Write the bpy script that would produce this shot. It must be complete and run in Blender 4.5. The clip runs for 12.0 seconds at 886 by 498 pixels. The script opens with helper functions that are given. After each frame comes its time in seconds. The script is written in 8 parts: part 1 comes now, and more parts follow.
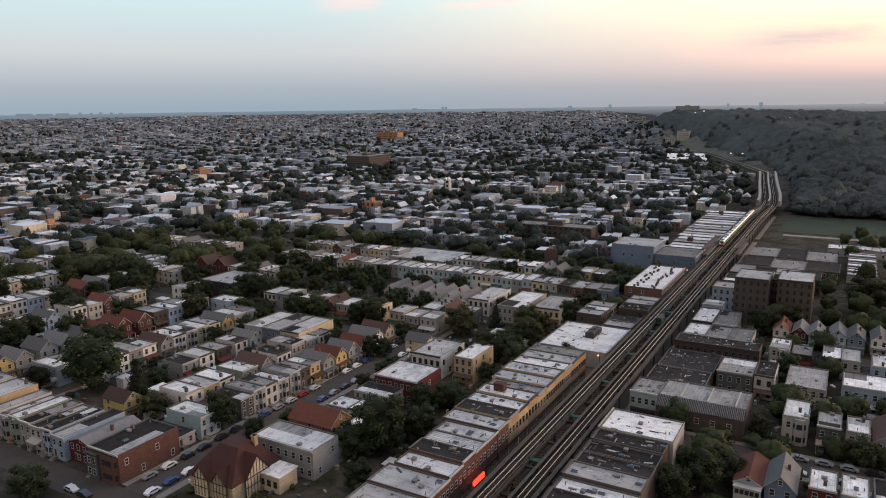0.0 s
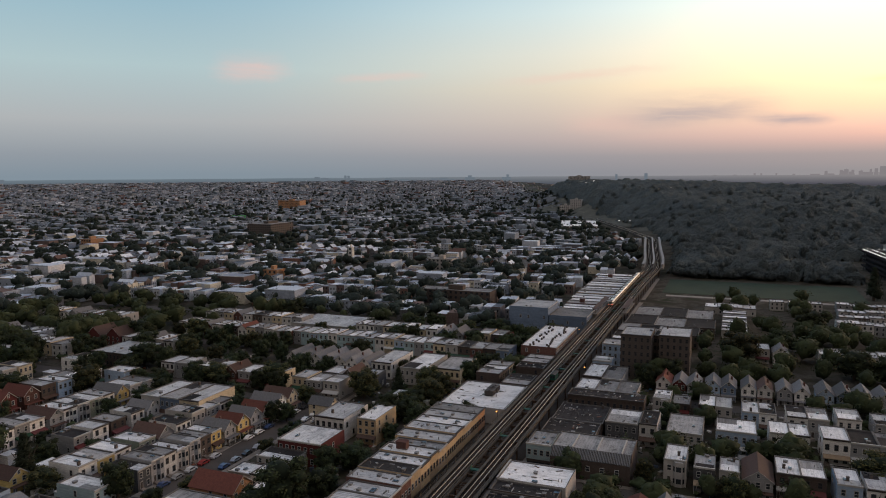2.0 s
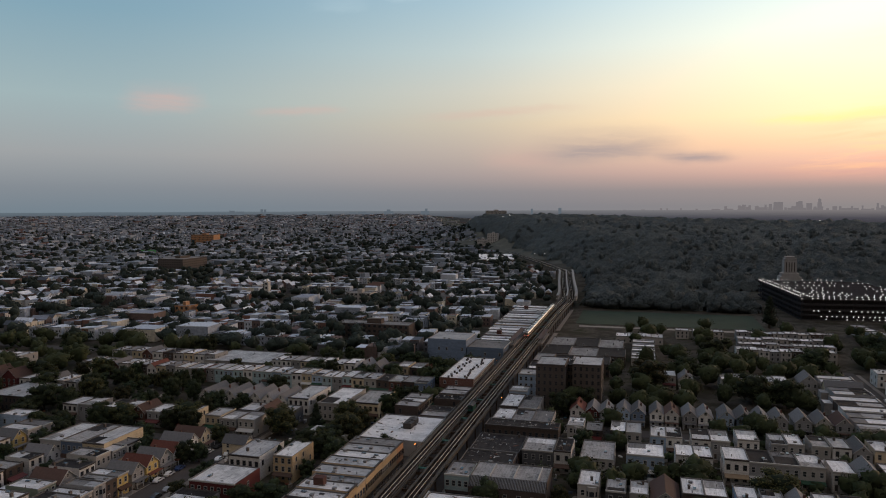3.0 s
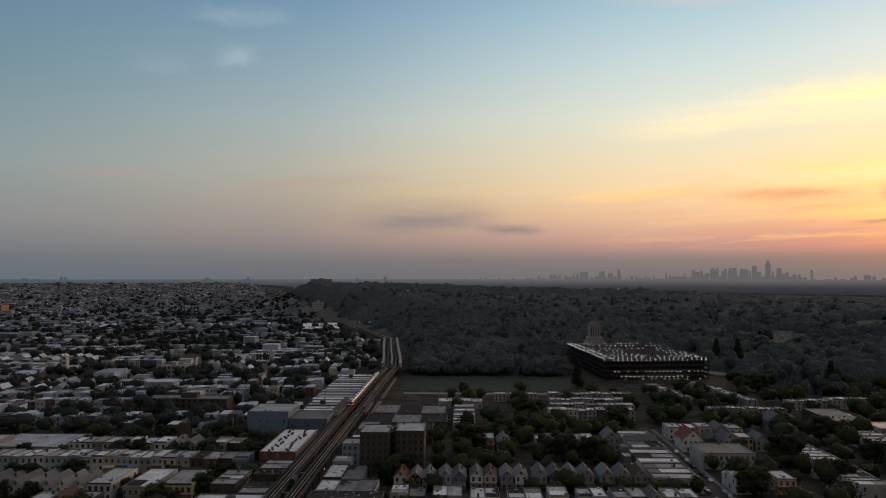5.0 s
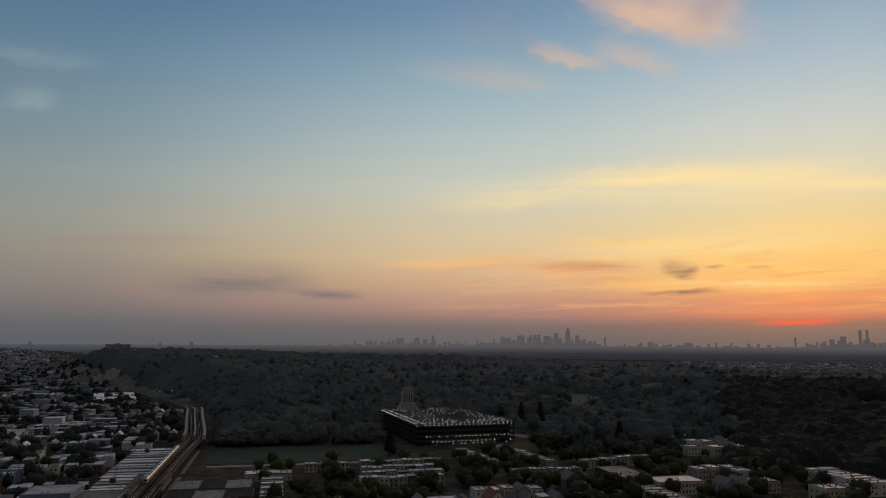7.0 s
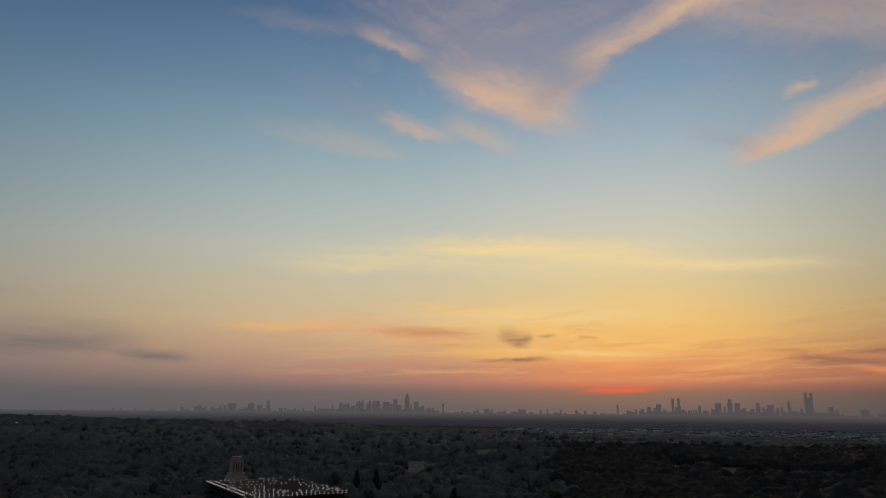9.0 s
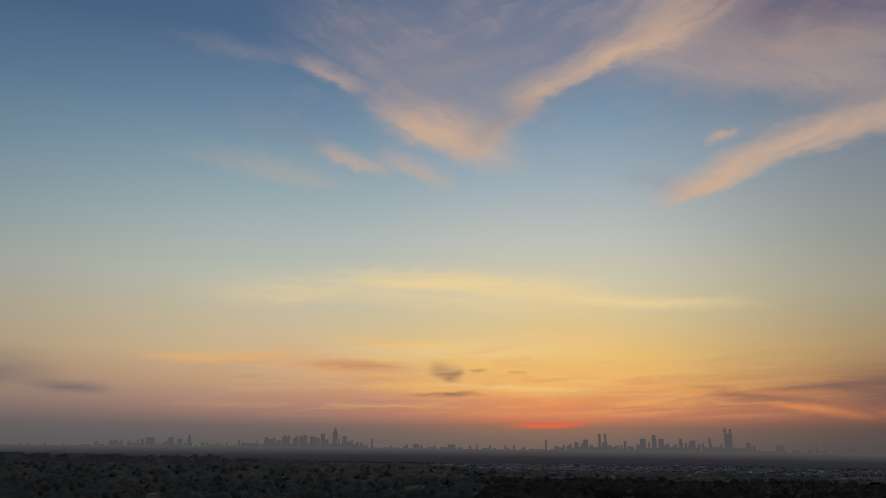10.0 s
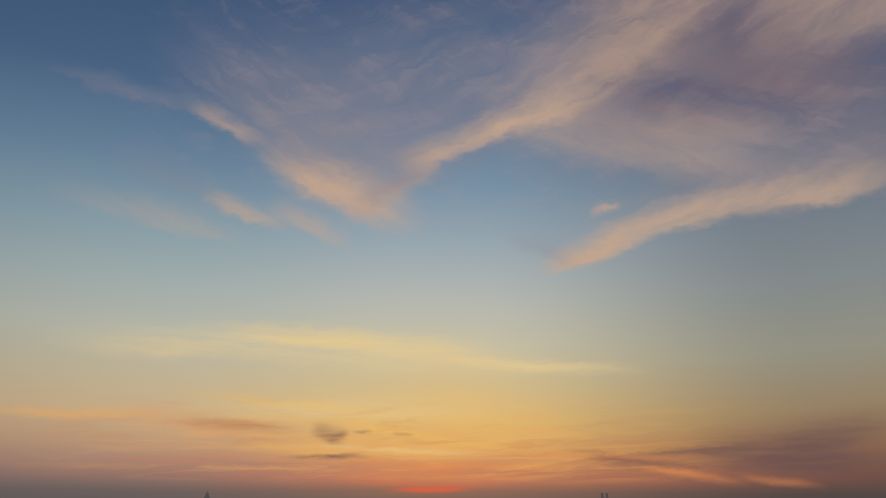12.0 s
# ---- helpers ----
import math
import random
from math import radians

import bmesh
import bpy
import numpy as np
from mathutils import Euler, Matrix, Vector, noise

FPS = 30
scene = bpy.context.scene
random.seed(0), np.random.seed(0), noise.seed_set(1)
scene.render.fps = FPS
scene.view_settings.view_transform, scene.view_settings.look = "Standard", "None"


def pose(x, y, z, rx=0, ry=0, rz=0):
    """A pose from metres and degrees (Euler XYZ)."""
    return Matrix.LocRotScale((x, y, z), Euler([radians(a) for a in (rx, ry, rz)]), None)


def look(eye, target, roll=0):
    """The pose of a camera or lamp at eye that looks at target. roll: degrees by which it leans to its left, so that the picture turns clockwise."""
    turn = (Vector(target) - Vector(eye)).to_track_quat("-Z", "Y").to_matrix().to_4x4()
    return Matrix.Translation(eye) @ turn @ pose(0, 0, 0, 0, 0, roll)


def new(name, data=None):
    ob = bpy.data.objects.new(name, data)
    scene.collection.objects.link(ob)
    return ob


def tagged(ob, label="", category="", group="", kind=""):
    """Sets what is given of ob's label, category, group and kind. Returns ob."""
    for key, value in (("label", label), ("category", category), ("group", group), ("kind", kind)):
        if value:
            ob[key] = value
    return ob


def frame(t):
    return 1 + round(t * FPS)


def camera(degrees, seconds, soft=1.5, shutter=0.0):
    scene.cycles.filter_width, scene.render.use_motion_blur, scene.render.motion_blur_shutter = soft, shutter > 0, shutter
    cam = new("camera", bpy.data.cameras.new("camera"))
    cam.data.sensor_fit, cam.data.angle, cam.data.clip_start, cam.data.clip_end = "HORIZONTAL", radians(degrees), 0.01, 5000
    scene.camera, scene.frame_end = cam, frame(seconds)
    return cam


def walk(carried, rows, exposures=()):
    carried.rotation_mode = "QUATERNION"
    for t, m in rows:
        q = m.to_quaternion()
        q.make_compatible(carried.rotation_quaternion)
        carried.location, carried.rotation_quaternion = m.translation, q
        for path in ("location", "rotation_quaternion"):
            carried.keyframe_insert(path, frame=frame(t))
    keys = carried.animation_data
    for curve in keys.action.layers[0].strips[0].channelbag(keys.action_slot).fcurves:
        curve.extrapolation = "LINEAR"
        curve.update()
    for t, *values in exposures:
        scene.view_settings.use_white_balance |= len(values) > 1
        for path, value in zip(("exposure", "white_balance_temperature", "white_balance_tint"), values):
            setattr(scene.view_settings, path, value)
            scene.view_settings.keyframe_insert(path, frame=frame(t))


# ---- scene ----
# ---------------------------------------------------------------- camera
cam = camera(63.61, 12.0, soft=1.0)
# seconds, x, y, z, yaw, pitch, roll
PATH = [
    (0.0, -9.81, 19.96, 98.16, 30.00, -11.39, -0.76),
    (0.5, -7.95, 17.08, 98.27, 28.79, -10.08, -0.68),
    (1.0, -6.38, 14.64, 98.32, 27.60, -8.74, -0.59),
    (1.5, -5.05, 12.42, 98.25, 25.06, -7.39, -0.49),
    (2.0, -3.91, 10.63, 98.27, 22.18, -6.05, -0.40),
    (2.5, -3.00, 9.19, 98.13, 19.00, -4.71, -0.29),
    (3.0, -2.26, 7.75, 98.12, 15.67, -3.36, -0.21),
    (5.0, -0.80, 3.44, 97.65, 1.76, 2.13, 0.05),
    (5.5, -0.46, 2.55, 97.57, -1.83, 3.48, 0.15),
    (6.0, -0.10, 1.73, 97.56, -5.51, 4.79, 0.19),
    (6.5, 0.04, 0.77, 97.63, -9.28, 6.12, 0.22),
    (7.0, -0.00, -0.00, 97.50, -12.80, 7.41, 0.26),
    (9.0, 0.40, -0.19, 97.06, -25.37, 12.63, 0.51),
    (9.5, 0.53, -0.22, 96.92, -28.09, 14.01, 0.54),
    (10.0, 0.56, -0.23, 96.89, -30.81, 15.33, 0.64),
    (10.5, 0.57, -0.23, 96.88, -33.57, 16.65, 0.64),
    (11.0, 0.57, -0.23, 96.88, -36.21, 17.91, 0.63),
    (11.5, 0.57, -0.23, 96.88, -38.18, 19.05, 0.62),
    (12.0, 0.57, -0.23, 96.88, -39.85, 20.14, 0.46),
]
walk(cam, [(t, pose(x, y, z, 90 + p, 0, w) @ pose(0, 0, 0, 0, 0, r)) for t, x, y, z, w, p, r in PATH],
     exposures=[(0.0, 1.79), (1.5, 1.36), (2.5, 1.07), (3.2, 0.84), (5.0, 0.4), (5.5, 0.28), (6.5, 0.04), (7.2, -0.06), (9.0, -0.23), (10.5, -0.34), (12.0, -0.43)])


# ---------------------------------------------------------------- world and sun
def srgb(r, g, b):
    return tuple((c / 255 / 12.92 if c < 10.3 else ((c / 255 + 0.055) / 1.055) ** 2.4) for c in (r, g, b)) + (1.0,)


SUN_AZ, SUN_EL = 39.0, 1.6          # clockwise from +Y, the way of the railway
world = bpy.data.worlds.new("evening_sky")
scene.world = world
world.use_nodes = True
wn, wl = world.node_tree.nodes, world.node_tree.links
wn.clear()


class Nodes:
    """Short hand for building node trees."""

    def __init__(self, tree):
        self.n, self.l = tree.nodes, tree.links

    def add(self, kind):
        return self.n.new(kind)

    def put(self, socket, value):
        if isinstance(value, bpy.types.NodeSocket):
            self.l.new(value, socket)
        else:
            socket.default_value = value

    def math(self, op, a, b=0.0, c=0.0, clamp=False):
        node = self.add("ShaderNodeMath")
        node.operation, node.use_clamp = op, clamp
        for i, v in enumerate((a, b, c)):
            self.put(node.inputs[i], v)
        return node.outputs[0]

    def mix(self, fac, a, b, blend="MIX"):
        node = self.add("ShaderNodeMix")
        node.data_type, node.blend_type = "RGBA", blend
        self.put(node.inputs[0], fac)
        self.put(node.inputs[6], a)
        self.put(node.inputs[7], b)
        return node.outputs[2]

    def ramp(self, fac, stops, interp="LINEAR"):
        node = self.add("ShaderNodeValToRGB")
        e = node.color_ramp.elements
        node.color_ramp.interpolation = interp
        while len(e) < len(stops):
            e.new(0.5)
        for el, (p, c) in zip(e, sorted(stops, key=lambda q: q[0])):
            el.position, el.color = p, c
        self.put(node.inputs[0], fac)
        return node.outputs[0]

    def noise(self, vec, scale, detail=4.0, rough=0.55, dist=0.0):
        node = self.add("ShaderNodeTexNoise")
        if vec is not None:
            self.l.new(vec, node.inputs["Vector"])
        node.inputs["Scale"].default_value = scale
        node.inputs["Detail"].default_value = detail
        node.inputs["Roughness"].default_value = rough
        node.inputs["Distortion"].default_value = dist
        return node

    def span(self, v, a, b, c=0.0, d=1.0, smooth=False):
        node = self.add("ShaderNodeMapRange")
        node.interpolation_type = "SMOOTHSTEP" if smooth else "LINEAR"
        self.put(node.inputs[0], v)
        for i, q in enumerate((a, b, c, d)):
            node.inputs[i + 1].default_value = q
        return node.outputs[0]


W = Nodes(world.node_tree)
coord = W.add("ShaderNodeTexCoord").outputs["Generated"]
sep = W.add("ShaderNodeSeparateXYZ")
wl.new(coord, sep.inputs[0])
AZ = W.math("DEGREES", W.math("ARCTAN2", sep.outputs[0], sep.outputs[1]))
EL = W.math("DEGREES", W.math("ARCSINE", sep.outputs[2]))
up = W.span(EL, 0.0, 40.0)


def column(*stops):
    """A run of sky colours from the horizon upwards: (degrees, r, g, b)."""
    return W.ramp(up, [(e / 40.0, srgb(r, g, b)) for e, r, g, b in stops])


col_far = column((0, 88, 98, 106), (1.5, 98, 104, 110), (4, 119, 122, 124), (8, 120, 135, 138), (14, 98, 124, 137), (24, 76, 108, 135), (40, 62, 92, 128))
col_mid = column((0, 98, 97, 101), (1.2, 108, 104, 106), (2.6, 134, 120, 116), (4.5, 153, 137, 125), (6.5, 168, 153, 132), (9, 170, 164, 150), (12, 160, 168, 165), (16, 138, 158, 167), (20, 115, 143, 163), (25, 90, 120, 150), (30, 69, 97, 134), (40, 55, 82, 119))
col_glow = column((0, 104, 101, 102), (1.2, 118, 108, 107), (2.2, 158, 128, 119), (3.2, 189, 150, 131), (4.6, 214, 172, 136), (6.6, 226, 196, 152), (9.5, 216, 202, 170), (12.5, 205, 206, 190), (16, 184, 197, 195), (20, 156, 181, 191), (25, 120, 150, 176), (31, 86, 115, 151), (40, 65, 91, 129))
col_sun = column((0, 110, 103, 100), (0.8, 119, 107, 102), (1.4, 140, 109, 99), (2.2, 199, 127, 104), (3.2, 226, 152, 108), (4.6, 240, 178, 112), (6.6, 246, 204, 130), (9.5, 232, 210, 160), (12.5, 220, 214, 187), (16, 203, 207, 200), (20, 175, 191, 200), (25, 137, 165, 188), (31, 98, 128, 162), (40, 74, 98, 136))
col_past = column((0, 84, 80, 81), (1.2, 90, 81, 80), (2.6, 132, 93, 82), (4.5, 160, 119, 92), (7, 170, 146, 114), (11, 166, 164, 148), (16, 148, 156, 158), (22, 124, 138, 154), (29, 100, 112, 138), (40, 82, 94, 126))
sky = W.mix(W.span(AZ, -44, 4, smooth=True), col_far, col_mid)
sky = W.mix(W.span(AZ, -16, 22, smooth=True), sky, col_glow)
sky = W.mix(W.span(AZ, 17, 38, smooth=True), sky, col_sun)
sky = W.mix(W.span(AZ, 42, 68, smooth=True), sky, col_past)
sky = W.mix(W.span(W.math("ABSOLUTE", AZ), 95, 150, smooth=True), sky, srgb(109, 100, 96))

# a pale veil overhead and behind, out of view, added to brighten the roofs
sky = W.mix(W.span(EL, 41, 66, smooth=True), sky, srgb(153, 147, 144))

# wisps of evening cloud, drawn in azimuth and height, bent and torn by noise
flat = W.add("ShaderNodeCombineXYZ")
wl.new(AZ, flat.inputs[0])
wl.new(W.math("MULTIPLY", EL, 2.2), flat.inputs[1])
warp = W.noise(flat.outputs[0], 0.16, 4.0, 0.6)
wsep = W.add("ShaderNodeSeparateColor")
wl.new(warp.outputs["Color"], wsep.inputs[0])
CA = W.math("ADD", AZ, W.math("MULTIPLY", W.math("SUBTRACT", wsep.outputs[0], 0.5), 2.4))
warp_el = W.math("MULTIPLY", W.math("SUBTRACT", wsep.outputs[1], 0.5), W.span(EL, 2.0, 22.0, 0.4, 2.0))
fine = W.noise(flat.outputs[0], 0.75, 3.0, 0.55)
fsep = W.add("ShaderNodeSeparateColor")
wl.new(fine.outputs["Color"], fsep.inputs[0])
warp_el = W.math("ADD", warp_el, W.math("MULTIPLY", W.math("SUBTRACT", fsep.outputs[1], 0.5), W.span(EL, 2.0, 22.0, 0.25, 0.9)))
CE = W.math("ADD", EL, warp_el)
def strands(lean, fine):
    """Streaked noise whose threads lean by so many degrees of height for each degree of azimuth."""
    cb = W.add("ShaderNodeCombineXYZ")
    wl.new(W.math("MULTIPLY", CA, 0.12), cb.inputs[0])
    wl.new(W.math("MULTIPLY", W.math("SUBTRACT", CE, W.math("MULTIPLY", CA, lean)), fine), cb.inputs[1])
    return W.span(W.noise(cb.outputs[0], 1.0, 5.0, 0.6, 0.5).outputs["Fac"], 0.3, 0.7)


RISING, FALLING, LEVEL = strands(0.3, 0.55), strands(-0.45, 0.55), strands(-0.02, 1.6)

peach, mauve, violet = srgb(224, 188, 160), srgb(158, 150, 160), srgb(120, 106, 124)
yellow, gold, orange, red = srgb(254, 226, 166), srgb(255, 204, 116), srgb(246, 154, 94), srgb(255, 92, 64)
brown, dusk, pink, grey, pale = srgb(186, 118, 88), srgb(110, 86, 92), srgb(168, 132, 124), srgb(112, 108, 114), srgb(168, 182, 186)


def stroke(a0, e0, a1, e1, width, strength, colour):
    """One soft brush of cloud from one direction to another."""
    global sky
    la, le = a1 - a0, e1 - e0
    k = max(0.2, math.cos(radians((e0 + e1) / 2)))
    length = math.hypot(la * k, le)
    ux, uy = la * k / length, le / length
    half = length * 0.6 + width * 0.6
    ca, ce = (a0 + a1) / 2, (e0 + e1) / 2
    x = W.math("MULTIPLY", W.math("SUBTRACT", CA, ca), k)
    y = W.math("SUBTRACT", CE, ce)
    u = W.math("DIVIDE", W.math("ADD", W.math("MULTIPLY", x, ux), W.math("MULTIPLY", y, uy)), half)
    v = W.math("DIVIDE", W.math("SUBTRACT", W.math("MULTIPLY", y, ux), W.math("MULTIPLY", x, uy)), width)
    v = W.math("MULTIPLY_ADD", W.math("ABSOLUTE", v), 1.05, W.math("MULTIPLY", v, -0.4 if width > 0.5 else 0.0))
    u2 = W.math("MULTIPLY", u, u)
    d = W.math("ADD", W.math("MULTIPLY", W.math("MULTIPLY_ADD", u2, 0.6, 0.5), u2), W.math("MULTIPLY", v, v))
    g = W.math("EXPONENT", W.math("MULTIPLY", d, -1.0))
    n = LEVEL if ce < 14 else (RISING if uy * ux > 0 else FALLING)
    a = W.span(W.math("MULTIPLY", g, W.math("MULTIPLY_ADD", n, 0.75, 0.55)), 0.05, 1.08, 0.0, 1.0, smooth=False)
    sky = W.mix(W.math("MULTIPLY", a, strength), sky, colour)


stroke(10.0, 2.4, 32.0, 2.2, 0.7, 0.22, srgb(196, 130, 116))
stroke(40.0, 2.6, 64.0, 2.4, 0.7, 0.35, srgb(190, 118, 98))
stroke(33.5, 23.3, 40.0, 27.6, 1.0, 0.55, peach)
stroke(55.0, 29.5, 66.0, 27.0, 1.2, 0.5, peach)
stroke(60.0, 33.5, 72.0, 29.0, 1.6, 0.4, peach)
stroke(54.0, 20.9, 66.0, 22.9, 0.7, 0.5, peach)
stroke(56.0, 22.3, 75.0, 23.4, 1.2, 0.25, peach)
stroke(21.0, 30.5, 33.0, 25.5, 2.6, 0.35, mauve)
stroke(34.5, 25.5, 50.0, 31.5, 2.6, 0.35, mauve)
stroke(29.0, 28.0, 46.0, 31.0, 4.5, 0.3, mauve)
stroke(9.2, 29.3, 19.0, 29.1, 0.57, 0.35, mauve)
stroke(19.0, 28.9, 23.0, 27.8, 0.57, 0.50, peach)
stroke(23.0, 27.8, 30.0, 25.1, 1.48, 0.45, mauve)
stroke(26.8, 25.3, 34.8, 22.6, 1.48, 0.90, peach)
stroke(19.5, 32.1, 30.8, 28.3, 3.41, 0.35, mauve)
stroke(30.7, 29.6, 39.9, 32.9, 4.26, 0.40, mauve)
stroke(34.0, 24.0, 38.4, 27.2, 1.25, 0.60, mauve)
stroke(37.9, 27.1, 44.0, 29.1, 0.91, 0.75, peach)
stroke(43.5, 29.1, 51.1, 30.7, 0.91, 0.90, peach)
stroke(49.1, 30.4, 58.4, 34.7, 2.84, 0.70, peach)
stroke(58.4, 34.7, 64.6, 37.8, 3.41, 0.60, peach)
stroke(44.1, 33.2, 51.9, 35.1, 3.41, 0.40, mauve)
stroke(50.5, 28.7, 64.2, 25.2, 1.93, 0.60, peach)
stroke(51.8, 26.7, 63.7, 27.0, 2.27, 0.50, mauve)
stroke(56.5, 30.9, 69.7, 30.7, 3.98, 0.60, violet)
stroke(65.9, 32.8, 74.3, 25.2, 5.11, 0.55, violet)
stroke(70.4, 34.0, 77.1, 34.1, 3.41, 0.60, peach)
stroke(62.5, 24.9, 74.1, 24.1, 2.56, 0.50, mauve)
stroke(49.8, 18.6, 54.5, 20.1, 0.74, 0.90, peach)
stroke(53.6, 19.9, 62.9, 21.5, 0.72, 0.85, peach)
stroke(62.0, 21.5, 73.7, 21.9, 1.0, 0.70, peach)
stroke(46.2, 20.6, 49.9, 19.3, 0.68, 0.30, mauve)
stroke(52.9, 22.9, 54.5, 23.3, 0.40, 0.70, peach)
stroke(20.8, 22.6, 25.2, 21.4, 0.55, 0.5, peach)
stroke(25.9, 22.5, 30.3, 20.6, 0.8, 0.5, peach)
stroke(11.1, 21.2, 21.0, 20.2, 0.80, 0.30, peach)
stroke(13.9, 24.4, 20.7, 22.9, 1.14, 0.20, mauve)
stroke(14.3, 11.1, 28.1, 11.6, 0.91, 0.50, yellow)
stroke(24.4, 12.7, 39.9, 12.1, 0.6, 0.95, yellow)
stroke(34.4, 11.8, 51.5, 10.5, 0.5, 0.8, yellow)
stroke(28.1, 11.4, 43.6, 10.8, 1.36, 0.45, yellow)
stroke(22.8, 8.0, 35.5, 7.2, 0.40, 0.60, gold)
stroke(9.5, 6.2, 16.9, 6.3, 0.36, 0.8, srgb(250, 190, 120))
stroke(16.9, 6.1, 26.8, 5.3, 0.70, 0.35, orange)
stroke(32.4, 6.7, 38.6, 5.5, 0.45, 0.70, gold)
stroke(28.6, 4.3, 41.7, 4.3, 0.80, 0.60, gold)
stroke(39.0, 7.5, 47.8, 4.3, 2.27, 0.35, gold)
stroke(21.5, 6.0, 27.0, 6.0, 0.40, 0.60, brown)
stroke(30.3, 5.6, 31.9, 5.0, 0.52, 0.68, dusk)
stroke(31.4, 5.2, 32.3, 5.5, 0.34, 0.6, dusk)
stroke(33.2, 5.8, 34.4, 5.85, 0.13, 0.5, dusk)
stroke(36.4, 5.6, 37.4, 5.6, 0.14, 0.70, dusk)
stroke(28.8, 3.75, 33.4, 3.85, 0.2, 0.8, dusk)
stroke(51.1, 4.1, 57.5, 3.1, 0.45, 0.80, dusk)
stroke(55.6, 4.2, 62.6, 4.3, 0.36, 0.78, dusk)
stroke(61.0, 3.6, 69.6, 3.0, 1.25, 0.75, dusk)
stroke(55.1, 3.2, 60.5, 2.2, 0.30, 0.70, orange)
stroke(62.3, 2.3, 65.8, 1.9, 0.28, 0.40, orange)
stroke(65.4, 4.2, 70.6, 5.4, 0.91, 0.55, dusk)
stroke(36.6, 1.45, 41.2, 1.55, 0.22, 0.80, red)
stroke(35.0, 1.95, 43.5, 1.9, 0.18, 0.40, red)
stroke(37.7, 3.2, 41.2, 3.1, 0.23, 0.70, orange)
stroke(33.0, 2.5, 44.4, 2.4, 0.5, 0.40, orange)
stroke(-38.6, 7.5, -35.2, 7.7, 0.8, 0.5, pink)
stroke(-7.2, 4.0, 0.7, 4.3, 0.95, 0.62, grey)
stroke(1.7, 3.7, 5.3, 3.6, 0.42, 0.7, grey)
stroke(-11.7, 3.5, -7.8, 3.5, 0.68, 0.22, pink)
stroke(-8.2, 2.8, 5.3, 2.6, 0.68, 0.08, pink)
stroke(-20.4, 19.0, -15.0, 19.3, 0.57, 0.25, pale)
stroke(-19.3, 16.1, -17.0, 16.5, 0.51, 0.35, pale)
stroke(-25.2, 15.2, -22.2, 15.4, 0.68, 0.12, pale)
stroke(-29.5, 7.4, -24.6, 7.6, 0.34, 0.35, pink)
stroke(-16.0, 7.2, -6.5, 7.7, 0.34, 0.30, pink)
stroke(21.5, 22.3, 25.5, 21.3, 0.57, 0.3, peach)
stroke(24.7, 6.9, 41.3, 7.3, 0.80, 0.40, yellow)
stroke(33, 6.2, 44, 4.6, 0.25, 0.5, gold)
stroke(38, 4.6, 50, 5.6, 0.3, 0.4, gold)
stroke(30, 4.6, 42, 4.2, 0.2, 0.5, yellow)
stroke(36, 3.5, 48, 3.2, 0.2, 0.45, orange)
stroke(24, 3.2, 34, 2.9, 0.25, 0.4, pink)
stroke(45, 4.2, 58, 3.8, 0.3, 0.35, orange)
# loose threads of lit and dull cloud low about the sun, and faint ones high up
low = W.math("MULTIPLY", W.math("MULTIPLY", W.span(EL, 1.6, 3.2, smooth=True), W.span(EL, 9.0, 5.0, smooth=True)), W.math("MULTIPLY", W.span(AZ, 6, 24, smooth=True), W.span(AZ, 66, 48, smooth=True)))
THREAD = strands(0.05, 1.5)
sky = W.mix(W.math("MULTIPLY", low, W.span(THREAD, 0.5, 0.95, 0.0, 0.5)), sky, srgb(255, 190, 108))
sky = W.mix(W.math("MULTIPLY", low, W.span(THREAD, 0.42, 0.05, 0.0, 0.32)), sky, srgb(216, 134, 96))
high = W.math("MULTIPLY", W.span(EL, 16.0, 24.0, smooth=True), W.math("MULTIPLY", W.span(AZ, 6, 26, smooth=True), W.span(EL, 52, 40)))
sky = W.mix(W.math("MULTIPLY", high, W.span(W.math("MULTIPLY", RISING, FALLING), 0.25, 0.75, 0.0, 0.16)), sky, srgb(196, 172, 168))

nishita = W.add("ShaderNodeTexSky")
nishita.sky_type, nishita.sun_disc = "NISHITA", False
nishita.sun_elevation, nishita.sun_rotation = radians(SUN_EL), radians(SUN_AZ)
nishita.altitude, nishita.dust_density = 100.0, 2.0
total = W.mix(1.0, sky, W.mix(1.0, nishita.outputs[0], (0.004, 0.004, 0.004, 1), "MULTIPLY"), "ADD")
bg = W.add("ShaderNodeBackground")
wl.new(total, bg.inputs[0])
bg.inputs[1].default_value = 1.0
wo = W.add("ShaderNodeOutputWorld")
wl.new(bg.outputs[0], wo.inputs[0])

sun_data = bpy.data.lights.new("sun", "SUN")
sun_data.energy, sun_data.angle, sun_data.color = 0.76, radians(25), (1.0, 0.62, 0.38)
sun = new("sun", sun_data)
sa, se = radians(SUN_AZ), radians(9)
sun.matrix_world = look((0, 0, 300), (-math.sin(sa) * math.cos(se) * 100, -math.cos(sa) * math.cos(se) * 100, 300 - math.sin(se) * 100))

# ---------------------------------------------------------------- materials
def material(name, rough=0.8, metal=0.0):
    mat = bpy.data.materials.new(name)
    mat.use_nodes = True
    k = Nodes(mat.node_tree)
    b = mat.node_tree.nodes["Principled BSDF"]
    b.inputs["Roughness"].default_value = rough
    b.inputs["Metallic"].default_value = metal
    return mat, k, b


def place_of(k):
    return k.add("ShaderNodeNewGeometry").outputs["Position"]


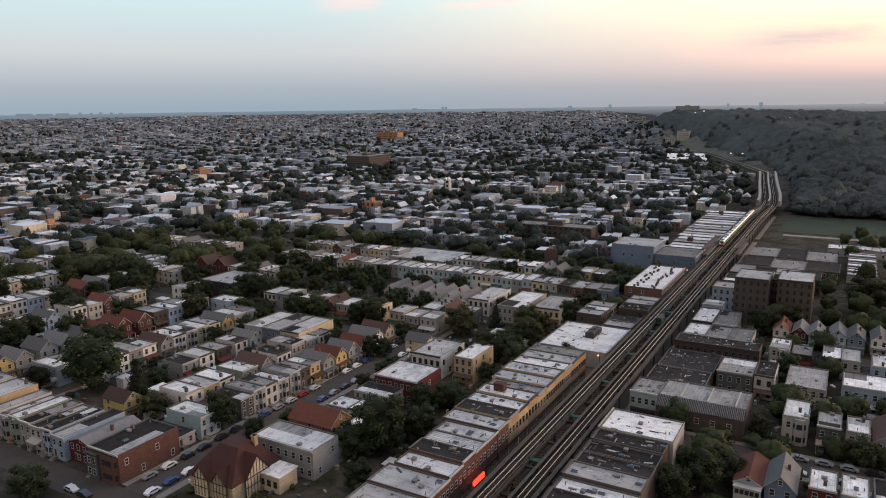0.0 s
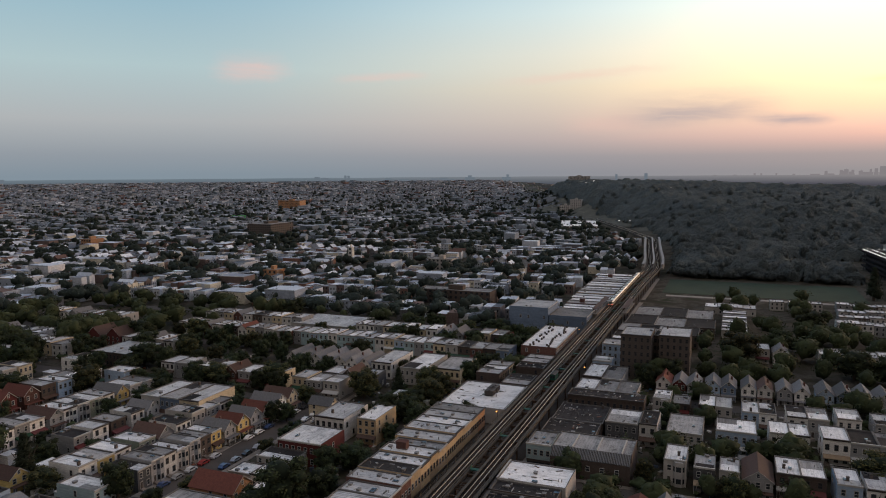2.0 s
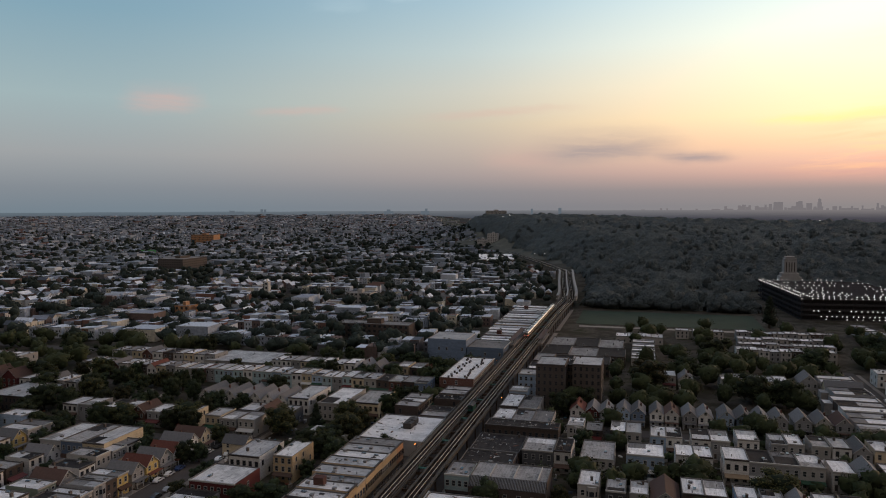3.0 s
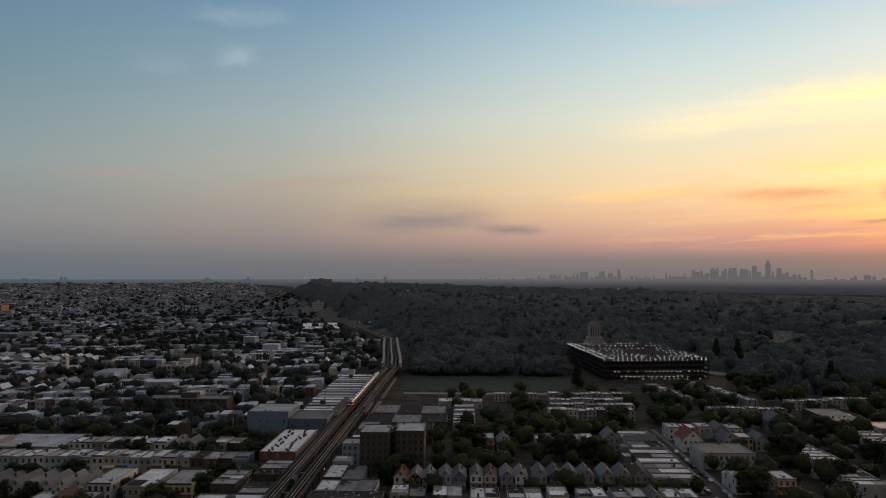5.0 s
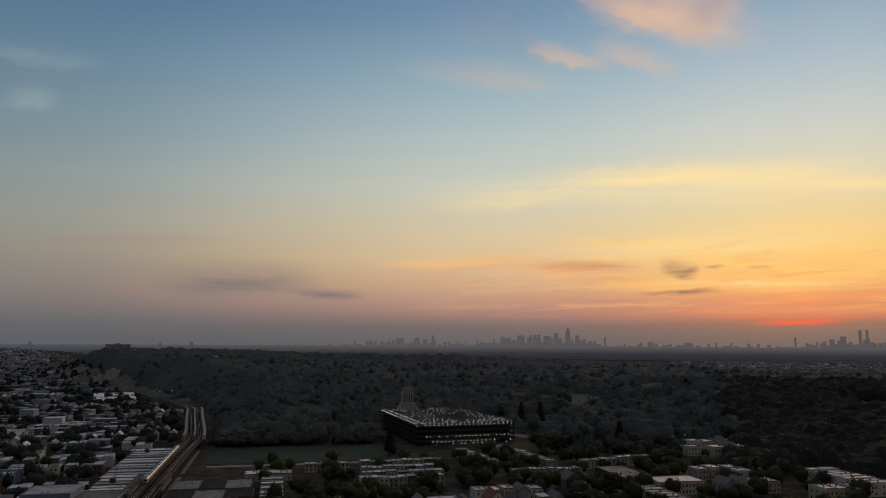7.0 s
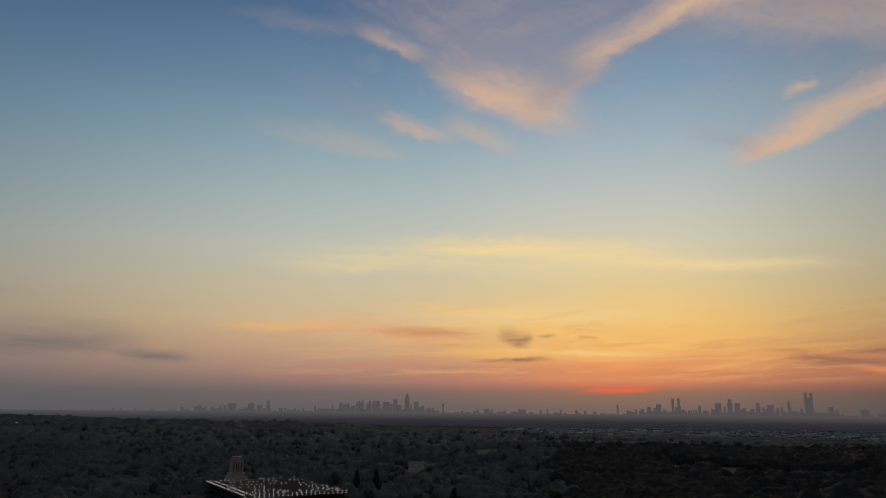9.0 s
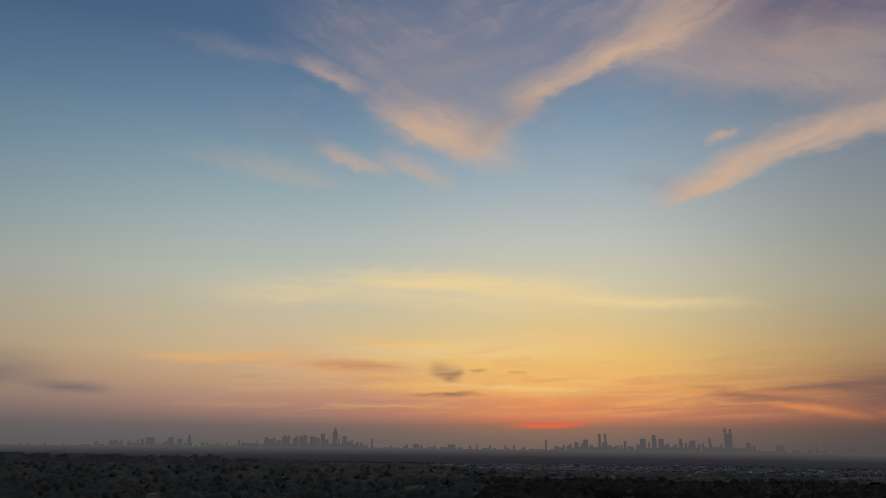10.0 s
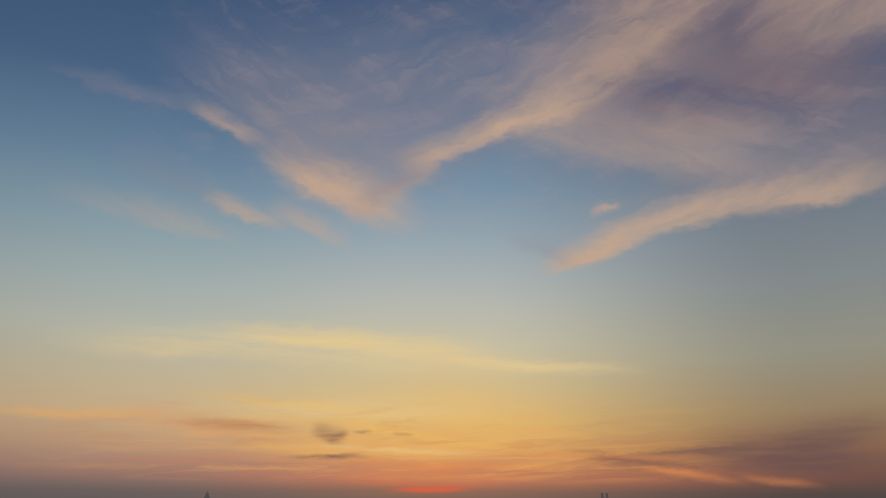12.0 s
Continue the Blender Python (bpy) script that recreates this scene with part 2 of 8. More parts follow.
def bump(k, b, height, strength, dist):
    node = k.add("ShaderNodeBump")
    node.inputs["Strength"].default_value = strength
    node.inputs["Distance"].default_value = dist
    k.put(node.inputs["Height"], height)
    k.l.new(node.outputs[0], b.inputs["Normal"])


def mottled(name, colour, rough=0.85, spread=0.35, fine=3.0, coarse=0.25, relief=0.02, dark=0.55, metal=0.0, shine=0.2):
    """A painted, coated or earthen surface: grain and stains at two scales, a little different from thing to thing."""
    mat, k, b = material(name, rough, metal)
    b.inputs["Specular IOR Level"].default_value = shine
    p = place_of(k)
    n1 = k.noise(p, fine, 5.0, 0.65).outputs["Fac"]
    n2 = k.noise(p, coarse, 3.0, 0.6, 0.6).outputs["Fac"]
    r = k.add("ShaderNodeObjectInfo").outputs["Random"]
    c = (*colour, 1.0)
    d = tuple(q * dark for q in colour) + (1.0,)
    f = k.math("ADD", k.span(n1, 0.35, 0.7, 0.0, spread), k.span(n2, 0.4, 0.7, 0.0, spread))
    col = k.mix(f, c, d)
    hsv = k.add("ShaderNodeHueSaturation")
    k.put(hsv.inputs["Value"], k.span(r, 0.0, 1.0, 0.82, 1.15))
    k.put(hsv.inputs["Saturation"], k.span(r, 0.0, 1.0, 1.1, 0.85))
    k.l.new(col, hsv.inputs["Color"])
    k.l.new(hsv.outputs[0], b.inputs["Base Color"])
    bump(k, b, n1, 0.4, relief)
    return mat


def coursed(name, colour, mortar, course=0.3, length=0.9, rough=0.85, gap=0.03):
    """Brick, block or clapboard courses laid along the wall."""
    mat, k, b = material(name, rough)
    b.inputs["Specular IOR Level"].default_value = 0.2
    tc = k.add("ShaderNodeTexCoord").outputs["Object"]
    s = k.add("ShaderNodeSeparateXYZ")
    k.l.new(tc, s.inputs[0])
    cb = k.add("ShaderNodeCombineXYZ")
    k.put(cb.inputs[0], k.math("ADD", s.outputs[0], s.outputs[1]))
    k.l.new(s.outputs[2], cb.inputs[1])
    br = k.add("ShaderNodeTexBrick")
    k.l.new(cb.outputs[0], br.inputs["Vector"])
    br.inputs["Scale"].default_value = 1.0
    br.inputs["Brick Width"].default_value = length
    br.inputs["Row Height"].default_value = course
    br.inputs["Mortar Size"].default_value = gap
    br.inputs["Color1"].default_value = (*colour, 1)
    br.inputs["Color2"].default_value = (*(q * 0.72 for q in colour), 1)
    br.inputs["Mortar"].default_value = (*mortar, 1)
    st = k.noise(place_of(k), 0.5, 4.0, 0.6, 0.5).outputs["Fac"]
    col = k.mix(k.span(st, 0.45, 0.8, 0.0, 0.55), br.outputs["Color"], tuple(q * 0.5 for q in colour) + (1.0,))
    hsv = k.add("ShaderNodeHueSaturation")
    k.put(hsv.inputs["Value"], k.span(k.add("ShaderNodeObjectInfo").outputs["Random"], 0, 1, 0.8, 1.2))
    k.l.new(col, hsv.inputs["Color"])
    k.l.new(hsv.outputs[0], b.inputs["Base Color"])
    bump(k, b, br.outputs["Fac"], -0.3, 0.01)
    return mat


def roofing(name, colour, seam=2.0, rough=0.75, dark=0.45, lap_share=0.06):
    """Rolled or coated flat roofing: lap seams, ponding stains, patches."""
    mat, k, b = material(name, rough)
    b.inputs["Specular IOR Level"].default_value = 0.3 if colour[0] > 0.4 else 0.08
    tc = k.add("ShaderNodeTexCoord").outputs["Object"]
    p = place_of(k)
    s = k.add("ShaderNodeSeparateXYZ")
    k.l.new(tc, s.inputs[0])
    fr = k.math("FRACT", k.math("DIVIDE", s.outputs[0], seam))
    lap = k.math("LESS_THAN", fr, lap_share)
    run = k.add("ShaderNodeMapping")
    run.inputs["Scale"].default_value = (1.3, 0.16, 1.0)
    k.l.new(tc, run.inputs["Vector"])
    r = k.add("ShaderNodeObjectInfo").outputs["Random"]
    moved = k.add("ShaderNodeVectorMath")
    k.l.new(run.outputs[0], moved.inputs[0])
    k.put(moved.inputs[1], k.math("MULTIPLY", r, 90.0))
    n1 = k.noise(moved.outputs[0], 1.0, 4.0, 0.7, 0.2).outputs["Fac"]
    n0 = k.noise(p, 0.13, 2.0, 0.5).outputs["Fac"]
    n2 = k.noise(p, 4.5, 4.0, 0.75).outputs["Fac"]
    vo = k.add("ShaderNodeTexVoronoi")
    vo.distance = "CHEBYCHEV"
    k.l.new(moved.outputs[0], vo.inputs["Vector"])
    vo.inputs["Scale"].default_value = 0.5
    f = k.math("ADD", k.span(n1, 0.42, 0.72, 0.0, 0.45), k.span(n2, 0.56, 0.7, 0.0, 0.75), clamp=True)
    n3 = k.noise(p, 0.55, 6.0, 0.78, 0.3).outputs["Fac"]
    f = k.math("ADD", f, k.span(n0, 0.45, 0.65, 0.0, 0.3), clamp=True)
    f = k.math("ADD", f, k.span(n3, 0.54, 0.6, 0.0, 0.55), clamp=True)
    f = k.math("ADD", f, k.math("MULTIPLY", lap, 0.45), clamp=True)
    vs = k.add("ShaderNodeSeparateColor")
    k.l.new(vo.outputs["Color"], vs.inputs[0])
    f = k.math("ADD", f, k.span(vs.outputs[0], 0.7, 0.9, 0.0, 0.25), clamp=True)
    col = k.mix(f, (*colour, 1), tuple(q * dark for q in colour) + (1.0,))
    hsv = k.add("ShaderNodeHueSaturation")
    k.put(hsv.inputs["Value"], k.span(r, 0, 1, 0.88 if colour[0] > 0.75 else 0.55, 1.12 if colour[0] > 0.75 else 1.2))
    k.l.new(col, hsv.inputs["Color"])
    k.l.new(hsv.outputs[0], b.inputs["Base Color"])
    bump(k, b, n2, 0.4, 0.02)
    return mat


def shingle(name, colour):
    mat, k, b = material(name, 0.9)
    b.inputs["Specular IOR Level"].default_value = 0.25
    p = place_of(k)
    s = k.add("ShaderNodeSeparateXYZ")
    k.l.new(p, s.inputs[0])
    fr = k.math("FRACT", k.math("DIVIDE", s.outputs[2], 0.16))
    n = k.noise(p, 1.4, 5.0, 0.7).outputs["Fac"]
    f = k.math("ADD", k.math("MULTIPLY", k.math("LESS_THAN", fr, 0.2), 0.4), k.span(n, 0.35, 0.75, 0.0, 0.6), clamp=True)
    col = k.mix(f, (*colour, 1), tuple(q * 0.5 for q in colour) + (1.0,))
    hsv = k.add("ShaderNodeHueSaturation")
    k.put(hsv.inputs["Value"], k.span(k.add("ShaderNodeObjectInfo").outputs["Random"], 0, 1, 0.65, 1.35))
    k.l.new(col, hsv.inputs["Color"])
    k.l.new(hsv.outputs[0], b.inputs["Base Color"])
    bump(k, b, fr, 0.4, 0.02)
    return mat


def foliage(name, light, dark, scale=0.6, tufts=0.0):
    mat, k, b = material(name, 0.8)
    b.inputs["Specular IOR Level"].default_value = 0.08
    r = k.add("ShaderNodeNewGeometry").outputs["Random Per Island"]
    o = k.add("ShaderNodeObjectInfo").outputs["Random"]
    n = k.noise(place_of(k), scale, 3.0, 0.6).outputs["Fac"]
    f = k.math("ADD", k.math("MULTIPLY", r, 0.6), k.span(n, 0.3, 0.7, 0.0, 0.4))
    col = k.mix(f, (*dark, 1), (*light, 1))
    hsv = k.add("ShaderNodeHueSaturation")
    if tufts:
        bump(k, b, k.noise(place_of(k), 0.3, 4.0, 0.7).outputs["Fac"], 1.0, tufts)
    k.put(hsv.inputs["Hue"], k.span(o, 0, 1, 0.47, 0.52))
    k.put(hsv.inputs["Value"], k.span(o, 0, 1, 0.75, 1.25))
    k.l.new(col, hsv.inputs["Color"])
    k.l.new(hsv.outputs[0], b.inputs["Base Color"])
    return mat


def thick_leaf(name, light, dark):
    """Closed woodland seen from far off: stands of trees, single crowns and tufts of leaves each in shades of their own."""
    mat, k, b = material(name, 0.85)
    b.inputs["Specular IOR Level"].default_value = 0.05
    p = place_of(k)
    stand, crown, tuft = (k.noise(p, q, 3.0, 0.6, 0.4).outputs["Fac"] for q in (0.009, 0.07, 0.6))
    f = k.math("ADD", k.span(stand, 0.35, 0.65, 0.0, 0.4), k.math("ADD", k.span(crown, 0.35, 0.65, 0.0, 0.35), k.span(tuft, 0.3, 0.7, 0.0, 0.3)), clamp=True)
    k.l.new(k.mix(f, (*dark, 1), (*light, 1)), b.inputs["Base Color"])
    bump(k, b, k.noise(p, 0.35, 5.0, 0.75, 0.5).outputs["Fac"], 1.0, 5.0)
    return mat


def islands(name, stops, rough=0.85, scale=0.8):
    """Many joined pieces, each in a shade of its own."""
    mat, k, b = material(name, rough)
    b.inputs["Specular IOR Level"].default_value = 0.25
    r = k.add("ShaderNodeNewGeometry").outputs["Random Per Island"]
    col = k.ramp(r, stops, "CONSTANT")
    n = k.noise(place_of(k), scale, 4.0, 0.65, 0.4).outputs["Fac"]
    hsv = k.add("ShaderNodeHueSaturation")
    k.put(hsv.inputs["Value"], k.span(n, 0.3, 0.7, 0.65, 1.2))
    k.l.new(col, hsv.inputs["Color"])
    k.l.new(hsv.outputs[0], b.inputs["Base Color"])
    return mat


def glowing(name, colour, strength):
    mat, k, b = material(name, 0.4)
    b.inputs["Base Color"].default_value = (0.0, 0.0, 0.0, 1)
    b.inputs["Specular IOR Level"].default_value = 0.0
    b.inputs["Emission Color"].default_value = (*colour, 1)
    b.inputs["Emission Strength"].default_value = strength
    return mat


WALLS = {
    "w": coursed("white_siding", (0.7, 0.68, 0.64), (0.42, 0.41, 0.39), 0.2, 4.0),
    "c": coursed("cream_siding", (0.62, 0.52, 0.36), (0.4, 0.34, 0.24), 0.2, 4.0),
    "y": coursed("yellow_siding", (0.6, 0.45, 0.17), (0.42, 0.31, 0.12), 0.2, 4.0),
    "l": coursed("light_blue_siding", (0.36, 0.46, 0.58), (0.26, 0.33, 0.42), 0.2, 4.0),
    "b": coursed("blue_grey_siding", (0.17, 0.23, 0.32), (0.12, 0.16, 0.22), 0.2, 4.0),
    "g": coursed("grey_siding", (0.3, 0.3, 0.3), (0.2, 0.2, 0.2), 0.2, 4.0),
    "d": coursed("dark_grey_siding", (0.1, 0.105, 0.11), (0.07, 0.07, 0.075), 0.2, 4.0),
    "r": coursed("red_brick", (0.112, 0.045, 0.036), (0.12, 0.085, 0.07), 0.22, 0.6),
    "n": coursed("brown_brick", (0.085, 0.062, 0.053), (0.08, 0.07, 0.062), 0.22, 0.6),
    "o": coursed("orange_brick", (0.4, 0.19, 0.085), (0.3, 0.22, 0.15), 0.22, 0.6),
    "t": coursed("tan_brick", (0.5, 0.36, 0.2), (0.4, 0.32, 0.22), 0.22, 0.6),
    "m": coursed("maroon_siding", (0.1, 0.03, 0.028), (0.1, 0.02, 0.02), 0.2, 4.0),
    "k": coursed("teal_siding", (0.4, 0.52, 0.54), (0.28, 0.38, 0.39), 0.2, 4.0),
    "e": coursed("sage_siding", (0.24, 0.28, 0.22), (0.16, 0.19, 0.15), 0.2, 4.0),
    "x": coursed("dull_brown_brick", (0.105, 0.085, 0.075), (0.09, 0.08, 0.07), 0.22, 0.6),
    "s": mottled("grey_stucco", (0.42, 0.4, 0.37)),
}
WALL_WORDS = {"w": "white clapboard", "c": "cream clapboard", "y": "yellow clapboard", "l": "pale blue clapboard", "b": "slate blue clapboard", "g": "grey clapboard", "d": "dark grey clapboard",
              "r": "red brick", "n": "brown brick", "o": "orange brick", "t": "yellow brick", "m": "maroon clapboard", "k": "teal clapboard", "e": "sage green clapboard", "s": "grey stucco", "x": "dull brown brick"}
ROOFS = {
    "W": roofing("white_roof_coating", (0.82, 0.815, 0.81), 1.8, 0.7, 0.5),
    "S": roofing("silver_roof_coating", (0.64, 0.635, 0.63), 1.2, 0.6, 0.4),
    "G": roofing("grey_roll_roofing", (0.34, 0.335, 0.33), 1.0, 0.75, 0.35),
    "R": roofing("ribbed_roofing", (0.58, 0.58, 0.58), 0.9, 0.6, 0.3, 0.45),
    "T": roofing("black_tar_roofing", (0.044, 0.04, 0.039), 1.0, 0.85, 0.35),
}
ROOF_WORDS = {"W": "white coated flat roof", "S": "silver coated flat roof", "G": "grey flat roof", "T": "black tar flat roof", "R": "grey ribbed flat roof",
              "a": "grey shingle gable roof", "u": "brown shingle gable roof", "v": "red shingle gable roof"}
GABLES = {"a": shingle("grey_shingles", (0.16, 0.16, 0.165)), "u": shingle("brown_shingles", (0.09, 0.055, 0.045)), "v": shingle("red_shingles", (0.15, 0.055, 0.04))}
TRIM = mottled("white_trim", (0.42, 0.41, 0.385), 0.6)
DARKTRIM = mottled("dark_trim", (0.07, 0.06, 0.055), 0.6)
COPING = mottled("tarred_coping", (0.13, 0.125, 0.12))
STONE = mottled("stone_sill", (0.35, 0.33, 0.3))
glass_mat, _k, _b = material("window_glass", 0.12)
_b.inputs["Base Color"].default_value = (0.025, 0.03, 0.035, 1)
_b.inputs["Specular IOR Level"].default_value = 0.6
GLASS = glass_mat
ASPHALT = mottled("asphalt", (0.078, 0.068, 0.062), 0.9, 0.4, 2.0, 0.15)
CONCRETE = mottled("pavement_concrete", (0.23, 0.205, 0.18), 0.9, 0.4, 1.5, 0.2)
GRASS = mottled("turf", (0.026, 0.046, 0.026), 0.95, 0.5, 1.5, 0.05)
STEEL = mottled("painted_steel", (0.055, 0.05, 0.044), 0.65, 0.5, 1.0, 0.2)
BROWNSTEEL = mottled("rusty_steel", (0.07, 0.045, 0.03), 0.8, 0.5)
rail_mat, _k, _b = material("rail_steel", 0.45, 0.6)
_b.inputs["Base Color"].default_value = (0.6, 0.5, 0.38, 1)
RAIL = rail_mat
TIE = mottled("creosoted_tie", (0.045, 0.035, 0.028), 0.9)
BOARD = mottled("weathered_boards", (0.09, 0.08, 0.066), 0.9, 0.4, 1.2, 0.2)
GREENPAINT = mottled("green_paint", (0.015, 0.075, 0.055), 0.6)
BARK = mottled("bark", (0.06, 0.045, 0.035), 0.95)
LEAF = foliage("leaves", (0.058, 0.074, 0.034), (0.015, 0.021, 0.011))
# shadow inside the crowns, put into the colour of their inner masses
LEAFSHADOW = foliage("shadowed_inner_leaves", (0.026, 0.035, 0.02), (0.012, 0.017, 0.011))
LEAFOLIVE = foliage("olive_leaves", (0.1, 0.096, 0.04), (0.022, 0.025, 0.012))
LEAFDARK = foliage("conifer_needles", (0.04, 0.052, 0.032), (0.014, 0.02, 0.013))
# haze put into the leaf colour: paler and bluer than the near trees
WOODHAZE = thick_leaf("hazed_woodland_leaves", (0.112, 0.132, 0.132), (0.056, 0.068, 0.071))
# darker copy of the woodland: the hill's shade side painted in
HILLSHADE = thick_leaf("shaded_hill_leaves", (0.042, 0.046, 0.045), (0.021, 0.023, 0.024))
TOWNLEAF = foliage("town_leaves", (0.034, 0.045, 0.036), (0.013, 0.018, 0.016), 0.05, 0.6)
METAL = mottled("galvanised_metal", (0.2, 0.195, 0.19), 0.6, 0.4, metal=0.25)
CARS = {"w": (0.75, 0.75, 0.74), "k": (0.02, 0.02, 0.022), "g": (0.25, 0.26, 0.27), "b": (0.03, 0.06, 0.16), "r": (0.25, 0.02, 0.02), "s": (0.5, 0.51, 0.52)}
CARPAINT = {}
for key, c in CARS.items():
    m, _k, _b = material("car_paint_" + {"w": "white", "k": "black", "g": "grey", "b": "blue", "r": "red", "s": "silver"}[key], 0.3)
    _b.inputs["Base Color"].default_value = (*c, 1)
    _b.inputs["Coat Weight"].default_value = 0.6
    CARPAINT[key] = m
RUBBER = mottled("tyre_rubber", (0.02, 0.02, 0.02), 0.9)
LAMPGLOW = glowing("lamp_glow", (1.0, 0.96, 0.9), 1.1)
ORANGEGLOW = glowing("sodium_glow", (1.0, 0.34, 0.08), 1.2)
REDGLOW = glowing("tail_light_glow", (1.0, 0.08, 0.04), 5.0)
SIGNRED = glowing("lit_red_sign", (1.0, 0.07, 0.04), 0.55)
SIGNBLUE = glowing("lit_blue_sign", (0.15, 0.12, 0.9), 0.8)


# ---------------------------------------------------------------- mesh tools
class Build:
    """Collects quads and triangles for one mesh."""

    def __init__(self):
        self.v, self.f, self.m = [], [], []

    def face(self, pts, m=0):
        i = len(self.v)
        self.v += [tuple(p) for p in pts]
        self.f.append(tuple(range(i, i + len(pts))))
        self.m.append(m)
        return self

    def box(self, x0, y0, z0, x1, y1, z1, m=0, bottom=True):
        i = len(self.v)
        self.v += [(x0, y0, z0), (x1, y0, z0), (x1, y1, z0), (x0, y1, z0), (x0, y0, z1), (x1, y0, z1), (x1, y1, z1), (x0, y1, z1)]
        fs = [(4, 5, 6, 7), (0, 1, 5, 4), (1, 2, 6, 5), (2, 3, 7, 6), (3, 0, 4, 7)] + ([(0, 3, 2, 1)] if bottom else [])
        self.f += [tuple(i + q for q in f) for f in fs]
        self.m += [m] * len(fs)
        return self

    def prism(self, outline, y0, y1, m=0):
        """A shape drawn in x and z, drawn out from y0 to y1."""
        i, n = len(self.v), len(outline)
        self.v += [(x, y0, z) for x, z in outline] + [(x, y1, z) for x, z in outline]
        self.f += [tuple(i + q for q in range(n)), tuple(i + n + q for q in reversed(range(n)))]
        self.f += [(i + (q + 1) % n, i + q, i + n + q, i + n + (q + 1) % n) for q in range(n)]
        self.m += [m] * (n + 2)
        return self

    def tube(self, x, y, z0, z1, r0, r1, n=8, m=0):
        i = len(self.v)
        for z, r in ((z0, r0), (z1, r1)):
            self.v += [(x + r * math.cos(6.2832 * a / n), y + r * math.sin(6.2832 * a / n), z) for a in range(n)]
        self.f += [(i + a, i + (a + 1) % n, i + n + (a + 1) % n, i + n + a) for a in range(n)] + [tuple(i + n + a for a in range(n))]
        self.m += [m] * (n + 1)
        return self

    def mesh(self, name, *mats):
        me = bpy.data.meshes.new(name)
        me.from_pydata(self.v, [], self.f)
        for m in mats:
            me.materials.append(m)
        if len(mats) > 1:
            me.polygons.foreach_set("material_index", self.m)
        me.update()
        return me


def part(name, me, parent, label="", at=(0, 0, 0), turn=0.0):
    ob = new(name, me)
    ob.parent = parent
    ob.matrix_basis = pose(*at, 0, 0, turn)
    if label:
        ob["label"] = label
    return ob


def base(name, x, y, z, turn, label, category, group="", kind=""):
    ob = new(name)
    ob.matrix_basis = pose(x, y, z, 0, 0, turn)
    return tagged(ob, label, category, group, kind)


def smooth(a, b, v):
    t = min(1.0, max(0.0, (v - a) / (b - a)))
    return t * t * (3 - 2 * t)


def rise(x, y):
    """Height of the ground: flat streets, wooded hills past the railway's bend, a far plain that climbs to the horizon."""
    d = math.hypot(x, y)
    az = math.degrees(math.atan2(x, y))
    left = -4.0 - 14.0 * smooth(900, 2000, d)
    near = smooth(left, left + 7.0, az)
    right = smooth(16.0, 40.0, az)
    crest = 50.0 - 22.0 * right + 12.0 * (1.0 - smooth(-9.0, 5.0, az))
    crest -= (9.0 * smooth(3.0, 14.0, az) + 5.0 * smooth(14.0, 20.0, az)) * (1.0 - smooth(22.0, 32.0, az))
    d0, d1 = 760.0 - 120.0 * right, 1900.0 - 750.0 * right
    h = crest * smooth(d0, d1, d) * near
    h *= 1.0 - (0.45 + 0.25 * right) * smooth(d1 + 150, d1 + 900, d)
    h += 5.0 * near * smooth(d0 + 100, d0 + 500, d) * (noise.noise(Vector((x * 0.004, y * 0.004, 0.3))) + 0.3)
    h *= 1.0 - smooth(95, 130, abs(az))
    return h + 60.0 * smooth(1700, 3600, d) * (1 - near)



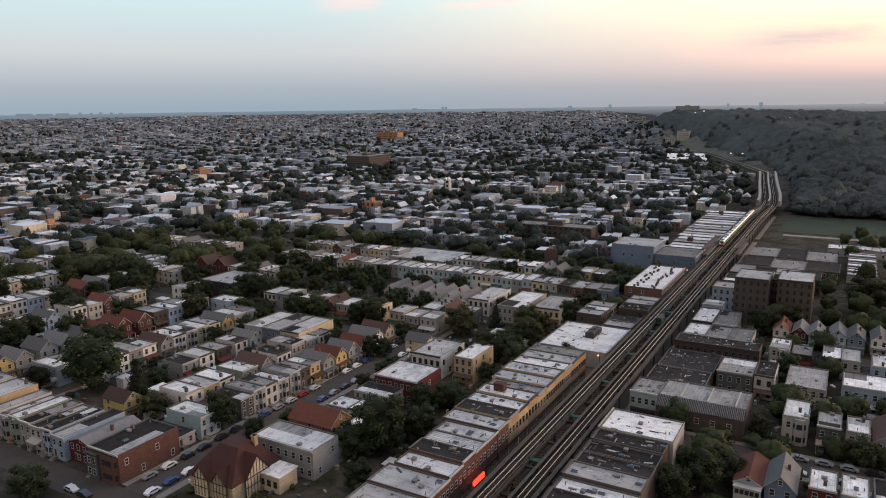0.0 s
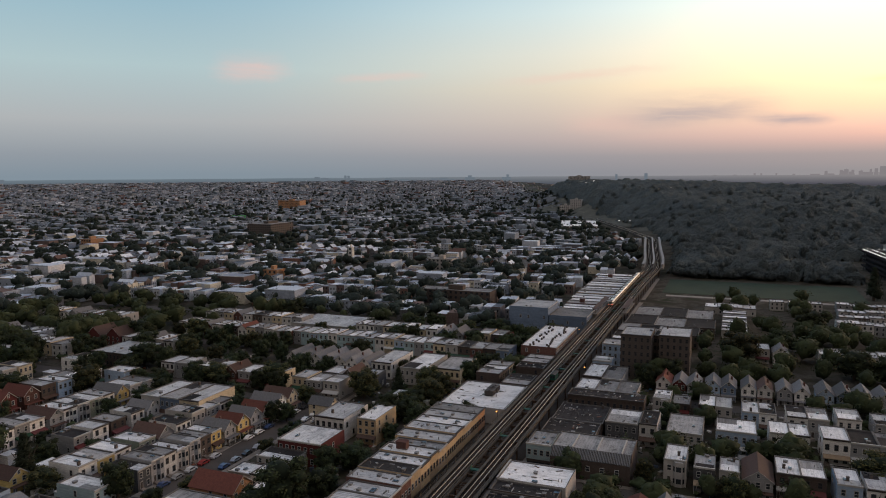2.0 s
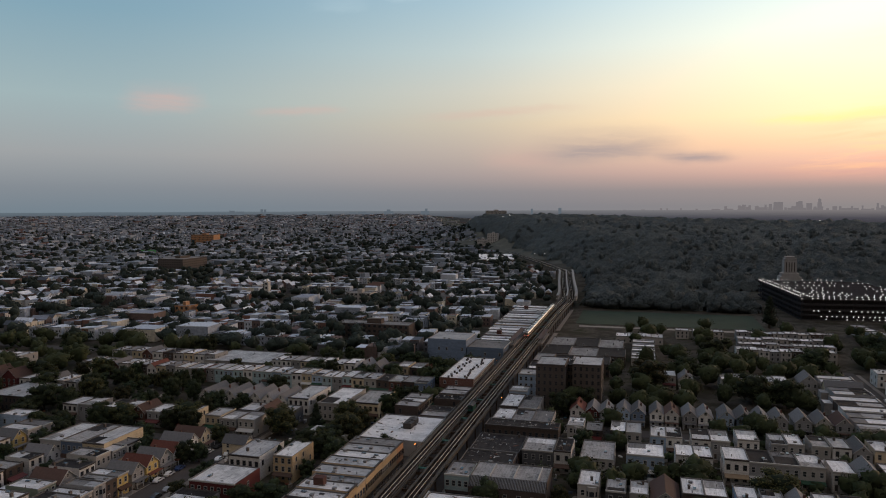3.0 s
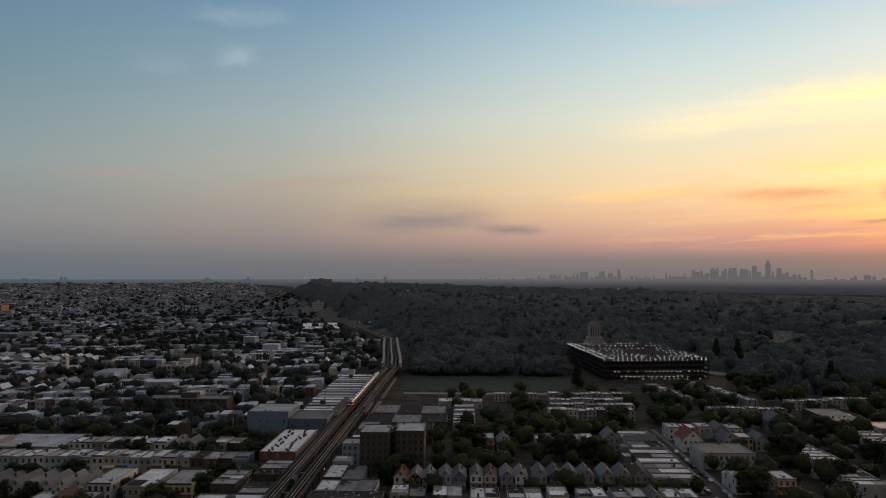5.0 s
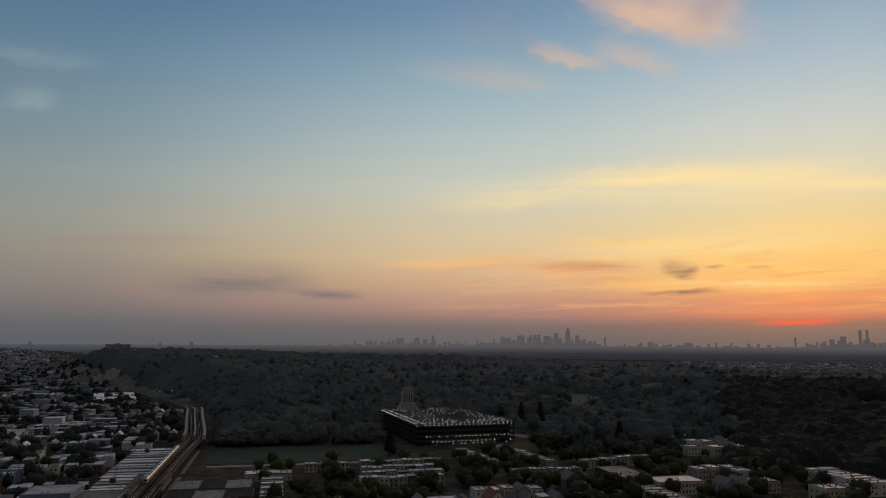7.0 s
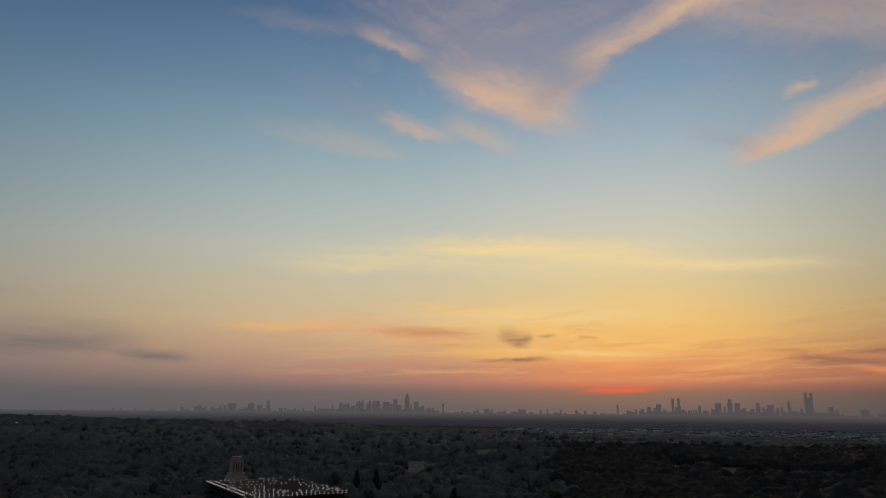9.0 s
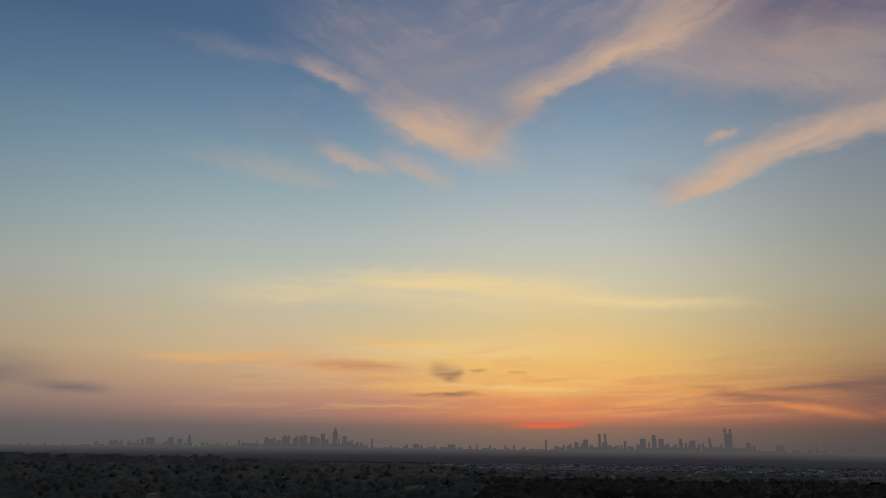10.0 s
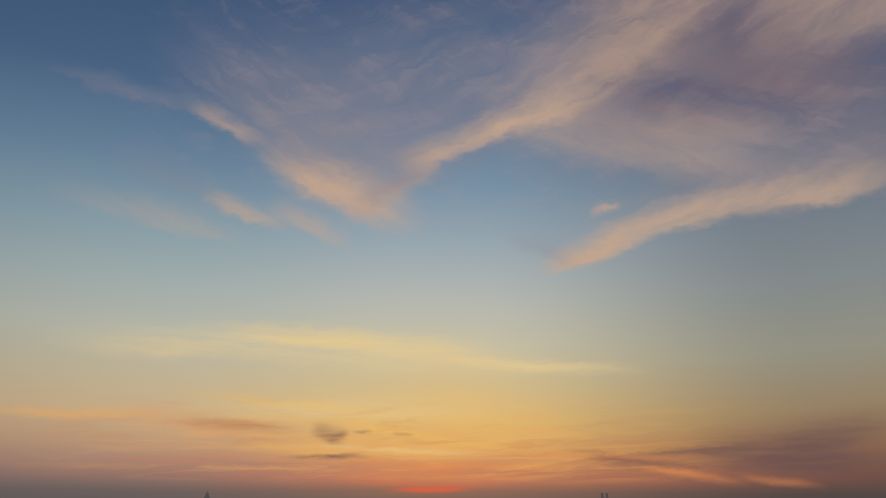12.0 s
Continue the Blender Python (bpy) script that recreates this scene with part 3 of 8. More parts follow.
# ---------------------------------------------------------------- ground, streets, distance
def ground_sheet():
    rings = [0, 60, 120, 200, 300, 400, 500, 600, 680, 760, 840, 920, 1000, 1100, 1200, 1300, 1400, 1500, 1650, 1800, 1950, 2100, 2300, 2500, 2800, 3100, 3520, 4000, 4960]
    n = 144
    b = Build()
    for r in rings:
        for a in range(n):
            x, y = r * math.sin(6.28318 * a / n), r * math.cos(6.28318 * a / n)
            b.v.append((x, y, rise(x, y) if r else 0.0))
    for i in range(len(rings) - 1):
        for a in range(n):
            c = (a + 1) % n
            b.f.append((i * n + a, (i + 1) * n + a, (i + 1) * n + c, i * n + c) if i else (a, n + a, n + c))
    mat, k, s = material("yards_and_far_town", 0.95)
    s.inputs["Specular IOR Level"].default_value = 0.05
    p = place_of(k)
    n1 = k.noise(p, 0.05, 5.0, 0.65, 0.5).outputs["Fac"]
    n2 = k.noise(p, 0.6, 5.0, 0.7).outputs["Fac"]
    near = k.ramp(n1, [(0.3, (0.02, 0.03, 0.013, 1)), (0.45, (0.038, 0.034, 0.025, 1)), (0.55, (0.085, 0.076, 0.066, 1)), (0.66, (0.022, 0.03, 0.013, 1))])
    near = k.mix(k.span(n2, 0.3, 0.7, 0.0, 0.6), near, (0.032, 0.028, 0.021, 1))
    # the far town, too small to tell house from house
    mp = k.add("ShaderNodeMapping")
    mp.inputs["Scale"].default_value = (0.022, 0.06, 0.0)
    k.l.new(p, mp.inputs["Vector"])
    vo = k.add("ShaderNodeTexVoronoi")
    k.l.new(mp.outputs[0], vo.inputs["Vector"])
    vs = k.add("ShaderNodeSeparateColor")
    k.l.new(vo.outputs["Color"], vs.inputs[0])
    town = k.ramp(vs.outputs[0], [(0.0, (0.02, 0.028, 0.018, 1)), (0.45, (0.035, 0.042, 0.03, 1)), (0.72, (0.1, 0.1, 0.1, 1)), (0.86, (0.26, 0.26, 0.27, 1)), (0.95, (0.12, 0.07, 0.05, 1))], "CONSTANT")
    ln = k.add("ShaderNodeVectorMath")
    ln.operation = "LENGTH"
    k.l.new(p, ln.inputs[0])
    sp = k.add("ShaderNodeSeparateXYZ")
    k.l.new(p, sp.inputs[0])
    near = k.mix(k.math("MULTIPLY", k.span(sp.outputs[2], 0.5, 4.0), k.math("LESS_THAN", ln.outputs["Value"], 2300.0)), near, k.ramp(n1, [(0.35, (0.08, 0.085, 0.074, 1)), (0.6, (0.115, 0.117, 0.1, 1)), (0.72, (0.17, 0.16, 0.135, 1))]))
    k.l.new(k.mix(k.span(ln.outputs["Value"], 2300, 2500), near, town), s.inputs["Base Color"])
    bump(k, s, n2, 0.3, 0.1)
    ob = new("ground", b.mesh("ground", mat))
    return tagged(ob, "dark grass, bare earth and concrete yards", "ground", kind="structure")


ground_sheet()


def road(x0, y0, x1, y1, name="road", z=0.06, label="worn grey asphalt street"):
    b = Build()
    b.box(x0, y0, -0.3, x1, y1, z)
    return tagged(new(name, b.mesh(name, ASPHALT)), label, "road", kind="structure")


def kerbed(x0, y0, x1, y1):
    """A raised pavement with its kerb."""
    b = Build()
    b.box(x0, y0, -0.2, x1, y1, 0.2)
    return tagged(new("pavement", b.mesh("pavement", CONCRETE)), "pale concrete pavement with a raised kerb", "pavement", kind="structure")


# the avenue under the railway, the side street and the crossings
road(-85.0, -60, -68.0, 700, label="dark asphalt avenue under the elevated railway")
for xa, xb in ((-88.2, -85.0), (-68.0, -65.0)):
    for ya, yb in ((-60, 116), (128, 258), (270, 409), (425, 560), (572, 690)):
        kerbed(xa, ya, xb, yb)
road(-170.0, 20, -159.0, 338, z=0.07)
for xa, xb in ((-172.6, -170.0), (-159.0, -156.5)):
    for ya, yb in ((20, 116), (128, 258), (270, 334)):
        kerbed(xa, ya, xb, yb)
road(-256.0, 20, -246.0, 338, z=0.07)
for xa, xb in ((-258.4, -256.0), (-246.0, -243.6)):
    for ya, yb in ((20, 116), (128, 258), (270, 334)):
        kerbed(xa, ya, xb, yb)
for ya in (117.5, 259.5, 337.0, 411.0):
    road(-460.0, ya, -85.0, ya + 9.5, z=0.08)
road(-65.0, 217.5, 150, 229.0, z=0.08)
road(-65.0, 318.0, 107.0, 327.0, z=0.08)
road(107.0, 150.0, 117.0, 470.0, z=0.07)
for xa, xb in ((104.8, 107.0), (117.0, 119.2)):
    kerbed(xa, 232, xb, 316)
    kerbed(xa, 330, xb, 465)
for ya, yb in ((215.2, 217.5), (229.0, 231.2)):
    kerbed(-62.0, ya, 104.0, yb)


def far_haze():
    """A plain ring of hazy distance past which nothing can be told apart."""
    n, r = 240, 3500.0
    b = Build()
    for a in range(n):
        q = 6.28318 * a / n
        x, y = r * math.sin(q), r * math.cos(q)
        b.v += [(x, y, -5.0), (x, y, 80.0 + 2.0 * noise.noise(Vector((x * 0.004, y * 0.004, 3.1))))]
    for a in range(n):
        c = (a + 1) % n
        b.f.append((2 * a, 2 * c, 2 * c + 1, 2 * a + 1))
    mat, k, s = material("haze", 1.0)
    p = place_of(k)
    sp = k.add("ShaderNodeSeparateXYZ")
    k.l.new(p, sp.inputs[0])
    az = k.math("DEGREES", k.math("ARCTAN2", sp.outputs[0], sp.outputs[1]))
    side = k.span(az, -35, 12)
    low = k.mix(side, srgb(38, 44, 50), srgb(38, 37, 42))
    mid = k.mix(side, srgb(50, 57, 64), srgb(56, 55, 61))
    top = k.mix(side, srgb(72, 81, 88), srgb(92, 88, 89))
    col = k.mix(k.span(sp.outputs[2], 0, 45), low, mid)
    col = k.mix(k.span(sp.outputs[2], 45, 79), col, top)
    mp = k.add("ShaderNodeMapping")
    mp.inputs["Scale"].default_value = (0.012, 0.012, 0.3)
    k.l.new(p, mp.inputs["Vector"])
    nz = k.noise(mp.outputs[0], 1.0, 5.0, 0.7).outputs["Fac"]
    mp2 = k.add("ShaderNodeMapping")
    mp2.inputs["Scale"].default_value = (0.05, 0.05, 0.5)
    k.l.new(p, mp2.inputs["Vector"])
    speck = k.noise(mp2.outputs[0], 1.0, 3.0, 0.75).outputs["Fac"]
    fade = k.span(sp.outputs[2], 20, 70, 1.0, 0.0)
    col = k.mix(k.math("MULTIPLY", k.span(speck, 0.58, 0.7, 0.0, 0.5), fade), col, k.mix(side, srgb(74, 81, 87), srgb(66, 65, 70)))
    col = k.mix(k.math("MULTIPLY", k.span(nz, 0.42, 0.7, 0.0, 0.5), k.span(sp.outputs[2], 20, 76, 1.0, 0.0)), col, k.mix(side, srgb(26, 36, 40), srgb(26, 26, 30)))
    # the haze is painted on as the ring's own glow
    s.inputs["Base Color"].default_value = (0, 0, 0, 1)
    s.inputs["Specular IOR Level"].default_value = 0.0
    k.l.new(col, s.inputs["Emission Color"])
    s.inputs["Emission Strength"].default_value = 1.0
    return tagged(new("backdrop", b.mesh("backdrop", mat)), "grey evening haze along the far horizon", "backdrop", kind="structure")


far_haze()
# towers glow in one flat haze grey instead of taking light
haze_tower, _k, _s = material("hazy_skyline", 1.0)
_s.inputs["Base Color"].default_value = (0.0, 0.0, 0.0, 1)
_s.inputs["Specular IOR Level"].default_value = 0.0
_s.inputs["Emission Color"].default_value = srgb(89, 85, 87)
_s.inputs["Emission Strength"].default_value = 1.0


def at(az, d):
    return d * math.sin(radians(az)), d * math.cos(radians(az))


def skyscraper(az, el, wide, steps=1, spire=0.0, mat=haze_tower, d=4600.0):
    x, y = at(az, d)
    z0, z1 = 0.0, 97.0 + d * math.tan(radians(el))
    b = Build()
    w = wide / 2
    z = z0
    for i in range(steps):
        zt = z1 - 45.0 * (1 - (0.55 + 0.45 * i / (steps - 1))) if steps > 1 else z1
        b.box(-w, -w, z, w, w, zt)
        z, w = zt, w * 0.72
    if spire:
        b.tube(0, 0, z1, z1 + spire, 1.6, 0.4, 6)
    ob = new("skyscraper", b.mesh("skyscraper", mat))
    ob.matrix_basis = pose(x, y, 0, 0, 0, -az)
    return tagged(ob, "hazy grey skyscraper far off on the skyline", "skyscraper", "skyline towers")


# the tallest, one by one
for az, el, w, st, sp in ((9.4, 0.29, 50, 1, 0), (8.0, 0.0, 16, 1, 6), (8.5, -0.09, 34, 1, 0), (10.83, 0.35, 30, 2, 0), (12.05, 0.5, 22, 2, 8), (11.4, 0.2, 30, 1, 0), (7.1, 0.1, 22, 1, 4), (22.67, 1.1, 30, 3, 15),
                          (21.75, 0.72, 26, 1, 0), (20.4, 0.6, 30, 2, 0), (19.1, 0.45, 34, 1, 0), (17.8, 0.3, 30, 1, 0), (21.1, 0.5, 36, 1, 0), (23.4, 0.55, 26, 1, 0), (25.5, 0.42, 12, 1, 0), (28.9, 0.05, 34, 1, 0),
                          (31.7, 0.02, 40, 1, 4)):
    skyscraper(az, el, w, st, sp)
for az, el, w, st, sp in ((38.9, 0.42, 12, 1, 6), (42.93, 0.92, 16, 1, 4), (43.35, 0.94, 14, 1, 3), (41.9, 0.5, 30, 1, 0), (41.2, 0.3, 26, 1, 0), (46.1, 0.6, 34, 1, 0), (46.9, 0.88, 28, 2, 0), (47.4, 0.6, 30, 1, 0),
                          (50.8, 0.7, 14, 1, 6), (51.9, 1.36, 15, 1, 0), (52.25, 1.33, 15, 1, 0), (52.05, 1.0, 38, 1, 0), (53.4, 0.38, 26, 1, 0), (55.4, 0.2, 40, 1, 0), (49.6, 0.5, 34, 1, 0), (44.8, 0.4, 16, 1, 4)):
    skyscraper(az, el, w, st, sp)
# far blocks likewise carry bluish haze as emission
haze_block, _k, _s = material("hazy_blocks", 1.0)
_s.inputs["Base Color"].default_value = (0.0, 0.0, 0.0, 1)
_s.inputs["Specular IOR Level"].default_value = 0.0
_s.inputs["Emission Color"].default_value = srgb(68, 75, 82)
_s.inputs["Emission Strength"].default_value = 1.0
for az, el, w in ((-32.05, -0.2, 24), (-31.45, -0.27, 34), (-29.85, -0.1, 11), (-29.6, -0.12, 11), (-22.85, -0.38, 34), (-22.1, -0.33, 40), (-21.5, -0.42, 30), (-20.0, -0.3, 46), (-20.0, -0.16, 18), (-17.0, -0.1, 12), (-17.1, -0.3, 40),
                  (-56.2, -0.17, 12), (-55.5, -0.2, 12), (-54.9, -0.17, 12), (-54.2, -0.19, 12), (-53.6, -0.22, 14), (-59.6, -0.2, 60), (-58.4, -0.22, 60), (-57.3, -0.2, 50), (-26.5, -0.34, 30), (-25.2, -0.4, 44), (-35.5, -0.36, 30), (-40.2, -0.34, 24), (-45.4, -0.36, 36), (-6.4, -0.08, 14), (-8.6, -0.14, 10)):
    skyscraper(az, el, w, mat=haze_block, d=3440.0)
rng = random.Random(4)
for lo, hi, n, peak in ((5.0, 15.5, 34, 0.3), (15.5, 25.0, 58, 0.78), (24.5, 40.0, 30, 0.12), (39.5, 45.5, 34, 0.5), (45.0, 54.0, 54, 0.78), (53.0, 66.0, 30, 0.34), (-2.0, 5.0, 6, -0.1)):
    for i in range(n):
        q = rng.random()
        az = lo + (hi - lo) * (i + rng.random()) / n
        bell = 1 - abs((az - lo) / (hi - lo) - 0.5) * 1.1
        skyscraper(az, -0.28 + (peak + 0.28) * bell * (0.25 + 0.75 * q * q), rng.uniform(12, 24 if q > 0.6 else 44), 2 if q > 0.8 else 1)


def far_blocks():
    """Long, low masses of far buildings under the skyline."""
    b = Build()
    r = random.Random(8)
    for i in range(260):
        az = r.uniform(-66, -12)
        d = r.uniform(2500, 3440)
        x, y = at(az, d)
        w, h = r.uniform(6, 26), r.uniform(3, 8) * (1.7 if r.random() < 0.12 else 1)
        z = rise(x, y) - 2
        b.box(x - w, y - 8, z, x + w, y + 8, z + h, bottom=False)
    ob = new("far_buildings", b.mesh("far_buildings", islands("far_building_walls", [(0.0, (0.15, 0.165, 0.18, 1)), (0.4, (0.22, 0.235, 0.25, 1)), (0.7, (0.17, 0.15, 0.15, 1)), (0.9, (0.34, 0.36, 0.38, 1))])))
    return tagged(ob, "crowd of low buildings near the horizon", "buildings", kind="stuff")


far_blocks()



CACHE = {}


def cached(key, make):
    if key not in CACHE:
        CACHE[key] = make()
    return CACHE[key]


# ---------------------------------------------------------------- elevated railway
BENDS = ((600, -74.3), (650, -73.4), (700, -72.6), (754, -77.0), (805, -83.0), (890, -92.5), (973, -101.5), (1012, -109.0), (1054, -124.0), (1141, -155.0), (1269, -204.0), (1400, -254.0))


def track_x(y):
    """The line of the railway: straight, a slight bend at the far station, then away to the left."""
    if y <= 600:
        return -74.3
    if y >= 1400:
        return -254.0 - 0.38 * (y - 1400)
    k = max(i for i in range(len(BENDS) - 1) if BENDS[i][0] <= y)
    (ya, xa), (yb, xb) = BENDS[k], BENDS[k + 1]
    before = (xb - BENDS[k - 1][1]) / (yb - BENDS[k - 1][0]) if k else 0.0
    after = (BENDS[k + 2][1] - xa) / (BENDS[k + 2][0] - ya) if k + 2 < len(BENDS) else -0.38
    t, w = (y - ya) / (yb - ya), yb - ya
    return (2 * t ** 3 - 3 * t * t + 1) * xa + (t ** 3 - 2 * t * t + t) * w * before + (3 * t * t - 2 * t ** 3) * xb + (t ** 3 - t * t) * w * after


RAIL_Z = 8.6


def strip(b, off0, off1, z0, z1, ys, m=0):
    """A long bar that follows the railway."""
    i = len(b.v)
    for y in ys:
        x = track_x(y)
        b.v += [(x + off0, y, z0), (x + off1, y, z0), (x + off1, y, z1), (x + off0, y, z1)]
    for q in range(len(ys) - 1):
        a, c = i + 4 * q, i + 4 * q + 4
        for p, r in ((0, 1), (1, 2), (2, 3), (3, 0)):
            b.f.append((a + p, c + p, c + r, a + r))
            b.m.append(m)
    for a in (i, i + 4 * (len(ys) - 1)):
        b.f.append((a, a + 1, a + 2, a + 3))
        b.m.append(m)


YS = list(range(-60, 600, 60)) + list(range(600, 1400, 12))
railway = base("elevated_railway", -74.3, 0, 0, 0, "elevated railway of brown steel with two tracks over the avenue", "elevated railway", kind="structure")


def railway_part(name, b, mat, label=""):
    for i, (x, y, z) in enumerate(b.v):
        b.v[i] = (x + 74.3, y, z)
    return part(name, b.mesh(name, mat), railway, label)


for side in (-1, 1):
    c = 4.05 * side
    for off in (-2.35, 2.35):
        b = Build()
        strip(b, c + off - 0.25, c + off + 0.25, RAIL_Z - 1.5, RAIL_Z + 0.1, YS)
        railway_part("girder", b, STEEL)
    for off in (-0.72, 0.72):
        b = Build()
        strip(b, c + off - 0.07, c + off + 0.07, RAIL_Z + 0.12, RAIL_Z + 0.3, YS)
        railway_part("rail", b, RAIL, "shiny worn steel rail")
    b = Build()
    strip(b, c - 1.95 * side - 0.12, c - 1.95 * side + 0.12, RAIL_Z + 0.35, RAIL_Z + 0.5, YS)
    railway_part("third_rail_cover", b, BOARD, "weathered third rail cover board")
    b = Build()
    strip(b, c + 2.6 * side - 0.55, c + 2.6 * side + 0.55, RAIL_Z + 0.1, RAIL_Z + 0.2, YS)
    railway_part("walkway", b, BOARD, "grey boarded service walkway")
    b = Build()
    strip(b, c + 3.15 * side - 0.03, c + 3.15 * side + 0.03, RAIL_Z + 1.1, RAIL_Z + 1.18, YS)
    strip(b, c + 3.15 * side - 0.03, c + 3.15 * side + 0.03, RAIL_Z + 0.6, RAIL_Z + 0.66, YS)
    for y in range(100, 620, 3):
        b.box(track_x(y) + c + 3.12 * side, y, RAIL_Z + 0.1, track_x(y) + c + 3.18 * side, y + 0.08, RAIL_Z + 1.15, bottom=False)
    railway_part("handrail", b, STEEL)
    b = Build()
    for q in range(1650):
        y = 100 + q * 0.62
        x = track_x(y) + c
        b.box(x - 1.3, y, RAIL_Z - 0.1, x + 1.3, y + 0.3, RAIL_Z + 0.12, bottom=False)
    railway_part("ties", b, TIE, "dark timber cross ties")["kind"] = "stuff"
b = Build()
strip(b, 1.35, 2.0, RAIL_Z + 0.1, RAIL_Z + 0.32, YS)
railway_part("cable_trough", b, BOARD, "long pale concrete cable trough")
cross = Build()
cross.box(-5.9, -0.2, RAIL_Z - 1.4, 5.9, 0.2, RAIL_Z - 0.5)
cross_me = cross.mesh("cross_beam", BROWNSTEEL)
col = Build()
col.box(-0.25, -0.25, 0, 0.25, 0.25, RAIL_Z - 1.4)
col.box(-0.5, -0.5, 0, 0.5, 0.5, 0.5)
col.prism([(-0.25, RAIL_Z - 2.6), (0.25, RAIL_Z - 2.6), (1.1, RAIL_Z - 1.4), (-1.1, RAIL_Z - 1.4)], -0.15, 0.15)
col_me = col.mesh("column", BROWNSTEEL)
platform = Build()
platform.box(-1.5, 0, RAIL_Z - 0.1, 1.2, 1.6, RAIL_Z + 0.05)
platform.box(-1.5, 0, RAIL_Z + 0.05, -1.44, 1.6, RAIL_Z + 1.0)
platform_me = platform.mesh("cross_walk", GREENPAINT)
lace = Build()
for q in range(4):
    lace.box(-1.7, q * 1.5, RAIL_Z - 0.7, 1.7, q * 1.5 + 0.12, RAIL_Z - 0.45)
lace_me = lace.mesh("lattice", BROWNSTEEL)
for y in range(100, 1100, 15):
    x = track_x(y) + 74.3
    part("cross_beam", cross_me, railway, at=(x, y, 0))
    for s in (-1, 1):
        part("column", col_me, railway, at=(x + 5.3 * s, y, 0))
    if y < 640:
        part("lattice", lace_me, railway, at=(x, y + 4, 0))
        if y % 2:
            part("cross_walk", platform_me, railway, "green painted crossing between the tracks", at=(x + 0.2, y + 2, 0))


def signal_hut(x, y):
    ob = base("signal_hut", x, y, RAIL_Z + 0.1, 0, "green painted signal hut between the railway tracks", "signal hut")
    b = Build()
    b.box(-1.1, 0, 0, 1.1, 6, 2.4)
    part("wall", b.mesh("hut_wall", GREENPAINT), ob)
    b = Build()
    b.prism([(-1.35, 2.4), (1.35, 2.4), (0, 2.95)], -0.2, 6.2)
    part("roof", b.mesh("hut_roof", STEEL), ob, "grey metal roof")
    b = Build()
    b.box(-0.9, -0.06, 0.9, -0.1, 0.02, 1.9).box(0.1, -0.06, 0.9, 0.9, 0.02, 1.9)
    part("window", b.mesh("hut_window", GLASS), ob)


signal_hut(-74.3, 308)

steel_mat, _k, _b = material("stainless_steel", 0.32, 0.9)
_b.inputs["Base Color"].default_value = (0.62, 0.6, 0.57, 1)
train = base("train", -78.35, 489, RAIL_Z + 0.3, 0, "stainless steel subway train stopped on the elevated track", "train")
roof_o = [(-1.45, 0.9), (1.45, 0.9), (1.5, 2.9), (1.25, 3.35), (0.6, 3.6), (-0.6, 3.6), (-1.25, 3.35), (-1.5, 2.9)]
b = Build()
b.prism(roof_o, 0, 18.1)
car_me = b.mesh("car_body", steel_mat)
win_me = Build().box(-0.02, -0.9, 1.8, 0.02, 0.9, 2.65).mesh("car_window", GLASS)
b = Build()
for q in (1.5, 13.0):
    b.box(-1.2, q, 0.0, 1.2, q + 3.2, 0.8)
bogie_me = b.mesh("bogie", BROWNSTEEL)
b = Build()
b.box(-0.9, 2.0, 3.5, 0.9, 5.0, 3.85).box(-0.9, 12.5, 3.5, 0.9, 15.5, 3.85)
unit_me = b.mesh("roof_unit", METAL)
for q in range(8):
    c = part("car_body", car_me, train, at=(0, q * 18.6, 0))
    for s in (-1.5, 1.5):
        for k in range(5):
            part("car_window", win_me, c, at=(s, 2.5 + k * 3.3, 0))
    part("bogie", bogie_me, c)
    part("roof_unit", unit_me, c)
b = Build()
for s in (-1, 1):
    b.box(s * 1.05 - 0.14, -0.06, 1.2, s * 1.05 + 0.14, 0.0, 1.45)
part("tail_light", b.mesh("tail_light", REDGLOW), train, "glowing red tail lights")
b = Build()
b.box(-0.9, -0.05, 1.9, 0.9, 0.0, 2.8)
part("end_window", b.mesh("end_window", GLASS), train)


def canopy(x, y, length):
    ob = base("station_canopy", x, y, RAIL_Z + 0.2, 0, "station platform under a rust-coloured canopy", "station platform")
    b = Build()
    b.box(-1.5, 0, 0, 1.5, length, 0.9)
    part("platform", b.mesh("platform", CONCRETE), ob)
    b = Build()
    b.prism([(-1.9, 4.0), (0, 3.6), (1.9, 4.0), (1.9, 4.15), (0, 3.8), (-1.9, 4.15)], 0, length)
    part("roof", b.mesh("canopy_roof", mottled("rusty_canopy", (0.075, 0.04, 0.028), 0.7)), ob)
    post = Build().box(-0.1, -0.1, 0.9, 0.1, 0.1, 3.7).mesh("canopy_post", STEEL)
    for q in range(int(length // 6)):
        part("post", post, ob, at=(0, 2 + q * 6, 0))


canopy(-66.0, 466, 38)
canopy(-82.7, 456, 50)


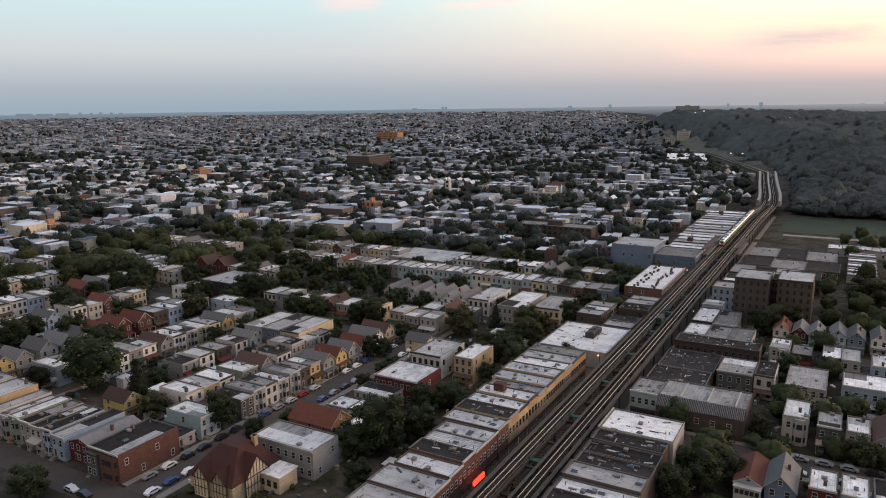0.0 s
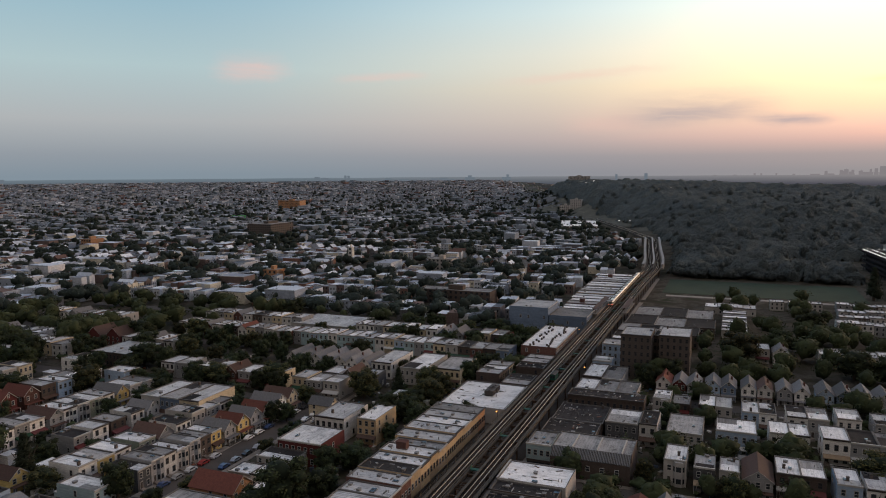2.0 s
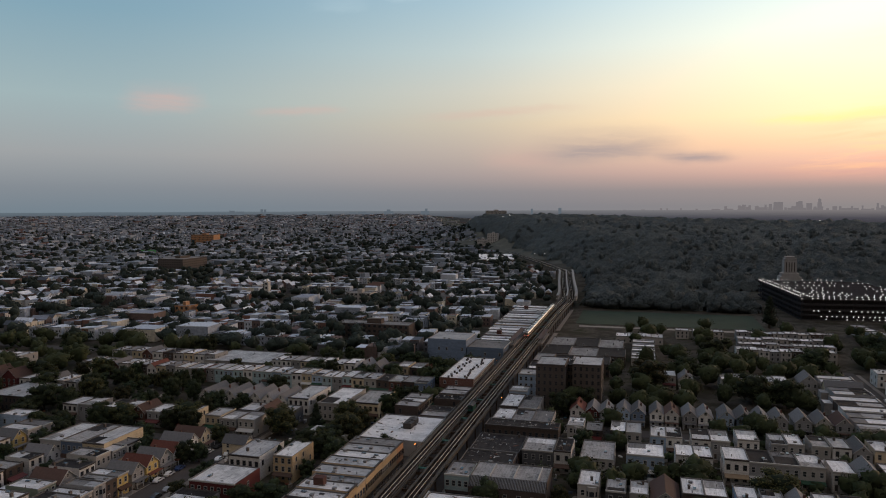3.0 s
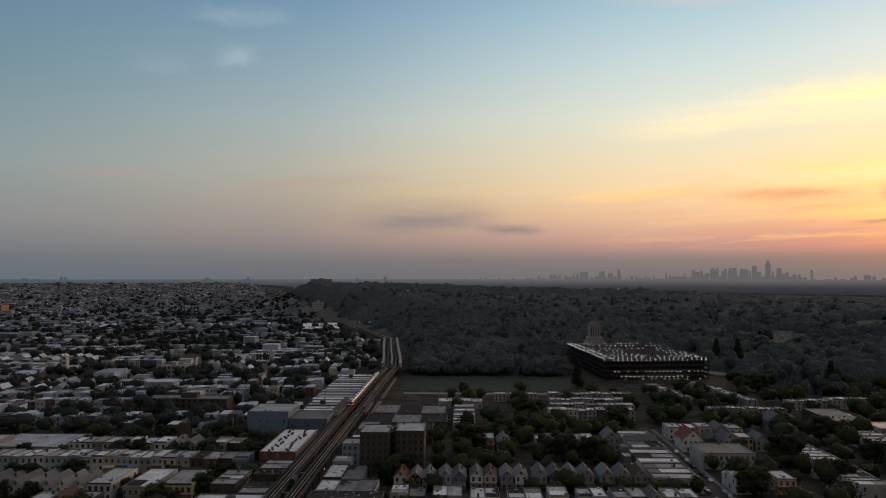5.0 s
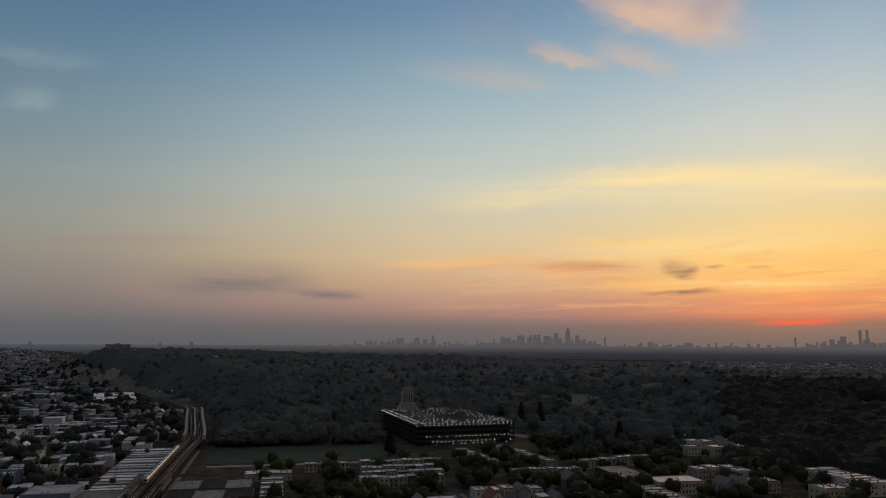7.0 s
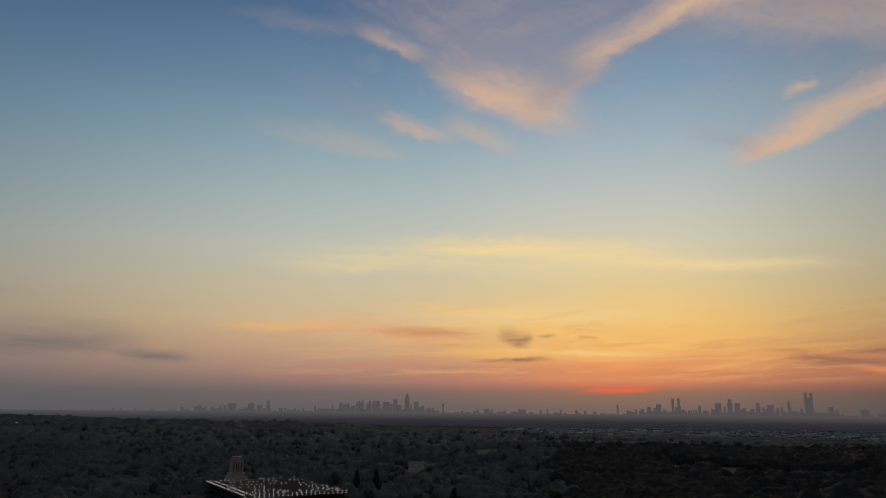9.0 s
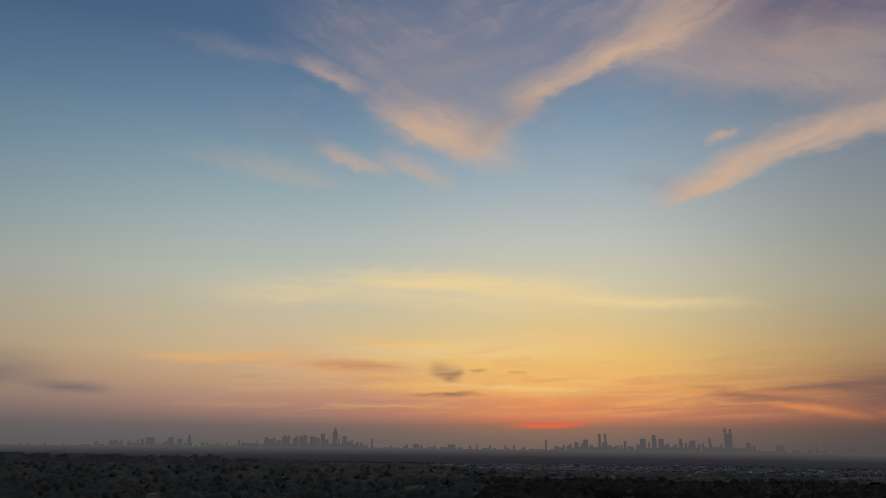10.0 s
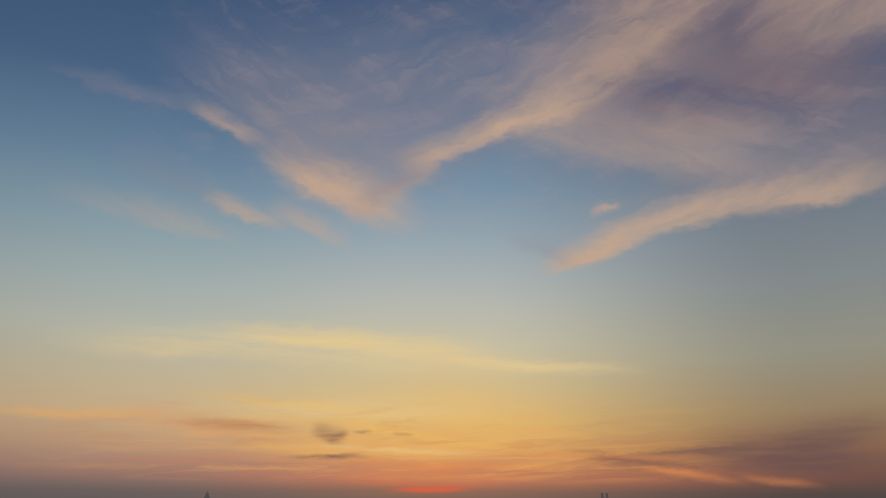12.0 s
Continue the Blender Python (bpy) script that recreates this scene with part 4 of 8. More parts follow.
def bent_station(y0, y1):
    """The far station: two side platforms and a middle one, each under a long pale roof that follows the tracks."""
    pale = mottled("pale_canopy_sheet", (0.24, 0.23, 0.22), 0.55, 0.5, 0.6, 0.08)
    for off in (-8.6, 0.0, 8.6):
        ob = base("station_canopy", 0, 0, 0, 0, "long pale station canopy over a raised railway platform", "station platform", "far station canopies")
        ys = list(range(y0, y1, 10))
        wide = 1.3 if off else 0.8
        for name, w, za, zb, mat in (("platform", wide, RAIL_Z - 0.2, RAIL_Z + 1.1, CONCRETE), ("roof", wide * 0.9, RAIL_Z + 4.2, RAIL_Z + 4.45, pale), ("back_panel", 0.07, RAIL_Z + 1.1, RAIL_Z + 3.0, STEEL)):
            b = Build()
            strip(b, off - w, off + w, za, zb, ys)
            part(name, b.mesh(name, mat), ob)
        post = cached("far_canopy_post", lambda: Build().box(-0.12, -0.12, RAIL_Z + 1.1, 0.12, 0.12, RAIL_Z + 4.2).mesh("canopy_post", STEEL))
        for y in range(y0 + 4, y1 - 8, 14):
            part("post", post, ob, at=(track_x(y) + off, y, 0))


bent_station(694, 985)



# ---------------------------------------------------------------- houses
def sash(b, w, h, shift=None):
    """A proud frame with an upper and a lower pane set back in it, all of one piece."""
    t, m = 0.13, h * 0.5
    xs, zs, o = (-w / 2 - t, -w / 2, w / 2, w / 2 + t), (-t * 1.3, 0.0, m - 0.05, m + 0.05, h, h + t * 1.3), len(b.v)
    pts = [(x, -0.08, z) for z in zs for x in xs]
    deep = [(x, -0.02, z) for z in zs[1:5] for x in xs[1:3]]
    rim = [(xs[0], 0.02, zs[0]), (xs[3], 0.02, zs[0]), (xs[3], 0.02, zs[5]), (xs[0], 0.02, zs[5])]
    allp = pts + deep + rim
    b.v += [shift(p) for p in allp] if shift else allp
    for j in range(5):
        for i in range(3):
            if i == 1 and j in (1, 3):
                continue
            q = j * 4 + i
            b.f.append((o + q, o + q + 1, o + q + 5, o + q + 4))
            b.m.append(0)
    for j, d in ((1, 24), (3, 28)):
        q = j * 4 + 1
        a, c = (q, q + 1, q + 5, q + 4), (d, d + 1, d + 3, d + 2)
        for i in range(4):
            k = (i + 1) % 4
            b.f.append((o + a[i], o + a[k], o + c[k], o + c[i]))
            b.m.append(0)
        b.f.append(tuple(o + k for k in c))
        b.m.append(1)
    e = (0, 3, 23, 20)
    for i in range(4):
        k = (i + 1) % 4
        b.f.append((o + e[k], o + e[i], o + 32 + i, o + 32 + k))
        b.m.append(0)
    return b


def window_mesh(w, h, trim):
    def make():
        return sash(Build(), w, h).mesh("window", trim, GLASS)
    return cached(("win", w, h, trim.name), make)


def door_mesh():
    def make():
        b = Build()
        b.box(-0.6, -0.05, 0, 0.6, 0.02, 2.3, 0).box(-0.45, -0.09, 0.05, 0.45, -0.02, 2.05, 1)
        return b.mesh("door", TRIM, DARKTRIM)
    return cached("door", make)


def flat_walls(w, d, h, wall):
    def make():
        t, k = 0.25, 0.45
        b = Build()
        o = [(0, 0), (w, 0), (w, d), (0, d)]
        n = [(t, t), (w - t, t), (w - t, d - t), (t, d - t)]
        for i in range(4):
            j = (i + 1) % 4
            b.face([(*o[i], 0), (*o[j], 0), (*o[j], h), (*o[i], h)])
            b.face([(*o[i], h), (*o[j], h), (*n[j], h), (*n[i], h)], 1)
            b.face([(*n[i], h), (*n[j], h), (*n[j], h - k), (*n[i], h - k)], 1)
        return b.mesh("house_wall", WALLS[wall], COPING)
    return cached(("flat", w, d, h, wall), make)


def add_windows(ob, w, d, h, storeys, trim, sides, z0=1.1, cols=None):
    """Windows on the named sides: f front, k back, l and r."""
    rise_ = (h - 0.9) / storeys
    spot = ob.matrix_basis.translation
    far = math.hypot(spot.x + 5, spot.y - 10) > 290
    joined = Build()
    wh = min(1.7, rise_ * 0.55)
    for s in sides:
        run = w if s in "fk" else d
        n = cols if cols and s == "f" else max(2, int(run / (2.4 if s in "fk" else 4.6)))
        n = max(n, int(run / 1.8)) if s == "f" and ob.get("category") == "shop" else n
        for f in range(storeys):
            for i in range(n):
                if s == "f" and f == 0 and (i == 0 or ob.get("category") == "shop"):
                    continue
                if s in "lr" and (i * 7 + f * 3 + COUNT[0]) % 5 > 2:
                    continue
                q = run * (i + 0.5) / n
                z = z0 + f * rise_
                if far:
                    ox, oy, rot = {"f": (q, 0, 0), "k": (q, d, 180), "l": (0, q, -90), "r": (w, q, 90)}[s]
                    cs, sn = math.cos(radians(rot)), math.sin(radians(rot))
                    sash(joined, 1.0, wh, lambda p: (ox + p[0] * cs - p[1] * sn, oy + p[0] * sn + p[1] * cs, z + p[2]))
                    continue
                me = window_mesh(0.95 if s != "f" else 1.05, round(wh, 2), trim)
                if s == "f":
                    part("window", me, ob, at=(q, 0, z))
                elif s == "k":
                    part("window", me, ob, at=(q, d, z), turn=180)
                elif s == "l":
                    part("window", me, ob, at=(0, q, z), turn=-90)
                else:
                    part("window", me, ob, at=(w, q, z), turn=90)
    if far and joined.v:
        part("windows", joined.mesh("windows", trim, GLASS), ob)["kind"] = "stuff"


def roof_bits(ob, w, d, z, seed):
    """Hatches, vents and chimneys standing on a flat roof."""
    r = random.Random(seed)
    hatch = cached("hatch", lambda: Build().box(-0.6, -0.5, 0, 0.6, 0.5, 0.55).box(-0.7, -0.6, 0.5, 0.7, 0.6, 0.62).mesh("hatch", METAL))
    sky_l = cached("skylight", lambda: Build().box(-0.5, -0.8, 0, 0.5, 0.8, 0.35, 0).face([(-0.45, -0.75, 0.36), (0.45, -0.75, 0.36), (0.45, 0.75, 0.36), (-0.45, 0.75, 0.36)], 1).mesh("skylight", METAL, GLASS))
    vent = cached("vent_pipe", lambda: Build().tube(0, 0, 0, 0.7, 0.12, 0.12, 6).tube(0, 0, 0.7, 0.85, 0.22, 0.1, 6).mesh("vent_pipe", METAL))
    chim = cached("chimney", lambda: Build().box(-0.4, -0.4, 0, 0.4, 0.4, 1.3).box(-0.48, -0.48, 1.15, 0.48, 0.48, 1.3).mesh("chimney", WALLS["x"]))
    spot = ob.matrix_basis.translation
    far = math.hypot(spot.x + 5, spot.y - 10) > 315
    for me, name, p in ((hatch, "hatch", 0.6), (sky_l, "skylight", 0.6), (vent, "vent_pipe", 0.8), (chim, "chimney", 0.0 if ob.get("category") == "shop" else 0.3)):
        if r.random() < (p * 0.5 if far else p):
            part(name, me, ob, at=(r.uniform(0.9, max(1.0, w - 0.9)), r.uniform(1.5, d - 1.0), z))


COUNT = [0]
FAR, FARKEYS, FARTAKEN = Build(), {}, []


def far_finish(mat):
    return FARKEYS.setdefault(mat.name, (len(FARKEYS), mat))[0]


def far_house(x, y, face, w, d, h, wall, roof, sides, storeys):
    """A house too far off to take apart, added to the joined rows: walls, parapet or gable roof, windows."""
    a = radians(face)
    ca, sa_ = math.cos(a), math.sin(a)

    def put(pts, mat):
        FAR.face([(x + p[0] * ca - p[1] * sa_, y + p[0] * sa_ + p[1] * ca, p[2]) for p in pts], far_finish(mat))
    o = [(0, 0), (w, 0), (w, d), (0, d)]
    FARTAKEN.append((min(x + p * ca - q * sa_ for p, q in o), min(y + p * sa_ + q * ca for p, q in o), max(x + p * ca - q * sa_ for p, q in o), max(y + p * sa_ + q * ca for p, q in o)))
    wm = WALLS[wall]
    for i in range(4):
        (p, q), (s, t) = o[i], o[(i + 1) % 4]
        put([(p, q, 0), (s, t, 0), (s, t, h), (p, q, h)], wm)
    if roof in GABLES:
        top, e = h + 0.42 * w, 0.4
        for yy in (0, d):
            put([(0, yy, h), (w, yy, h), (w / 2, yy, top)], wm)
        for s in (-1, 1):
            xe, ze = w / 2 + s * (w / 2 + e), h - 0.42 * 2 * e
            for dz in (0.0, 0.18):
                put([(w / 2, -e, top + dz), (w / 2, d + e, top + dz), (xe, d + e, ze + dz), (xe, -e, ze + dz)], GABLES[roof])
            put([(w / 2, -e, top), (w / 2, -e, top + 0.18), (xe, -e, ze + 0.18), (xe, -e, ze)], TRIM)
    else:
        n = [(0.25, 0.25), (w - 0.25, 0.25), (w - 0.25, d - 0.25), (0.25, d - 0.25)]
        for i in range(4):
            j = (i + 1) % 4
            put([(*o[i], h), (*o[j], h), (*n[j], h), (*n[i], h)], COPING)
            put([(*n[i], h), (*n[j], h), (*n[j], h - 0.4), (*n[i], h - 0.4)], COPING)
        put([(*q, h - 0.4) for q in n], ROOFS[roof])
        put([(0, -0.35, h - 0.3), (w, -0.35, h - 0.3), (w, -0.35, h + 0.08), (0, -0.35, h + 0.08)], DARKTRIM)
        put([(0, -0.35, h + 0.08), (w, -0.35, h + 0.08), (w, 0, h + 0.08), (0, 0, h + 0.08)], DARKTRIM)
        r = random.Random(int(x * 3 + y))
        for k in range(2):
            bx, by, s = r.uniform(0.8, w - 1.8), r.uniform(1, d - 2), r.uniform(0.5, 1.1)
            c = [(bx, by), (bx + s, by), (bx + s, by + s), (bx, by + s)]
            for i in range(4):
                j = (i + 1) % 4
                put([(*c[i], h - 0.4), (*c[j], h - 0.4), (*c[j], h + 0.5), (*c[i], h + 0.5)], METAL)
            put([(*q, h + 0.5) for q in c], METAL)
    for s in sides:
        if s not in "flr":
            continue
        run = w if s == "f" else d
        n = max(2, int(run / (2.8 if s == "f" else 5.0)))
        for f in range(storeys):
            for i in range(n):
                q, z = run * (i + 0.5) / n, 1.1 + f * (h - 0.9) / storeys
                for g, t, mat in ((0.65, -0.06, TRIM), (0.5, -0.09, GLASS)):
                    za, zb = z - 0.15 * (g > 0.6), z + 1.6 + 0.15 * (g > 0.6)
                    pts = [(q - g, t, za), (q + g, t, za), (q + g, t, zb), (q - g, t, zb)]
                    if s == "l":
                        pts = [(p[1], p[0], p[2]) for p in pts]
                    elif s == "r":
                        pts = [(w - p[1], p[0], p[2]) for p in pts]
                    put(pts, mat)


def is_far(x, y):
    return math.hypot(x + 5, y - 10) > FARLINE


FARLINE = 430.0


AWNINGS = [mottled(n + "_awning", c, 0.8) for n, c in (("maroon", (0.12, 0.03, 0.03)), ("green", (0.03, 0.08, 0.05)), ("tan", (0.3, 0.22, 0.14)), ("white", (0.5, 0.49, 0.47)), ("brown", (0.09, 0.055, 0.04)))]


def house_extras(ob, w, d, h, zr, storeys, wall, roof, bay):
    """What sets one row house from the next: a patched roof, a covered porch, a low wing at the back, a dish."""
    r = random.Random(COUNT[0] * 17 + 3)
    spot = ob.matrix_basis.translation
    far = math.hypot(spot.x + 5, spot.y - 10)
    if far > 400:
        return
    if r.random() < 0.6:
        other = {"W": "SG", "S": "TGW", "G": "TS", "T": "SGG", "R": "TS"}[roof][r.randrange(2)]
        ya, yb = (0.4, d * r.uniform(0.3, 0.5)) if r.random() < 0.5 else (d * r.uniform(0.5, 0.7), d - 0.4)
        xa, xb = (0.4, w - 0.4) if r.random() < 0.6 else (0.4, w * r.uniform(0.4, 0.7))
        part("roof_patch", Build().box(xa, ya, 0.0, xb, yb, 0.05).mesh("roof_patch", ROOFS[other]), ob, "newer patch of " + ROOF_WORDS[other].replace("flat roof", "roofing"), at=(0, 0, zr))
    if r.random() < 0.55 and storeys > 1 and not bay:
        mat, depth = r.choice(AWNINGS), r.choice((1.8, 2.3))
        part("porch_roof", cached(("awn", w, depth, mat.name), lambda: Build().face([(0.1, 0, 3.6), (w - 0.1, 0, 3.6), (w - 0.1, -depth, 2.9), (0.1, -depth, 2.9)]).face([(0.1, -depth, 2.9), (w - 0.1, -depth, 2.9), (w - 0.1, -depth, 2.65), (0.1, -depth, 2.65)]).face([(0.1, 0, 3.6), (0.1, -depth, 2.9), (0.1, -depth, 2.65), (0.1, 0, 2.65)]).face([(w - 0.1, 0, 3.6), (w - 0.1, -depth, 2.9), (w - 0.1, -depth, 2.65), (w - 0.1, 0, 2.65)]).mesh("porch_roof", mat)), ob)
        if far < 330:
            post = cached("thin_post", lambda: Build().box(-0.07, -0.07, 0, 0.07, 0.07, 2.66).mesh("porch_post", TRIM))
            for q in (0.3, w - 0.3):
                part("porch_post", post, ob, at=(q, -depth + 0.15, 0))
    if r.random() < 0.45:
        ww, dd, hh = round(w * r.uniform(0.5, 0.8), 1), r.choice((2.6, 3.4)), r.choice((3.2, 5.6))
        lx = 0.0 if r.random() < 0.5 else w - ww
        wing = part("rear_wing", cached(("wing", ww, dd, hh, wall), lambda: Build().box(0, 0, 0, ww, dd, hh).mesh("rear_wing", WALLS[wall])), ob, at=(lx, d, 0))
        part("wing_roof", cached(("wingr", ww, dd, roof), lambda: Build().box(-0.1, 0, 0, ww + 0.1, dd + 0.15, 0.14).mesh("wing_roof", ROOFS["G" if roof == "W" else roof])), wing, at=(0, 0, hh))
    if r.random() < 0.35 and far < 320:
        part("satellite_dish", cached("dish", lambda: Build().tube(0, 0, 0, 0.7, 0.04, 0.04, 5).tube(0, -0.1, 0.55, 0.75, 0.1, 0.42, 8).mesh("satellite_dish", METAL)), ob, at=(r.uniform(0.8, w - 0.8), 0.8, zr))


def flat_house(x, y, face, w, d, h, wall, roof, sides="f", storeys=2, kind="row_house", bay=False, shop=False, z=0.0, bits=True):
    COUNT[0] += 1
    if is_far(x, y) and kind == "row_house":
        return far_house(x, y, face, w, d, h, wall, roof, sides, storeys)
    words = WALL_WORDS[wall] + " row house with a " + ROOF_WORDS[roof] if not shop else WALL_WORDS[wall] + " shop building with a " + ROOF_WORDS[roof]
    ob = base(kind, x, y, z, face, words, "shop" if shop else "house", "shops along the avenue" if shop else "row houses")
    part("wall", flat_walls(w, d, h, wall), ob)
    zr = h - 0.4
    part("roof", cached(("roof", w, d, roof), lambda: Build().box(0.25, 0.25, -0.12, w - 0.25, d - 0.25, 0.0).mesh("flat_roof", ROOFS[roof])), ob, at=(0, 0, zr))
    trim = DARKTRIM if wall in "xn" else (DARKTRIM if COUNT[0] % 3 else STONE) if wall in "wcot" else TRIM

    def cornice():
        b = Build()
        b.box(-0.05, -0.45, h - 0.25, w + 0.05, 0, h + 0.08).box(0, -0.28, h - 0.55, w, 0, h - 0.25)
        for q in range(max(2, int(w / 0.9))):
            b.box(0.3 + q * 0.9, -0.38, h - 0.5, 0.45 + q * 0.9, -0.25, h - 0.25)
        return b.mesh("cornice", trim)
    part("cornice", cached(("corn", w, h, trim.name), cornice), ob)
    add_windows(ob, w, d, h, storeys, trim, sides)
    if shop:
        def front():
            b = Build()
            b.box(0.3, -0.06, 0.4, w - 0.3, 0.0, 2.9, 1).box(0.2, -0.12, 2.9, w - 0.2, 0.0, 3.7, 0)
            for q in range(int(w / 2) + 1):
                b.box(0.3 + q * 2, -0.1, 0.2, 0.42 + q * 2, 0.0, 2.9, 0)
            return b.mesh("shopfront", DARKTRIM, GLASS)
        part("shopfront", cached(("front", w), front), ob, "dark framed shop window and sign board")
    elif math.hypot(x + 5, y - 10) < 315:
        part("door", door_mesh(), ob, at=(w * 0.5 / max(2, int(w / 2.4)), 0, 0.9))
        part("stoop", cached("stoop", lambda: Build().box(-0.8, -1.2, 0, 0.8, 0, 0.9).box(-0.8, -1.6, 0, 0.8, -1.2, 0.6).box(-0.8, -2.0, 0, 0.8, -1.6, 0.3).mesh("stoop", CONCRETE)), ob, at=(w * 0.5 / max(2, int(w / 2.4)), 0, 0))
    if bay:
        def make_bay():
            b = Build()
            x0, x1 = w * 0.42, w - 0.4
            o = [(x0, 0), (x0 + 0.7, -0.9), (x1 - 0.7, -0.9), (x1, 0)]
            for i in range(3):
                b.face([(*o[i], 0), (*o[i + 1], 0), (*o[i + 1], h - 0.6), (*o[i], h - 0.6)], 0)
                for f in range(storeys):
                    za = 1.1 + f * (h - 0.9) / storeys
                    p, q = Vector((*o[i], 0)), Vector((*o[i + 1], 0))
                    nrm = Vector((q.y - p.y, p.x - q.x, 0)).normalized() * 0.03
                    u, v2 = p.lerp(q, 0.15) + nrm, p.lerp(q, 0.85) + nrm
                    b.face([(u.x, u.y, za), (v2.x, v2.y, za), (v2.x, v2.y, za + 1.6), (u.x, u.y, za + 1.6)], 1)
            b.face([(*q, h - 0.6) for q in o], 2)
            return b.mesh("bay", WALLS[wall], GLASS, ROOFS[roof])
        part("bay", cached(("bay", w, h, wall, roof, storeys), make_bay), ob)
    if kind == "row_house" and not shop:
        house_extras(ob, w, d, h, zr, storeys, wall, roof, bay)
    if bits:
        roof_bits(ob, w, d, zr, COUNT[0])
        if shop and d > 12:
            roof_bits(ob, w, d, zr, COUNT[0] + 500)
            if COUNT[0] % 11 == 0:
                part("bulkhead", cached("stairhead", lambda: Build().box(0, 0, 0, 2.4, 3.4, 2.3).box(-0.15, -0.15, 2.3, 2.55, 3.55, 2.45).mesh("bulkhead", WALLS["r"])), ob, "brick stair bulkhead", at=(w * 0.45, d * 0.55, zr))
    return ob


def gable_house(x, y, face, w, d, h, wall, roof, sides="f", pitch=0.8, porch=True, z=0.0, storeys=2):
    """A frame house whose gable looks to the street."""
    COUNT[0] += 1
    if is_far(x, y):
        return far_house(x, y, face, w, d, h, wall, roof, sides, storeys)
    ob = base("gabled_house", x, y, z, face, WALL_WORDS[wall] + " gabled house with a " + ROOF_WORDS[roof], "house", "gabled houses")
    top = h + pitch * w / 2

    def walls():
        b = Build()
        b.face([(0, 0, 0), (w, 0, 0), (w, 0, h), (w / 2, 0, top), (0, 0, h)])
        b.face([(w, d, 0), (0, d, 0), (0, d, h), (w / 2, d, top), (w, d, h)])
        b.face([(w, 0, 0), (w, d, 0), (w, d, h), (w, 0, h)])
        b.face([(0, d, 0), (0, 0, 0), (0, 0, h), (0, d, h)])
        return b.mesh("gable_wall", WALLS[wall])
    part("wall", cached(("gw", w, d, h, wall, pitch), walls), ob)

    def slope(s):
        b = Build()
        e, t = 0.45, 0.16
        xa, xb = w / 2, (w + e if s > 0 else -e)
        za, zb = top, h - pitch * e
        pts = [(xa, za), (xb, zb), (xb, zb + t), (xa, za + t)]
        b.prism(pts if s > 0 else pts[::-1], -e, d + e * 0.6)
        return b.mesh("roof_slope", GABLES[roof])
    for s in (-1, 1):
        part("roof_slope", cached(("sl", w, d, h, roof, pitch, s), lambda: slope(s)), ob)
    trim = TRIM if wall not in "wc" else STONE
    add_windows(ob, w, d, h + 0.6, storeys, trim, sides, 1.0, cols=max(2, int(w / 2.6)))
    part("window", window_mesh(0.8, 1.1, trim), ob, at=(w / 2, 0, h + 0.15 * pitch * w))
    part("door", door_mesh(), ob, at=(w * 0.25, 0, 0.5))

    def barge():
        b = Build()
        for s in (-1, 1):
            xb = w / 2 + s * (w / 2 + 0.45)
            pts = [(w / 2, top - 0.1), (xb, h - pitch * 0.45 - 0.1), (xb, h - pitch * 0.45 + 0.16), (w / 2, top + 0.16)]
            b.prism(pts if s > 0 else pts[::-1], -0.5, -0.44)
        return b.mesh("bargeboard", TRIM)
    part("bargeboard", cached(("barge", w, h, pitch), barge), ob, "white bargeboard")
    if porch and math.hypot(x + 5, y - 10) < 360:
        part("porch_roof", cached(("porch", w, roof), lambda: Build().prism([(-0.1, 2.8), (w + 0.1, 2.8), (w + 0.1, 2.95), (-0.1, 2.95)], -2.2, 0).mesh("porch_roof", GABLES[roof])), ob)
        post = cached("porch_post", lambda: Build().box(-0.1, -0.1, 0.5, 0.1, 0.1, 2.8).mesh("porch_post", TRIM))
        for q in (0.2, w / 2, w - 0.2):
            part("porch_post", post, ob, at=(q, -2.0, 0))
        part("porch_floor", cached(("pf", w), lambda: Build().box(0, -2.2, 0, w, 0, 0.5).mesh("porch_floor", BOARD)), ob)
    if COUNT[0] % 2:
        part("chimney", cached("gchim", lambda: Build().box(-0.35, -0.35, 0, 0.35, 0.35, 2.2).mesh("gchimney", WALLS["r"])), ob, "red brick chimney", at=(w * 0.7, d * 0.5, top - 0.3 * w * pitch))
    return ob


def row(x, y, face, walls, roofs, w, d, h, sides="f", gap=0.0, kind="flat", jog=0.0, storeys=2, shop=False, bay=""):
    """A row of houses side by side; walls and roofs name each house's finish in turn."""
    r = random.Random(int(x * 7 + y * 13))
    run = 0.0
    a = radians(face)
    for i, c in enumerate(walls):
        ro = roofs[i % len(roofs)]
        hh = round(h + r.choice((-0.4, 0.0, 0.0, 0.4)) * (1 if kind == "flat" else 0), 2)
        px, py = x + run * math.cos(a) + jog * r.uniform(-1, 1) * math.sin(a), y + run * math.sin(a) - jog * r.uniform(-1, 1) * math.cos(a)
        last = sides + ("l" if i == 0 and "f" in sides and "l" not in sides else "") + ("r" if i == len(walls) - 1 and "r" not in sides else "")
        if c != " ":
            if ro in GABLES:
                gable_house(px, py, face, w, d, h - 1.6, c, ro, last, pitch=0.9, porch=not shop)
            else:
                flat_house(px, py, face, w, d, hh, c, ro, last, storeys, bay=(bay[i % len(bay)] == "b" if bay else False), shop=shop, kind="shop" if shop else "row_house")
        run += w + gap



